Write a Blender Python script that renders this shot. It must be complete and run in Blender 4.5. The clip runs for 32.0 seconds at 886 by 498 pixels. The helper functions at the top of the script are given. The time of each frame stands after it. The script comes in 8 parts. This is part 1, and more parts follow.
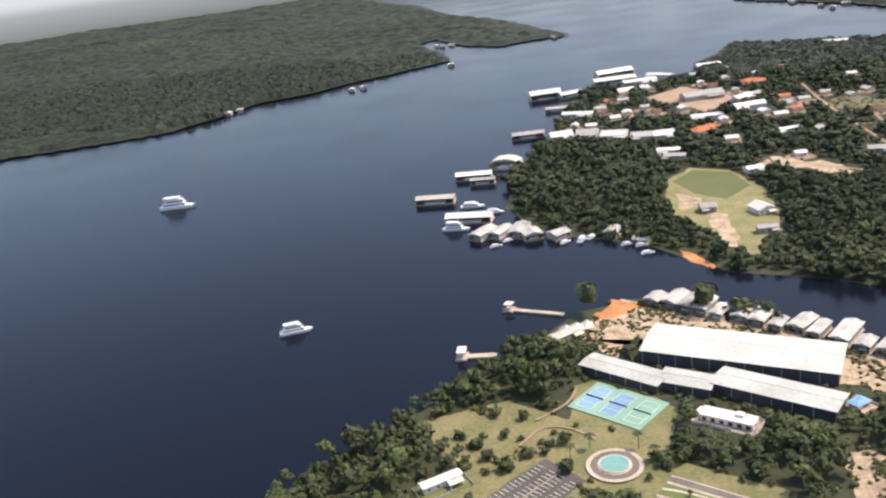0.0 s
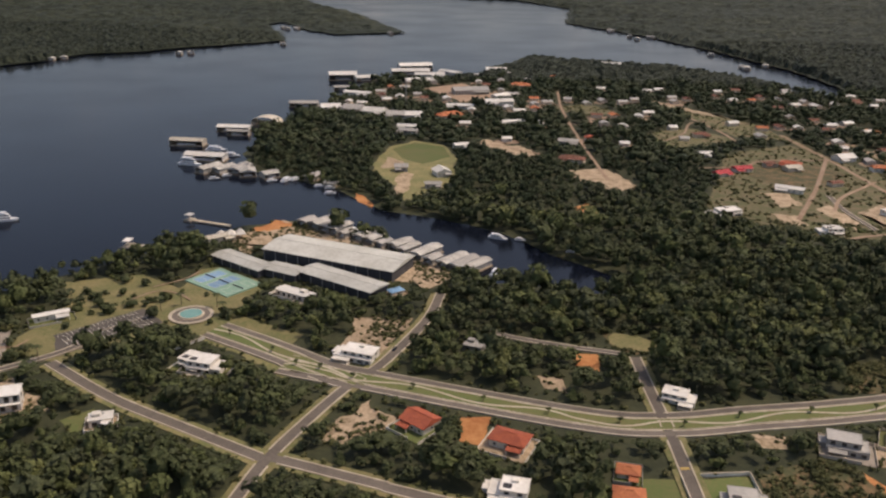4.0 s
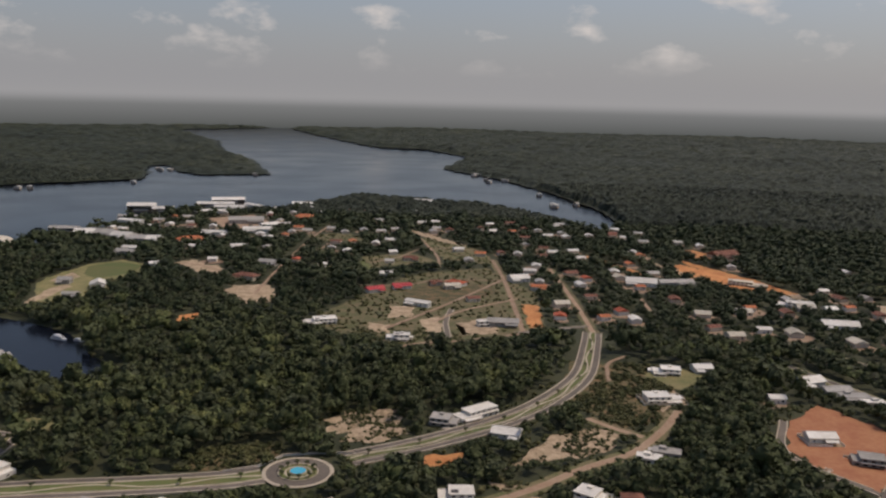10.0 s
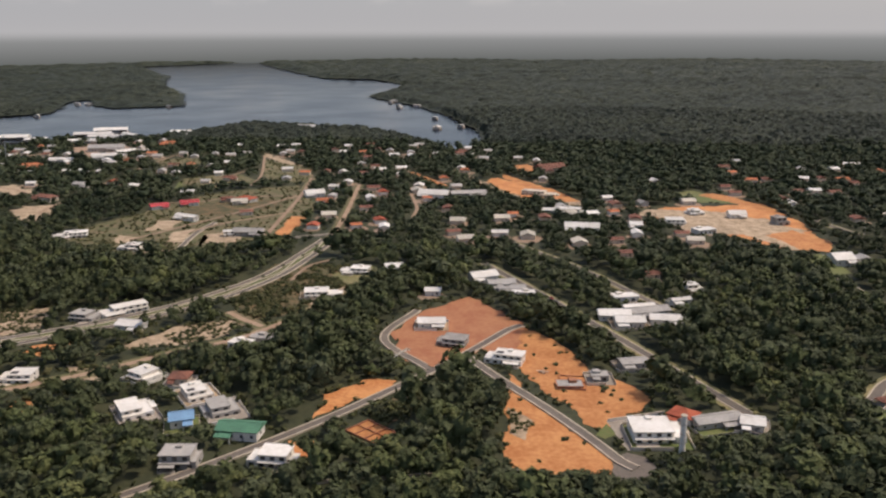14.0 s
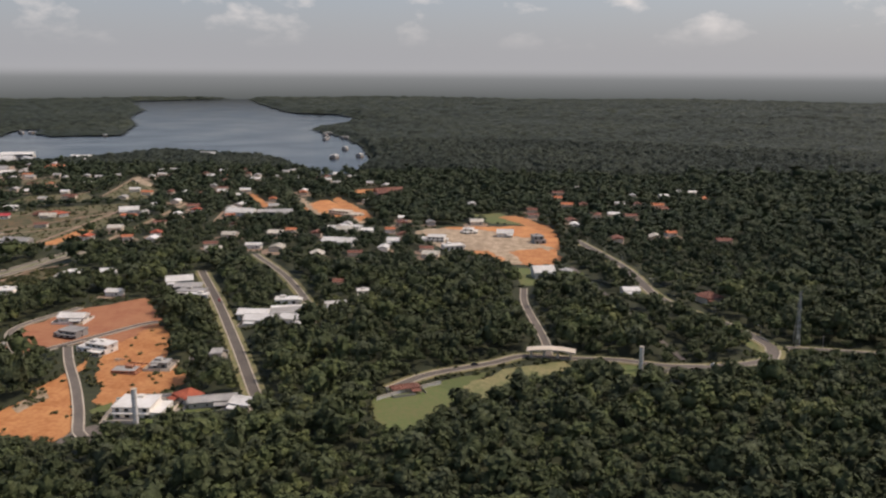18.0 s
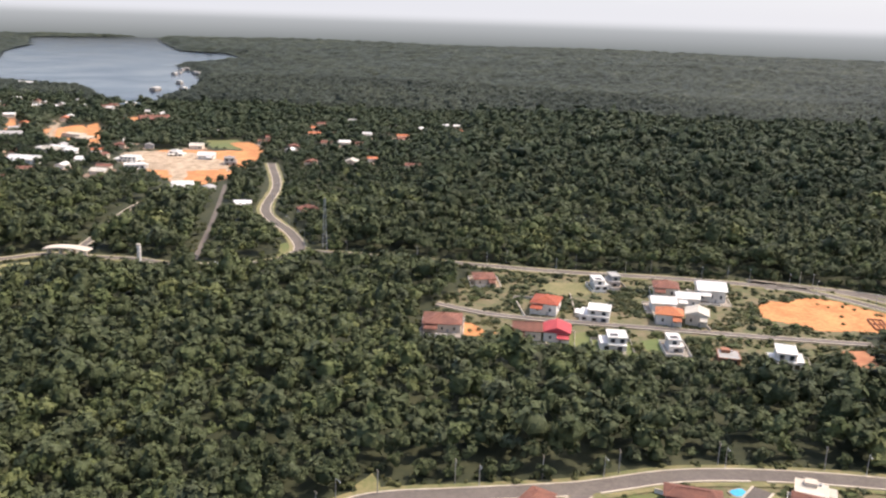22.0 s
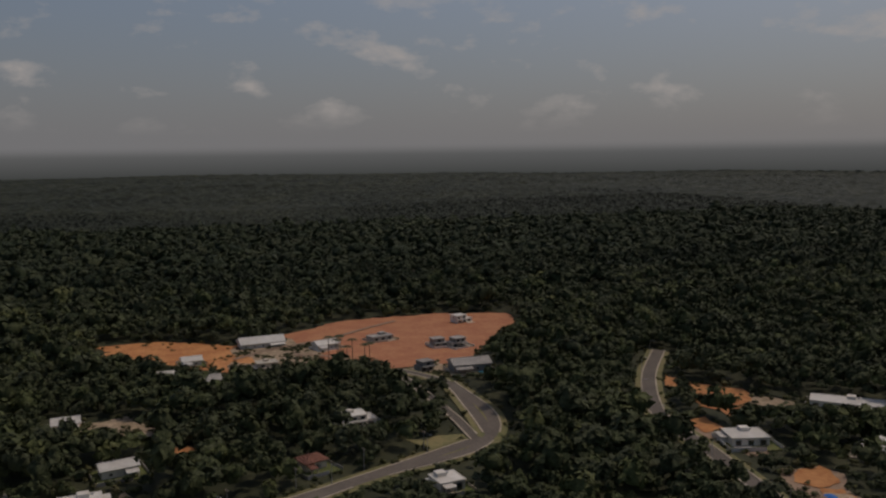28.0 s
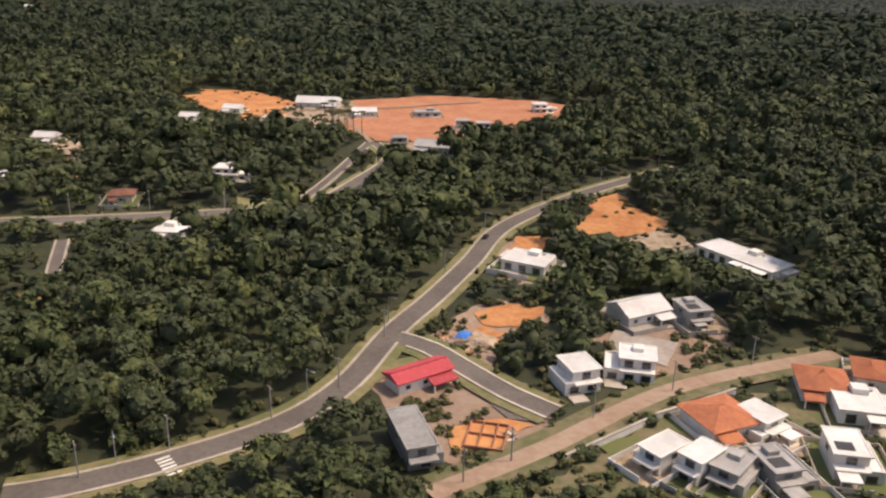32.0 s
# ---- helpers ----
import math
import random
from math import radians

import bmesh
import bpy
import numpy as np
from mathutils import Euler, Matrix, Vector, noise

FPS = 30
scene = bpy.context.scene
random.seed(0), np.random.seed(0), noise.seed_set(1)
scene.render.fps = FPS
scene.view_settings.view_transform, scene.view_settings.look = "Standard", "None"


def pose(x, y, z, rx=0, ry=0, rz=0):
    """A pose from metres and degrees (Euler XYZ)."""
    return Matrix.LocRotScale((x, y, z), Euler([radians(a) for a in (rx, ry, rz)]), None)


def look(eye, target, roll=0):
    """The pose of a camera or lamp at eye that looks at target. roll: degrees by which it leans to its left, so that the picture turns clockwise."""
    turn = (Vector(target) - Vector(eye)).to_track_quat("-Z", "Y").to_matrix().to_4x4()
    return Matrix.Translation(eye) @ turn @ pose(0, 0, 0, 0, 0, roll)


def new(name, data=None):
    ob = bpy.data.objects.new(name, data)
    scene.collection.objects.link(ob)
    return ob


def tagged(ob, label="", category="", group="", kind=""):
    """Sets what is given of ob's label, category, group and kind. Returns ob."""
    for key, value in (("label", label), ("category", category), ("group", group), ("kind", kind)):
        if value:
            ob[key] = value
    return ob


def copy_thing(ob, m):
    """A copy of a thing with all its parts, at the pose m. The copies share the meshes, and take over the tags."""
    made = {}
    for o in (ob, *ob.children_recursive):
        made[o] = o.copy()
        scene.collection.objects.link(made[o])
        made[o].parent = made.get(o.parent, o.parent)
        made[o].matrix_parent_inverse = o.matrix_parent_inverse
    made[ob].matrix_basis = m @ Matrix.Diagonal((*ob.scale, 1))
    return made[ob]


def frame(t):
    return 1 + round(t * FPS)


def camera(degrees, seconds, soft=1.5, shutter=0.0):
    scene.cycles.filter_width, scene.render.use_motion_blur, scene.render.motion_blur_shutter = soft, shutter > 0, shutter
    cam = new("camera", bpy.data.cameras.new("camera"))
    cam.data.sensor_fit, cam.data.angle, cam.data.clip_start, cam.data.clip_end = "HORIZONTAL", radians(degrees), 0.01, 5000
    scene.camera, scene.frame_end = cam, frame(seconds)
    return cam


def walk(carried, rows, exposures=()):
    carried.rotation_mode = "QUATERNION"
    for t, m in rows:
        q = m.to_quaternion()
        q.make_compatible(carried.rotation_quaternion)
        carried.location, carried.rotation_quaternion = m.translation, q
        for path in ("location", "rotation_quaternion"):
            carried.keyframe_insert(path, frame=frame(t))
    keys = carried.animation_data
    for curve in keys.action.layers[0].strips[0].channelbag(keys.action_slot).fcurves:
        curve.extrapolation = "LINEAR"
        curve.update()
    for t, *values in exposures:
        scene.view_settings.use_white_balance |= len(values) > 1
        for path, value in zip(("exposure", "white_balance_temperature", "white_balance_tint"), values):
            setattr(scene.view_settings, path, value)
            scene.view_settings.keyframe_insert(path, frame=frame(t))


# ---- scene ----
# ---- camera ----
cam = camera(54.72, 32.0, soft=2.3)
PATH = [
    (0, pose(69.79, 65.37, 136.28, 69.89, 7.13, 10.30)),
    (0.5, pose(75.95, 48.79, 133.46, 70.25, 3.93, 8.51)),
    (1, pose(82.40, 32.25, 131.15, 71.16, 1.61, 6.75)),
    (1.5, pose(90.61, 16.36, 130.15, 71.38, 0.06, 4.83)),
    (2, pose(101.63, 2.23, 130.19, 71.53, -1.08, 4.40)),
    (2.5, pose(119.41, 0.37, 129.28, 71.16, -0.87, 4.72)),
    (4.5, pose(189.79, 0.33, 122.73, 68.43, -0.93, 5.50)),
    (5, pose(206.21, 0.65, 121.65, 61.93, -1.28, 4.86)),
    (5.5, pose(222.65, 0.90, 120.57, 57.50, -2.57, 4.23)),
    (6, pose(239.10, 1.10, 119.51, 55.15, -3.80, 4.06)),
    (6.5, pose(255.59, 1.24, 118.46, 58.51, -4.32, 4.08)),
    (7, pose(272.13, 1.33, 117.42, 65.93, -3.44, 3.81)),
    (7.5, pose(288.71, 1.38, 116.38, 72.95, -2.26, 4.77)),
    (8, pose(305.36, 1.39, 115.34, 77.11, -1.71, 6.10)),
    (8.5, pose(322.07, 1.37, 114.30, 79.57, -1.69, 6.94)),
    (9, pose(338.85, 1.32, 113.25, 80.55, -1.82, 7.03)),
    (9.5, pose(355.72, 1.24, 112.21, 80.57, -1.68, 6.33)),
    (10, pose(372.67, 1.15, 111.15, 80.06, -1.46, 5.79)),
    (10.5, pose(389.71, 1.04, 110.09, 79.96, -1.47, 5.36)),
    (11, pose(406.85, 0.91, 109.02, 79.97, -1.69, 4.76)),
    (11.5, pose(424.09, 0.79, 107.94, 79.36, -1.83, 4.04)),
    (12, pose(441.42, 0.66, 106.85, 78.25, -1.07, 4.01)),
    (12.5, pose(458.87, 0.53, 105.74, 78.07, -0.88, 3.66)),
    (13, pose(476.42, 0.41, 104.62, 78.04, -1.04, 3.75)),
    (13.5, pose(494.08, 0.30, 103.49, 77.08, -0.57, 4.92)),
    (14, pose(511.85, 0.20, 102.35, 75.72, 0.18, 6.40)),
    (14.5, pose(529.72, 0.12, 101.19, 75.54, 0.29, 6.66)),
    (15, pose(547.71, 0.05, 100.01, 76.17, 0.38, 5.74)),
    (15.5, pose(565.80, 0.01, 98.83, 76.26, 0.70, 4.97)),
    (17.5, pose(639.20, 0.14, 93.93, 78.06, 0.17, 6.99)),
    (18, pose(657.79, 0.26, 92.68, 78.37, -0.34, 8.35)),
    (18.5, pose(676.46, 0.42, 91.41, 78.62, -0.72, 9.06)),
    (19, pose(695.22, 0.62, 90.14, 78.71, -1.15, 9.09)),
    (19.5, pose(714.05, 0.86, 88.85, 78.39, -1.37, 8.83)),
    (20, pose(732.95, 1.15, 87.56, 77.90, -1.63, 8.26)),
    (20.5, pose(751.92, 1.49, 86.26, 77.04, -1.41, 8.00)),
    (21, pose(770.93, 1.88, 84.96, 76.44, -1.20, 7.97)),
    (21.5, pose(789.99, 2.32, 83.66, 76.00, -1.32, 6.96)),
    (22, pose(809.08, 2.81, 82.35, 75.15, -1.83, 5.74)),
    (22.5, pose(828.20, 3.36, 81.05, 72.99, -1.63, 4.14)),
    (23, pose(847.33, 3.97, 79.76, 71.34, -2.37, 1.72)),
    (23.5, pose(866.47, 4.63, 78.47, 72.55, -2.66, 0.19)),
    (24, pose(885.60, 5.35, 77.19, 77.14, -3.14, -0.70)),
    (24.5, pose(904.70, 6.13, 75.92, 79.86, -2.74, -4.76)),
    (25, pose(923.78, 6.97, 74.67, 79.69, -3.03, -8.33)),
    (25.5, pose(942.80, 7.86, 73.43, 80.61, -1.34, -9.56)),
    (26, pose(961.76, 8.83, 72.22, 83.51, -0.99, -14.68)),
    (26.5, pose(980.65, 9.85, 71.04, 84.40, -0.57, -20.83)),
    (28.5, pose(1055.10, 14.56, 66.62, 83.05, 1.07, -10.37)),
    (29, pose(1073.35, 15.90, 65.62, 80.67, 0.85, -1.80)),
    (29.5, pose(1091.42, 17.29, 64.67, 77.55, 1.64, 6.47)),
    (30, pose(1109.30, 18.75, 63.77, 75.76, 0.59, 11.43)),
    (30.5, pose(1126.95, 20.27, 62.93, 74.86, -0.40, 14.52)),
    (31, pose(1144.37, 21.85, 62.15, 72.58, -0.58, 16.24)),
    (31.5, pose(1161.52, 23.48, 61.44, 71.26, -1.16, 16.17)),
    (32, pose(1178.40, 25.18, 60.81, 69.90, -1.22, 14.34)),
]
EXPOSURES = [(0, 0.84, 6650, 14), (0.6, 0.14, 6900, 15), (1, -0.26, 7050, 16), (2, -0.11, 7300, 18), (5, -0.16, 7500, 17), (6, -0.16, 8100, 17), (7, 0.04, 7350, 18), (8, 0.14, 7050, 17), (9, -0.61, 7050, 17), (10, -0.46, 7000, 16), (12, -0.81, 7100, 16), (13, -0.66, 7000, 17), (14, 0.04, 7000, 16),
             (15, 0.04, 7000, 16), (18, -0.11, 6850, 16), (19, 0.34, 6750, 15), (20, 0.49, 6700, 16), (21, 1.04, 6700, 16), (22, 0.94, 6700, 16), (23, 0.29, 6600, 16), (24, -1.06, 7000, 18), (25, -2.10, 6900, 17), (26, -1.71, 7000, 16), (28.5, -1.41, 7000, 16), (29, -1.06, 7000, 16), (29.6, 0.49, 7100, 17), (30, 0.64, 7100, 17), (31, 0.92, 6750, 17), (31.5, 0.45, 7150, 17), (32, 0.32, 7250, 19)]
walk(cam, PATH, EXPOSURES)

# ---- world and sun ----
SUN_DIR = Vector((0.56, 0.24, 1.0)).normalized()
sun_data = bpy.data.lights.new("sun", "SUN")
sun_data.energy, sun_data.angle, sun_data.color = 2.4, radians(2.0), (1.0, 0.93, 0.82)
sun = new("sun", sun_data)
sun.matrix_world = look((600, 300, 900), Vector((600, 300, 900)) - SUN_DIR)

world = bpy.data.worlds.new("sky")
scene.world = world
world.use_nodes = True
wn, wl = world.node_tree.nodes, world.node_tree.links
wn.clear()
sky = wn.new("ShaderNodeTexSky")
sky.sky_type, sky.sun_disc = "NISHITA", False
sky.sun_elevation = math.asin(SUN_DIR.z)
sky.sun_rotation = math.atan2(SUN_DIR.x, SUN_DIR.y)
sky.air_density, sky.dust_density, sky.ozone_density = 1.0, 2.5, 1.0
coord = wn.new("ShaderNodeTexCoord")
squash = wn.new("ShaderNodeMapping")
squash.inputs["Scale"].default_value = (8.0, 8.0, 17.0)
puff = wn.new("ShaderNodeTexNoise")
puff.inputs["Scale"].default_value, puff.inputs["Detail"].default_value, puff.inputs["Roughness"].default_value = 1.3, 7.0, 0.58
cover = wn.new("ShaderNodeValToRGB")
cover.color_ramp.elements[0].position, cover.color_ramp.elements[1].position = 0.545, 0.74
height = wn.new("ShaderNodeSeparateXYZ")
band = wn.new("ShaderNodeMapRange")
band.inputs["From Min"].default_value, band.inputs["From Max"].default_value = 0.025, 0.07
amount = wn.new("ShaderNodeMath")
amount.operation = "MULTIPLY"
haze_band = wn.new("ShaderNodeMapRange")
haze_band.inputs["From Min"].default_value, haze_band.inputs["From Max"].default_value = 0.0, 0.24
haze_band.inputs["To Min"].default_value, haze_band.inputs["To Max"].default_value = 0.85, 0.0
hazy = wn.new("ShaderNodeMixRGB")
haze_tone = wn.new("ShaderNodeValToRGB")
haze_tone.color_ramp.elements[0].position, haze_tone.color_ramp.elements[0].color = 0.0, (0.575, 0.61, 0.65, 1)
haze_tone.color_ramp.elements[1].position, haze_tone.color_ramp.elements[1].color = 0.16, (0.29, 0.40, 0.60, 1)
haze_gain = wn.new("ShaderNodeMixRGB")
haze_gain.blend_type = "MULTIPLY"
haze_gain.inputs[0].default_value, haze_gain.inputs[2].default_value = 1.0, (5.4, 5.4, 5.4, 1)
cloudy = wn.new("ShaderNodeMixRGB")
cloudy.inputs[2].default_value = (5.6, 5.5, 5.4, 1)
back = wn.new("ShaderNodeBackground")
back.inputs["Strength"].default_value = 0.15
out = wn.new("ShaderNodeOutputWorld")
wl.new(coord.outputs["Generated"], squash.inputs["Vector"])
wl.new(squash.outputs[0], puff.inputs["Vector"])
wl.new(puff.outputs["Fac"], cover.inputs["Fac"])
wl.new(coord.outputs["Generated"], height.inputs[0])
wl.new(height.outputs["Z"], band.inputs["Value"])
wl.new(height.outputs["Z"], haze_band.inputs["Value"])
wl.new(cover.outputs["Color"], amount.inputs[0])
clear = wn.new("ShaderNodeMapRange")
clear.inputs["From Min"].default_value, clear.inputs["From Max"].default_value = 0.15, 0.21
clear.inputs["To Min"].default_value, clear.inputs["To Max"].default_value = 1.0, 0.0
low_only = wn.new("ShaderNodeMath")
low_only.operation = "MULTIPLY"
wl.new(height.outputs["Z"], clear.inputs["Value"])
wl.new(band.outputs[0], low_only.inputs[0])
wl.new(clear.outputs[0], low_only.inputs[1])
wl.new(low_only.outputs[0], amount.inputs[1])
wl.new(haze_band.outputs[0], hazy.inputs[0])
wl.new(height.outputs["Z"], haze_tone.inputs["Fac"])
wl.new(haze_tone.outputs["Color"], haze_gain.inputs[1])
wl.new(haze_gain.outputs[0], hazy.inputs[2])
wl.new(sky.outputs[0], hazy.inputs[1])
wl.new(amount.outputs[0], cloudy.inputs[0])
wl.new(hazy.outputs[0], cloudy.inputs[1])
wl.new(cloudy.outputs[0], back.inputs["Color"])
wl.new(back.outputs[0], out.inputs["Surface"])


# ---- materials ----
def mat(name, a, b=None, rough=0.85, coarse=0.08, fine=1.6, bump=0.25, metal=0.0, split=0.5, each=0.12, spec=0.3, wave=0.0, clear=0.0):
    """Two tones mixed by coarse stains and fine grain, a little lighter or darker on each object."""
    m = bpy.data.materials.new(name)
    m.use_nodes = True
    n, l = m.node_tree.nodes, m.node_tree.links
    p = n["Principled BSDF"]
    b = b or tuple(c * 0.72 for c in a)
    pos = n.new("ShaderNodeNewGeometry")
    big, small = n.new("ShaderNodeTexNoise"), n.new("ShaderNodeTexNoise")
    for t, s, d in ((big, coarse, 5.0), (small, fine, 4.0)):
        t.inputs["Scale"].default_value, t.inputs["Detail"].default_value = s, d
        l.new(pos.outputs["Position"], t.inputs["Vector"])
    blend = n.new("ShaderNodeMath")
    blend.operation = "MULTIPLY_ADD"
    blend.inputs[1].default_value = 0.45
    l.new(small.outputs["Fac"], blend.inputs[0])
    scaled = n.new("ShaderNodeMath")
    scaled.operation = "MULTIPLY"
    scaled.inputs[1].default_value = 0.55
    l.new(big.outputs["Fac"], scaled.inputs[0])
    l.new(scaled.outputs[0], blend.inputs[2])
    ramp = n.new("ShaderNodeValToRGB")
    ramp.color_ramp.elements[0].position, ramp.color_ramp.elements[1].position = split - 0.11, split + 0.11
    ramp.color_ramp.elements[0].color, ramp.color_ramp.elements[1].color = (*b, 1), (*a, 1)
    l.new(blend.outputs[0], ramp.inputs["Fac"])
    info = n.new("ShaderNodeObjectInfo")
    vary = n.new("ShaderNodeMapRange")
    vary.inputs["To Min"].default_value, vary.inputs["To Max"].default_value = 1 - each, 1 + each
    l.new(info.outputs["Random"], vary.inputs["Value"])
    hue = n.new("ShaderNodeHueSaturation")
    l.new(vary.outputs[0], hue.inputs["Value"])
    l.new(ramp.outputs["Color"], hue.inputs["Color"])
    l.new(hue.outputs["Color"], p.inputs["Base Color"])
    p.inputs["Roughness"].default_value, p.inputs["Metallic"].default_value = rough, metal
    p.inputs["Specular IOR Level"].default_value = spec
    p.inputs["Coat Weight"].default_value = clear
    if bump:
        relief = n.new("ShaderNodeBump")
        relief.inputs["Strength"].default_value, relief.inputs["Distance"].default_value = bump, 0.3
        source = small.outputs["Fac"]
        if wave:
            ribs = n.new("ShaderNodeTexWave")
            ribs.inputs["Scale"].default_value, ribs.inputs["Distortion"].default_value = wave, 0.4
            where = n.new("ShaderNodeTexCoord")
            l.new(where.outputs["Object"], ribs.inputs["Vector"])
            source = ribs.outputs["Fac"]
        l.new(source, relief.inputs["Height"])
        l.new(relief.outputs[0], p.inputs["Normal"])
    return m


def leaf_mat(name, tones, patch=0.02, relief_depth=0.75):
    """Foliage: every crown its own green out of a row of tones, drifting between stands, with lighter sprays on darker hollows."""
    m = bpy.data.materials.new(name)
    m.use_nodes = True
    n, l = m.node_tree.nodes, m.node_tree.links
    p = n["Principled BSDF"]
    pos = n.new("ShaderNodeNewGeometry")
    own = n.new("ShaderNodeAttribute")
    own.attribute_name = "tint"
    stand, crown, grain = (n.new("ShaderNodeTexNoise") for _ in range(3))
    for t, s, d in ((stand, patch, 3.0), (crown, 0.75, 4.0), (grain, 2.6, 3.0)):
        t.inputs["Scale"].default_value, t.inputs["Detail"].default_value = s, d
        l.new(pos.outputs["Position"], t.inputs["Vector"])

    def mul_add(x, k, y):
        node = n.new("ShaderNodeMath")
        node.operation = "MULTIPLY_ADD"
        l.new(x, node.inputs[0])
        node.inputs[1].default_value = k
        if isinstance(y, float):
            node.inputs[2].default_value = y
        else:
            l.new(y, node.inputs[2])
        return node.outputs[0]

    tone = mul_add(own.outputs["Fac"], 0.70, mul_add(stand.outputs["Fac"], 1.1, -0.40))
    ramp = n.new("ShaderNodeValToRGB")
    while len(ramp.color_ramp.elements) < len(tones):
        ramp.color_ramp.elements.new(0.5)
    for k, (e, c) in enumerate(zip(ramp.color_ramp.elements, tones)):
        e.position, e.color = k / (len(tones) - 1), (*c, 1)
    l.new(tone, ramp.inputs["Fac"])
    light = mul_add(grain.outputs["Fac"], 1.5, mul_add(crown.outputs["Fac"], 1.6, -0.47))
    hue = n.new("ShaderNodeHueSaturation")
    l.new(light, hue.inputs["Value"])
    l.new(ramp.outputs["Color"], hue.inputs["Color"])
    l.new(hue.outputs["Color"], p.inputs["Base Color"])
    p.inputs["Roughness"].default_value, p.inputs["Specular IOR Level"].default_value = 0.75, 0.2
    relief = n.new("ShaderNodeBump")
    relief.inputs["Strength"].default_value, relief.inputs["Distance"].default_value = relief_depth, 1.6
    l.new(mul_add(grain.outputs["Fac"], 0.35, crown.outputs["Fac"]), relief.inputs["Height"])
    l.new(relief.outputs[0], p.inputs["Normal"])
    return m


def plain(name, color, rough=0.5, metal=0.0, spec=0.5):
    m = bpy.data.materials.new(name)
    m.use_nodes = True
    p = m.node_tree.nodes["Principled BSDF"]
    p.inputs["Base Color"].default_value = (*color, 1)
    p.inputs["Roughness"].default_value, p.inputs["Metallic"].default_value = rough, metal
    p.inputs["Specular IOR Level"].default_value = spec
    return m


FOREST_FLOOR = mat("forest_floor", (0.052, 0.054, 0.024), (0.028, 0.033, 0.015), coarse=0.06, fine=0.5)
LEAVES = leaf_mat("leaves", ((0.039, 0.047, 0.020), (0.047, 0.057, 0.023), (0.056, 0.066, 0.025), (0.056, 0.064, 0.031), (0.072, 0.086, 0.030), (0.112, 0.118, 0.042)), 0.02, 0.45)
# Cooler, darker greens with distance: aerial haze is put into the leaf colour.
MID_HAZE_LEAVES = leaf_mat("mid_haze_leaves", ((0.022, 0.030, 0.014), (0.029, 0.041, 0.018), (0.040, 0.052, 0.022), (0.048, 0.056, 0.027), (0.066, 0.078, 0.035)), 0.012)
FAR_HAZE_LEAVES = leaf_mat("far_haze_leaves", ((0.015, 0.021, 0.014), (0.025, 0.032, 0.021), (0.034, 0.041, 0.026), (0.058, 0.064, 0.038)), 0.005, 1.0)
SHRUB = leaf_mat("shrub_leaves", ((0.036, 0.043, 0.016), (0.056, 0.062, 0.022), (0.082, 0.083, 0.030), (0.118, 0.106, 0.046)), 0.05)
BARK = mat("bark", (0.16, 0.12, 0.09), (0.09, 0.065, 0.05), fine=3)
LAWN = mat("lawn", (0.104, 0.135, 0.040), (0.145, 0.138, 0.052), coarse=0.06, fine=0.8)
FIELD = mat("dry_grass", (0.25, 0.205, 0.095), (0.14, 0.145, 0.055), coarse=0.10, fine=0.8)
GARDEN = mat("garden_ground", (0.098, 0.104, 0.040), (0.20, 0.150, 0.084), coarse=0.14, fine=0.7, split=0.48)
SCRUB = mat("scrub_soil", (0.225, 0.135, 0.068), (0.068, 0.074, 0.031), coarse=0.16, fine=0.8, split=0.54)
ORANGE = mat("orange_laterite", (0.55, 0.255, 0.095), (0.39, 0.145, 0.048), coarse=0.13, fine=0.7)
RED_SOIL = mat("red_laterite", (0.36, 0.135, 0.066), (0.45, 0.205, 0.098), coarse=0.12, fine=0.6)
SAND = mat("pale_sand", (0.47, 0.35, 0.235), (0.20, 0.145, 0.08), coarse=0.22, fine=0.9, split=0.47)
ASPHALT = mat("asphalt", (0.168, 0.140, 0.114), (0.118, 0.098, 0.080), coarse=0.1, fine=1.5, bump=0.1)
CAR_PARK = mat("dark_asphalt", (0.125, 0.108, 0.092), (0.090, 0.078, 0.067), coarse=0.1, fine=1.5, bump=0.1)
DIRT_ROAD = mat("dirt_road", (0.36, 0.255, 0.175), (0.28, 0.18, 0.115), coarse=0.12, fine=0.9)
PAVING = mat("concrete_paving", (0.36, 0.31, 0.25), (0.27, 0.225, 0.18), coarse=0.2, fine=1.2)
HALL_ROOF = mat("pale_hall_roof_sheet", (0.54, 0.53, 0.47), (0.40, 0.385, 0.33), coarse=0.09, fine=0.8, bump=0.2, rough=0.55)
WEATHERED = mat("weathered_roof_sheet", (0.58, 0.545, 0.48), (0.33, 0.305, 0.265), coarse=0.22, fine=0.9, bump=0.3, rough=0.6, wave=1.2)
KERB = mat("kerb_concrete", (0.50, 0.43, 0.33), (0.37, 0.305, 0.225), coarse=0.2, fine=1.4)
MARK = mat("road_paint", (0.75, 0.72, 0.62), (0.6, 0.55, 0.45), coarse=0.3, fine=2)
YELLOW_PAINT = mat("worn_yellow_paint", (0.62, 0.42, 0.10), (0.42, 0.30, 0.12), coarse=0.5, fine=3)
WHITE = mat("white_render", (0.79, 0.745, 0.665), (0.66, 0.605, 0.52), coarse=0.25, fine=1.2, bump=0.08)
CREAM = mat("cream_render", (0.68, 0.58, 0.45), (0.56, 0.47, 0.36), coarse=0.25, fine=1.2, bump=0.08)
GREY = mat("grey_render", (0.42, 0.39, 0.345), (0.32, 0.295, 0.26), coarse=0.25, fine=1.2, bump=0.1)
DARK = mat("charcoal_render", (0.085, 0.082, 0.085), (0.06, 0.058, 0.06), coarse=0.25, fine=1.2)
BRICK = mat("raw_brick", (0.40, 0.18, 0.10), (0.31, 0.14, 0.085), coarse=0.4, fine=2.2)
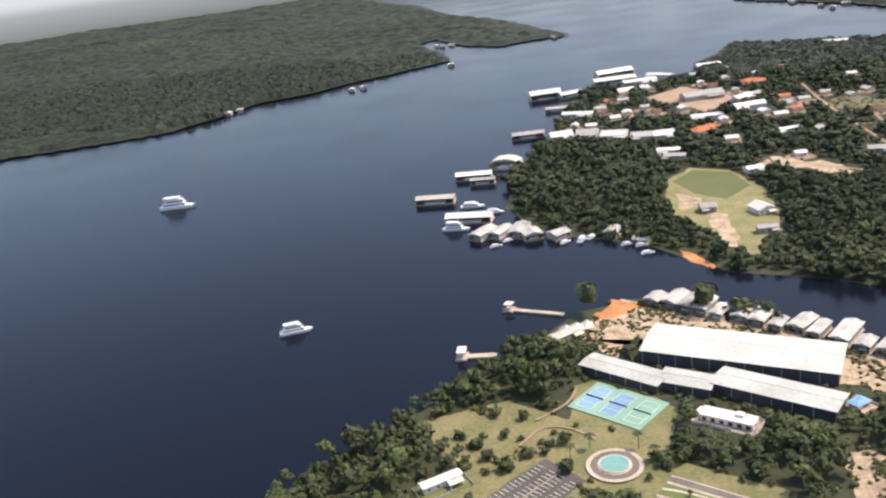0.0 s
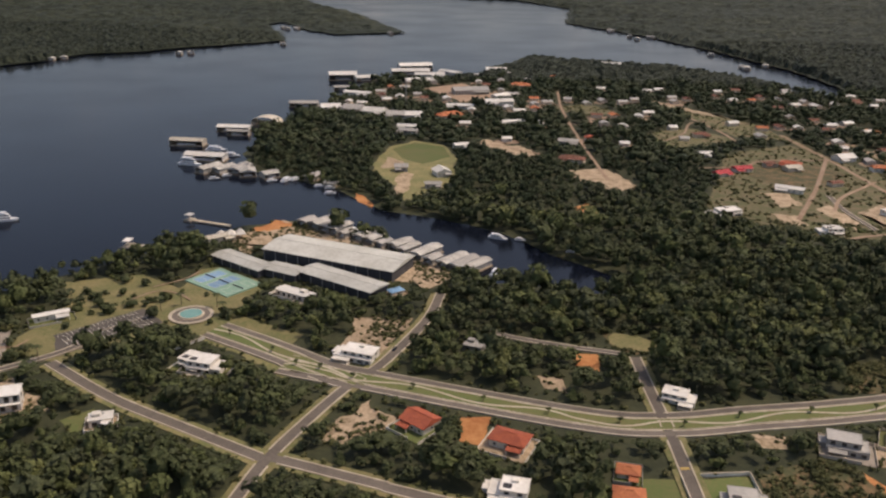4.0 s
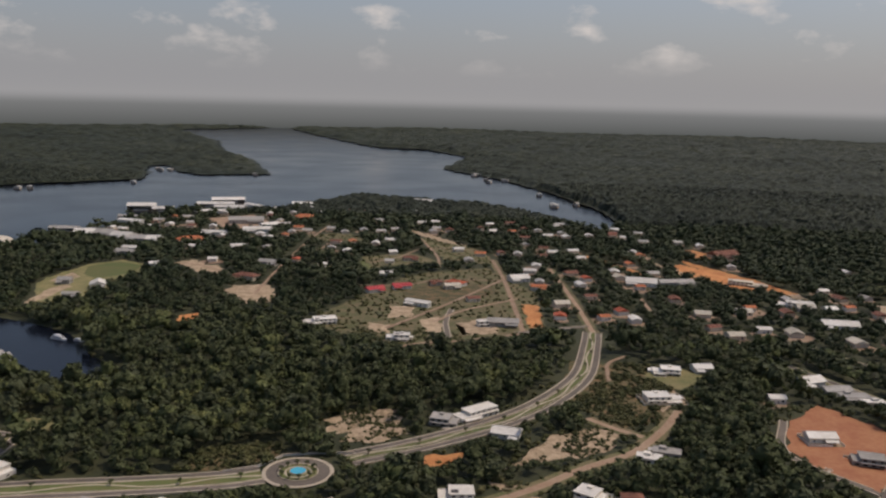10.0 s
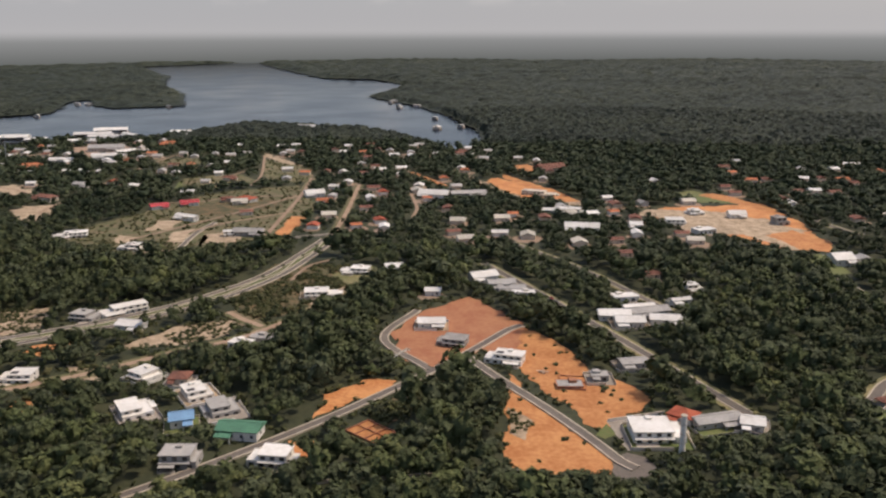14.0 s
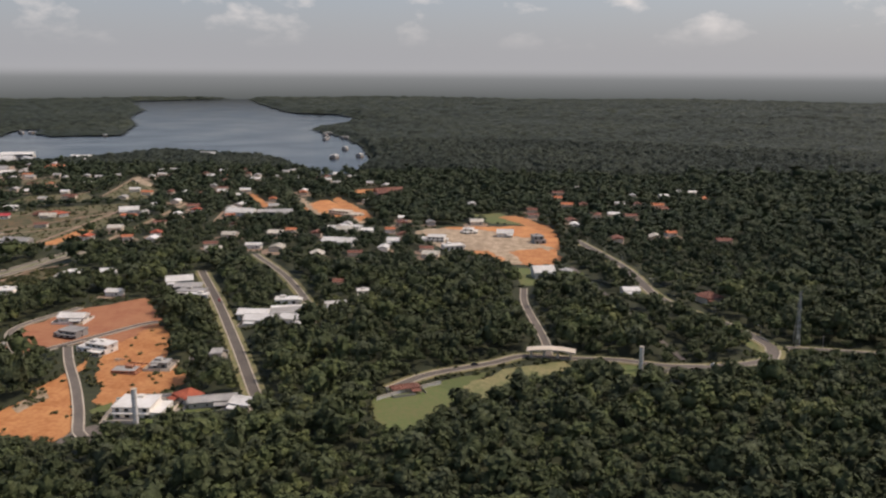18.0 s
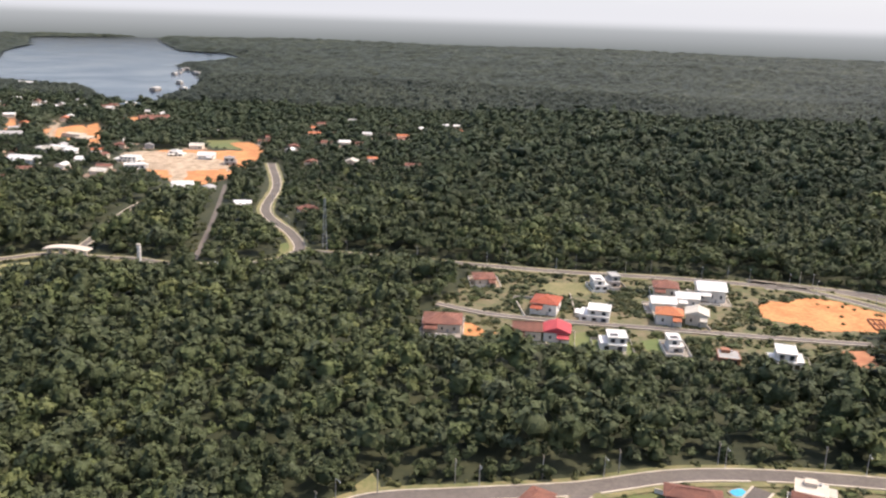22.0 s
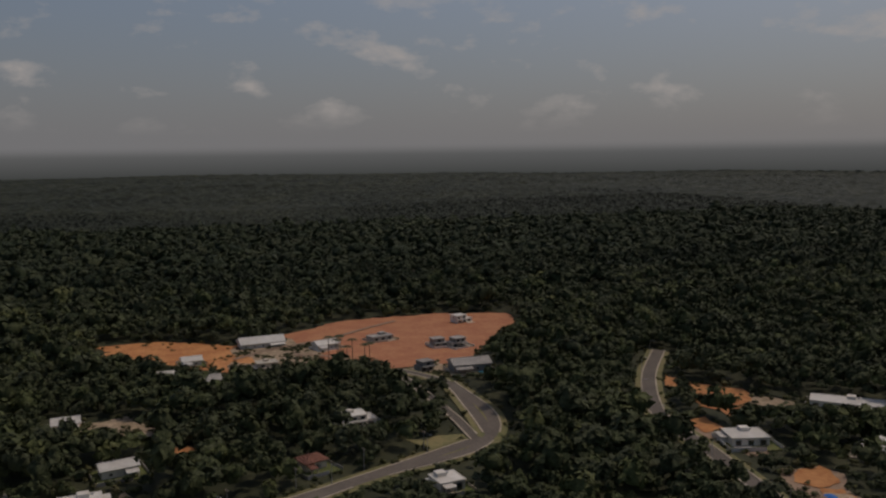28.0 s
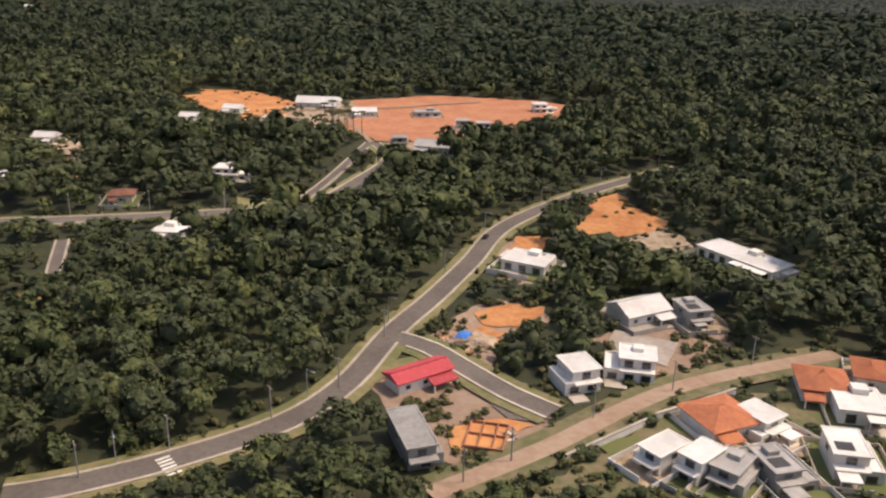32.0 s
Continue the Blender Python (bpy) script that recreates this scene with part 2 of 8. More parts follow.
CONCRETE = mat("raw_concrete", (0.34, 0.32, 0.29), (0.24, 0.225, 0.20), coarse=0.3, fine=1.4)
ROOF_WHITE = mat("white_roof_sheet", (0.75, 0.715, 0.65), (0.60, 0.56, 0.49), coarse=0.15, fine=0.8, bump=0.2, rough=0.5)
ROOF_GREY = mat("grey_roof_sheet", (0.45, 0.42, 0.375), (0.345, 0.32, 0.285), coarse=0.15, fine=0.8, bump=0.35, rough=0.5, wave=1.2)
ROOF_CREAM = mat("cream_roof_sheet", (0.58, 0.52, 0.42), (0.47, 0.42, 0.33), coarse=0.15, fine=0.8, bump=0.35, rough=0.55, wave=1.2)
ROOF_DARK = mat("dark_roof_tile", (0.085, 0.08, 0.08), (0.055, 0.052, 0.052), coarse=0.3, fine=1.5, bump=0.4, wave=2.5)
TILE_RED = mat("red_clay_tile", (0.50, 0.13, 0.065), (0.38, 0.095, 0.055), coarse=0.3, fine=1.5, bump=0.5, wave=2.5)
TILE_ORANGE = mat("orange_clay_tile", (0.58, 0.21, 0.09), (0.46, 0.15, 0.075), coarse=0.3, fine=1.5, bump=0.5, wave=2.5)
TILE_RUST = mat("weathered_clay_tile", (0.27, 0.115, 0.075), (0.19, 0.085, 0.06), coarse=0.3, fine=1.5, bump=0.5, wave=2.5)
TILE_CRIMSON = mat("crimson_roof_sheet", (0.55, 0.085, 0.09), (0.45, 0.07, 0.075), coarse=0.3, fine=1.5, bump=0.4, wave=2.0)
TILE_MAROON = mat("maroon_roof_sheet", (0.20, 0.05, 0.045), (0.15, 0.04, 0.035), coarse=0.3, fine=1.5, bump=0.4, wave=2.0)
ROOF_GREEN = mat("green_roof_sheet", (0.10, 0.25, 0.15), (0.08, 0.19, 0.12), coarse=0.3, fine=1.5, bump=0.4, wave=2.0)
ROOF_BLUE = mat("blue_roof_sheet", (0.20, 0.36, 0.52), (0.16, 0.28, 0.42), coarse=0.3, fine=1.5, bump=0.3)
GLASS = plain("dark_window_glass", (0.02, 0.025, 0.03), rough=0.06, spec=0.8)
FRAME = plain("window_frame", (0.25, 0.24, 0.23), rough=0.5)
POOL = mat("pool_water", (0.06, 0.42, 0.55), (0.05, 0.34, 0.50), coarse=0.5, fine=2, rough=0.08, bump=0.05)
POOL_DEEP = mat("deep_pool_water", (0.03, 0.16, 0.45), (0.03, 0.13, 0.38), coarse=0.5, fine=2, rough=0.08, bump=0.05)
FOUNTAIN = mat("pale_fountain_water", (0.19, 0.36, 0.31), (0.15, 0.30, 0.27), coarse=0.5, fine=2, rough=0.12, bump=0.05)
COURT_GREEN = mat("court_green", (0.23, 0.36, 0.27), (0.19, 0.31, 0.23), fine=0.8, bump=0.05)
COURT_BLUE = mat("court_blue", (0.19, 0.31, 0.43), (0.16, 0.27, 0.38), fine=0.8, bump=0.05)
HULL = mat("white_boat_hull", (0.80, 0.80, 0.80), (0.70, 0.70, 0.69), fine=2, rough=0.3, bump=0.03)
TIMBER = mat("dock_timber", (0.36, 0.28, 0.20), (0.26, 0.20, 0.14), fine=2)
STEEL = plain("galvanised_steel", (0.42, 0.42, 0.42), rough=0.45, metal=0.6)
RUBBER = plain("rubber", (0.02, 0.02, 0.02), rough=0.9)
CAR_PAINTS = [plain("white_car_paint", (0.75, 0.75, 0.74), 0.25), plain("dark_car_paint", (0.03, 0.03, 0.035), 0.25), plain("silver_car_paint", (0.45, 0.45, 0.46), 0.3), plain("red_car_paint", (0.4, 0.03, 0.03), 0.25)]
BLUE_TARP = mat("blue_tarpaulin", (0.05, 0.20, 0.55), (0.04, 0.15, 0.42), fine=2)

WATER = bpy.data.materials.new("dark_river_water")
WATER.use_nodes = True
_n, _l = WATER.node_tree.nodes, WATER.node_tree.links
_p = _n["Principled BSDF"]
_p.inputs["Base Color"].default_value = (0.005, 0.007, 0.013, 1)
_p.inputs["Specular IOR Level"].default_value = 0.23
_p.inputs["Roughness"].default_value, _p.inputs["IOR"].default_value = 0.09, 1.33
_pos, _rip, _swell, _bump = _n.new("ShaderNodeNewGeometry"), _n.new("ShaderNodeTexNoise"), _n.new("ShaderNodeTexNoise"), _n.new("ShaderNodeBump")
_rip.inputs["Scale"].default_value, _rip.inputs["Detail"].default_value = 0.7, 6
_swell.inputs["Scale"].default_value, _swell.inputs["Detail"].default_value = 0.012, 5
_gloss = _n.new("ShaderNodeMapRange")
_gloss.inputs["From Min"].default_value, _gloss.inputs["From Max"].default_value = 0.35, 0.65
_gloss.inputs["To Min"].default_value, _gloss.inputs["To Max"].default_value = 0.13, 0.20
_bump.inputs["Strength"].default_value, _bump.inputs["Distance"].default_value = 0.08, 0.15
_l.new(_pos.outputs["Position"], _rip.inputs["Vector"])
_l.new(_pos.outputs["Position"], _swell.inputs["Vector"])
_l.new(_rip.outputs["Fac"], _bump.inputs["Height"])
_l.new(_bump.outputs[0], _p.inputs["Normal"])
_l.new(_swell.outputs["Fac"], _gloss.inputs["Value"])
_l.new(_gloss.outputs[0], _p.inputs["Roughness"])


# ---- mesh helpers ----
class Shape:
    """Points and faces gathered for one mesh."""

    def __init__(self):
        self.v, self.f = [], []

    def add(self, verts, faces):
        k = len(self.v)
        self.v += [tuple(p) for p in verts]
        self.f += [tuple(i + k for i in q) for q in faces]
        return self

    def box(self, x0, x1, y0, y1, z0, z1, chamfer=0.0):
        if chamfer:
            c = chamfer
            lo = [(x0, y0), (x1, y0), (x1, y1), (x0, y1)]
            hi = [(x0 + c, y0 + c), (x1 - c, y0 + c), (x1 - c, y1 - c), (x0 + c, y1 - c)]
            rings = [[(x, y, z0) for x, y in lo], [(x, y, z1 - c) for x, y in lo], [(x, y, z1) for x, y in hi]]
            return self.rings(rings)
        p = [(x0, y0, z0), (x1, y0, z0), (x1, y1, z0), (x0, y1, z0), (x0, y0, z1), (x1, y0, z1), (x1, y1, z1), (x0, y1, z1)]
        return self.add(p, [(3, 2, 1, 0), (4, 5, 6, 7), (0, 1, 5, 4), (1, 2, 6, 5), (2, 3, 7, 6), (3, 0, 4, 7)])

    def rings(self, rings, close=True):
        """Skin over rings of equal length, capped at both ends."""
        n = len(rings[0])
        verts = [p for r in rings for p in r]
        faces = [(a * n + i, a * n + (i + 1) % n, (a + 1) * n + (i + 1) % n, (a + 1) * n + i) for a in range(len(rings) - 1) for i in range(n)]
        if close:
            faces += [tuple(reversed(range(n))), tuple(range((len(rings) - 1) * n, len(rings) * n))]
        return self.add(verts, faces)

    def tube(self, x, y, z0, z1, r0, r1=None, n=10):
        r1 = r0 if r1 is None else r1
        circle = [(math.cos(2 * math.pi * i / n), math.sin(2 * math.pi * i / n)) for i in range(n)]
        return self.rings([[(x + r0 * c, y + r0 * s, z0) for c, s in circle], [(x + r1 * c, y + r1 * s, z1) for c, s in circle]])


def part(name, shape, material, parent=None, label="", smooth=False):
    me = bpy.data.meshes.new(name)
    me.from_pydata(shape.v, [], shape.f)
    me.materials.append(material)
    if smooth:
        me.polygons.foreach_set("use_smooth", [True] * len(me.polygons))
    me.update()
    ob = new(name, me)
    if parent:
        ob.parent = parent
    return tagged(ob, label)


def thing(name, x, y, rot, label, category, group="", z=0.0):
    ob = new(name)
    ob.empty_display_size = 0.5
    ob.matrix_basis = pose(x, y, z, 0, 0, rot)
    return tagged(ob, label, category, group)


# ---- the plan: what covers the ground where ----
GX0, GY0, CELL = -700.0, 30.0, 1.5
GW, GH = 1600, 540
cover_map = np.zeros((GH, GW), np.int8)  # 0 woods, 1 bare, 2 scrub, 3 water, 4 gardens
paved = np.zeros((GH, GW), bool)


def inside(px, py, poly):
    """Which of the points lie in the polygon."""
    hit = np.zeros(px.shape, bool)
    for (x0, y0), (x1, y1) in zip(poly, poly[1:] + poly[:1]):
        if y0 == y1:
            continue
        hit ^= ((y0 > py) != (y1 > py)) & (px < (x1 - x0) * (py - y0) / (y1 - y0) + x0)
    return hit


def stamp(poly, value, target=None):
    xs, ys = [p[0] for p in poly], [p[1] for p in poly]
    i0, i1 = max(0, int((min(xs) - GX0) / CELL)), min(GW, int((max(xs) - GX0) / CELL) + 2)
    j0, j1 = max(0, int((min(ys) - GY0) / CELL)), min(GH, int((max(ys) - GY0) / CELL) + 2)
    if i1 <= i0 or j1 <= j0:
        return
    gx, gy = np.meshgrid(GX0 + CELL * (np.arange(i0, i1) + 0.5), GY0 + CELL * (np.arange(j0, j1) + 0.5))
    sub = (cover_map if target is None else target)[j0:j1, i0:i1]
    sub[inside(gx, gy, poly)] = value


def smooth_line(pts, step=3.0):
    """A Catmull-Rom line through the points, resampled."""
    p = [Vector((*q, 0)) for q in pts]
    p = [2 * p[0] - p[1]] + p + [2 * p[-1] - p[-2]]
    line = []
    for a, b, c, d in zip(p, p[1:], p[2:], p[3:]):
        n = max(1, int((c - b).length / step))
        for k in range(n):
            t = k / n
            line.append(0.5 * (2 * b + (c - a) * t + (2 * a - 5 * b + 4 * c - d) * t * t + (3 * b - a - 3 * c + d) * t ** 3))
    return [(q.x, q.y) for q in line + [p[-2]]]


def offsets(line, s):
    pts = []
    for i, (x, y) in enumerate(line):
        a, b = line[max(0, i - 1)], line[min(len(line) - 1, i + 1)]
        dx, dy = b[0] - a[0], b[1] - a[1]
        k = math.hypot(dx, dy) or 1
        pts.append((x - dy / k * s, y + dx / k * s))
    return pts


layer = [0]


def lift(step=0.0012):
    """Each flat piece of ground lies a little above the one before."""
    layer[0] += 1
    return layer[0] * step


def strip(line, s0, s1, z, shape=None):
    a, b = offsets(line, s0), offsets(line, s1)
    n = len(line)
    verts = [(x, y, z) for x, y in a] + [(x, y, z) for x, y in b]
    return (shape or Shape()).add(verts, [(i + 1, i, n + i, n + i + 1) for i in range(n - 1)])


ROADS = []


def road(pts, width, kind="asphalt", kerbs=True, label="grey asphalt street with pale kerbs"):
    ROADS.append((smooth_line(pts), width, kind, kerbs, label))


def patch(poly, kind):
    """A bare or grassy piece of ground with an uneven edge."""
    wobble = {"earth": 2.4, "sand": 2.6, "orange": 1.7, "red": 1.5, "scrub": 1.0, "garden": 1.6, "field": 1.2}.get(kind, 0.5)
    span = min(max(q[k] for q in poly) - min(q[k] for q in poly) for k in (0, 1))
    wobble = min(wobble, 0.10 * span)
    line = []
    for (x0, y0), (x1, y1) in zip(poly, poly[1:] + poly[:1]):
        n = max(1, int(math.hypot(x1 - x0, y1 - y0) / 1.4))
        for k in range(n):
            x, y = x0 + (x1 - x0) * k / n, y0 + (y1 - y0) * k / n
            d = noise.noise_vector((x * 0.11, y * 0.11, 1.0)) + 0.6 * noise.noise_vector((x * 0.37, y * 0.37, 5.0))
            line.append((x + wobble * d.x * 1.6, y + wobble * d.y * 1.6))
    name, material, value, label = {
        "orange": ("bare_ground", ORANGE, 5, "bare orange laterite ground cleared for building"),
        "red": ("bare_ground", RED_SOIL, 1, "freshly cleared red laterite building ground"),
        "sand": ("bare_ground", SAND, 7, "pale sandy ground with sparse weeds"),
        "lawn": ("lawn", LAWN, 1, "mown green lawn"),
        "field": ("grass_field", FIELD, 1, "yellowish dry grass field"),
        "scrub": ("scrub_ground", SCRUB, 2, "overgrown lot with low scrub and bare soil"),
        "earth": ("bare_ground", DIRT_ROAD, 7, "trodden tan earth with tufts of weed"),
        "park": ("park_grass", FIELD, 6, "yellowish club grass with scattered trees"),
        "paved": ("pavement", PAVING, 1, "pale concrete paved ground"),
        "asphalt": ("pavement", ASPHALT, 1, "dark asphalt car park"),
        "carpark": ("pavement", CAR_PARK, 1, "dark asphalt car park with white bays"),
        "garden": ("garden_ground", GARDEN, 4, "patchy gardens between houses"),
    }[kind]
    z = 0.02 + lift()
    stamp(line, value)
    tri = Shape().add([(x, y, z) for x, y in line], [tuple(range(len(line)))])
    tagged(part(name, tri, material), label, "ground", kind="structure")
    return line


def lay_roads():
    """All streets, with kerbed pavements where no other street crosses."""
    for line, w, kind, kerbs, label in ROADS:
        z = 0.34 + 0.0012 * ROADS.index((line, w, kind, kerbs, label))
        if w > 2.4:
            verge = part("verge", strip(line, -w / 2 - 2.0, w / 2 + 2.0, z - 0.05), FIELD if kind == "asphalt" else GARDEN)
            tagged(verge, "dry grass and sand verge along the street", "verge", kind="structure")
        surface = {"asphalt": ASPHALT, "dirt": DIRT_ROAD}[kind]
        ob = tagged(part("road", strip(line, -w / 2, w / 2, z), surface), label, "road", kind="structure")
        ring = offsets(line, w / 2 + 1.6) + offsets(line, -w / 2 - 1.6)[::-1]
        for k in range(len(line) - 1):
            a, b = offsets(line[k:k + 2], w / 2 + (1.5 if kerbs else 0.6)), offsets(line[k:k + 2], -w / 2 - (1.5 if kerbs else 0.6))
            stamp([a[0], a[1], b[1], b[0]], 1)
            stamp([a[0], a[1], b[1], b[0]], True, paved)
        if not kerbs:
            continue
        for side in (1, -1):
            sh = Shape()
            for k in range(len(line) - 1):
                mid = offsets(line[k:k + 2], side * (w / 2 + 0.7))
                mx, my = (mid[0][0] + mid[1][0]) / 2, (mid[0][1] + mid[1][1]) / 2
                if any(o is not line and min((mx - x) ** 2 + (my - y) ** 2 for x, y in o) < (ow / 2 + 1.2) ** 2 for o, ow, *_ in ROADS):
                    continue
                if any((mx - x) ** 2 + (my - y) ** 2 < (r + 0.6) ** 2 for x, y, r in ROUNDS):
                    continue
                i0, i1 = offsets(line, side * w / 2), offsets(line, side * (w / 2 + 0.45))
                a0, a1, b0, b1 = i0[k], i0[k + 1], i1[k], i1[k + 1]
                top, low = z + 0.11, 0.0
                sh.add([(*a0, low), (*a1, low), (*a1, top), (*a0, top), (*b0, top), (*b1, top), (*b0, low), (*b1, low)],
                       [(0, 1, 2, 3), (3, 2, 5, 4), (4, 5, 7, 6)])
            if sh.f:
                part("kerb", sh, KERB, ob, "pale concrete kerb and footway")


# ---- houses ----
WALLS = {"white": WHITE, "cream": CREAM, "grey": GREY, "dark": DARK, "concrete": CONCRETE, "brick": BRICK}
ROOFS = {"red": (TILE_RED, WHITE, "red clay tile"), "orange": (TILE_ORANGE, WHITE, "bright orange clay tile"), "rust": (TILE_RUST, CREAM, "weathered brown tile"),
         "crimson": (TILE_CRIMSON, WHITE, "crimson sheet"), "maroon": (TILE_MAROON, GREY, "dark maroon sheet"), "slate": (ROOF_DARK, GREY, "dark grey tile"),
         "green": (ROOF_GREEN, WHITE, "green sheet"), "blue": (ROOF_BLUE, WHITE, "blue sheet"), "sheet": (ROOF_WHITE, WHITE, "white metal sheet"),
         "tin": (ROOF_GREY, GREY, "grey metal sheet"), "straw": (ROOF_CREAM, CREAM, "cream metal sheet")}
house_rng = random.Random(5)


def lot(x, y, rot, w, d, rng):
    """The plot round a house: paved or grassed yard inside a low rendered wall, open towards the street."""
    c, s = math.cos(radians(rot)), math.sin(radians(rot))
    a, f, b = w / 2 + rng.uniform(0.8, 2.0), d / 2 + rng.uniform(2.0, 4.0), d / 2 + rng.uniform(0.8, 2.5)
    at = [(x + c * p - s * q, y + s * p + c * q) for p, q in ((-a, -f), (a, -f), (a, b), (-a, b))]
    if any(paved[int((q - GY0) / CELL), int((p - GX0) / CELL)] for p, q in at if 0 <= int((p - GX0) / CELL) < GW and 0 <= int((q - GY0) / CELL) < GH):
        return
    z = 0.24 + 0.0008 * (rng.randrange(60))
    inner = [(x + c * p - s * q, y + s * p + c * q) for p, q in ((-a, -f), (a, -f), (a, b), (-a, b))]
    stamp(inner, 1)
    ground_kind = rng.choice((PAVING, LAWN, LAWN, SAND))
    tagged(part("yard", Shape().add([(p, q, z) for p, q in inner], [(0, 1, 2, 3)]), ground_kind), "small yard of a house inside low walls", "yard", kind="structure")
    ob = thing("garden_wall", x, y, rot, "low pale rendered wall round a house plot", "wall")
    t, h = 0.09, rng.uniform(0.7, 1.15)
    m = rng.choice((WHITE, CREAM, GREY))
    gap = rng.uniform(0.2, 0.5) * a
    part("wall_panel", Shape().box(-a, -a + t, -f, b, 0, h), m, ob)
    part("wall_panel", Shape().box(a - t, a, -f, b, 0, h), m, ob)
    part("wall_panel", Shape().box(-a + t, a - t, b - t, b, 0, h), m, ob)
    part("wall_panel", Shape().box(-a + t, gap, -f, -f + t, 0, h), m, ob)


def window(parent, x, y, z, w, h, facing):
    """A dark pane in a proud frame on a wall of the house; facing: f front, r right, l left, b back."""
    sh, gl = Shape(), Shape()
    t, g = 0.06, 0.09
    if facing in "fb":
        s = -1 if facing == "f" else 1
        y0, y1 = sorted((y, y + s * t))
        sh.box(x - w / 2, x + w / 2, y0, y1, z, z + h)
        ya, yb = sorted((y + s * t * 0.5, y + s * (t + 0.02)))
        gl.box(x - w / 2 + g, x + w / 2 - g, ya, yb, z + g, z + h - g)
    else:
        s = -1 if facing == "l" else 1
        x0, x1 = sorted((x, x + s * t))
        sh.box(x0, x1, y - w / 2, y + w / 2, z, z + h)
        xa, xb = sorted((x + s * t * 0.5, x + s * (t + 0.02)))
        gl.box(xa, xb, y - w / 2 + g, y + w / 2 - g, z + g, z + h - g)
    if parent.matrix_basis.translation.y > 200:
        part("window", gl, GLASS, parent)
        return
    f = part("window", sh, FRAME, parent)
    part("pane", gl, GLASS, f)


def flat_roof(parent, x0, x1, y0, y1, z, wall, lip=0.35, top=None):
    """A sunk flat roof behind a parapet."""
    t = 0.22
    sh = Shape()
    sh.box(x0, x1, y0, y0 + t, z, z + lip).box(x0, x1, y1 - t, y1, z, z + lip)
    sh.box(x0, x0 + t, y0 + t, y1 - t, z, z + lip).box(x1 - t, x1, y0 + t, y1 - t, z, z + lip)
    part("parapet", sh, wall, parent)
    part("roof", Shape().box(x0 + t, x1 - t, y0 + t, y1 - t, z, z + 0.12), top or ROOF_WHITE, parent)


def hip_roof(parent, w, d, z, rise, material, over=0.5, cx=0.0, cy=0.0, gable=False):
    x, y = w / 2 + over, d / 2 + over
    if w >= d:
        r = x - (0 if gable else y * 0.95)
        ridge = [(-r, 0), (r, 0)]
    else:
        r = y - (0 if gable else x * 0.95)
        ridge = [(0, -r), (0, r)]
    t = 0.16
    eaves = [(-x, -y), (x, -y), (x, y), (-x, y)]
    v = [(cx + a, cy + b, z) for a, b in eaves] + [(cx + a, cy + b, z + t) for a, b in eaves] + [(cx + a, cy + b, z + t + rise) for a, b in ridge]
    f = [(3, 2, 1, 0), (0, 1, 5, 4), (1, 2, 6, 5), (2, 3, 7, 6), (3, 0, 4, 7)]
    if w >= d:
        f += [(4, 5, 9, 8), (6, 7, 8, 9), (5, 6, 9), (7, 4, 8)]
        cap = Shape().box(cx - r, cx + r, cy - 0.12, cy + 0.12, z + t + rise - 0.06, z + t + rise + 0.08)
    else:
        f += [(5, 6, 9, 8), (7, 4, 8, 9), (4, 5, 8), (6, 7, 9)]
        cap = Shape().box(cx - 0.12, cx + 0.12, cy - r, cy + r, z + t + rise - 0.06, z + t + rise + 0.08)
    roof = part("roof", Shape().add(v, f), material, parent)
    part("ridge_cap", cap, material, roof)


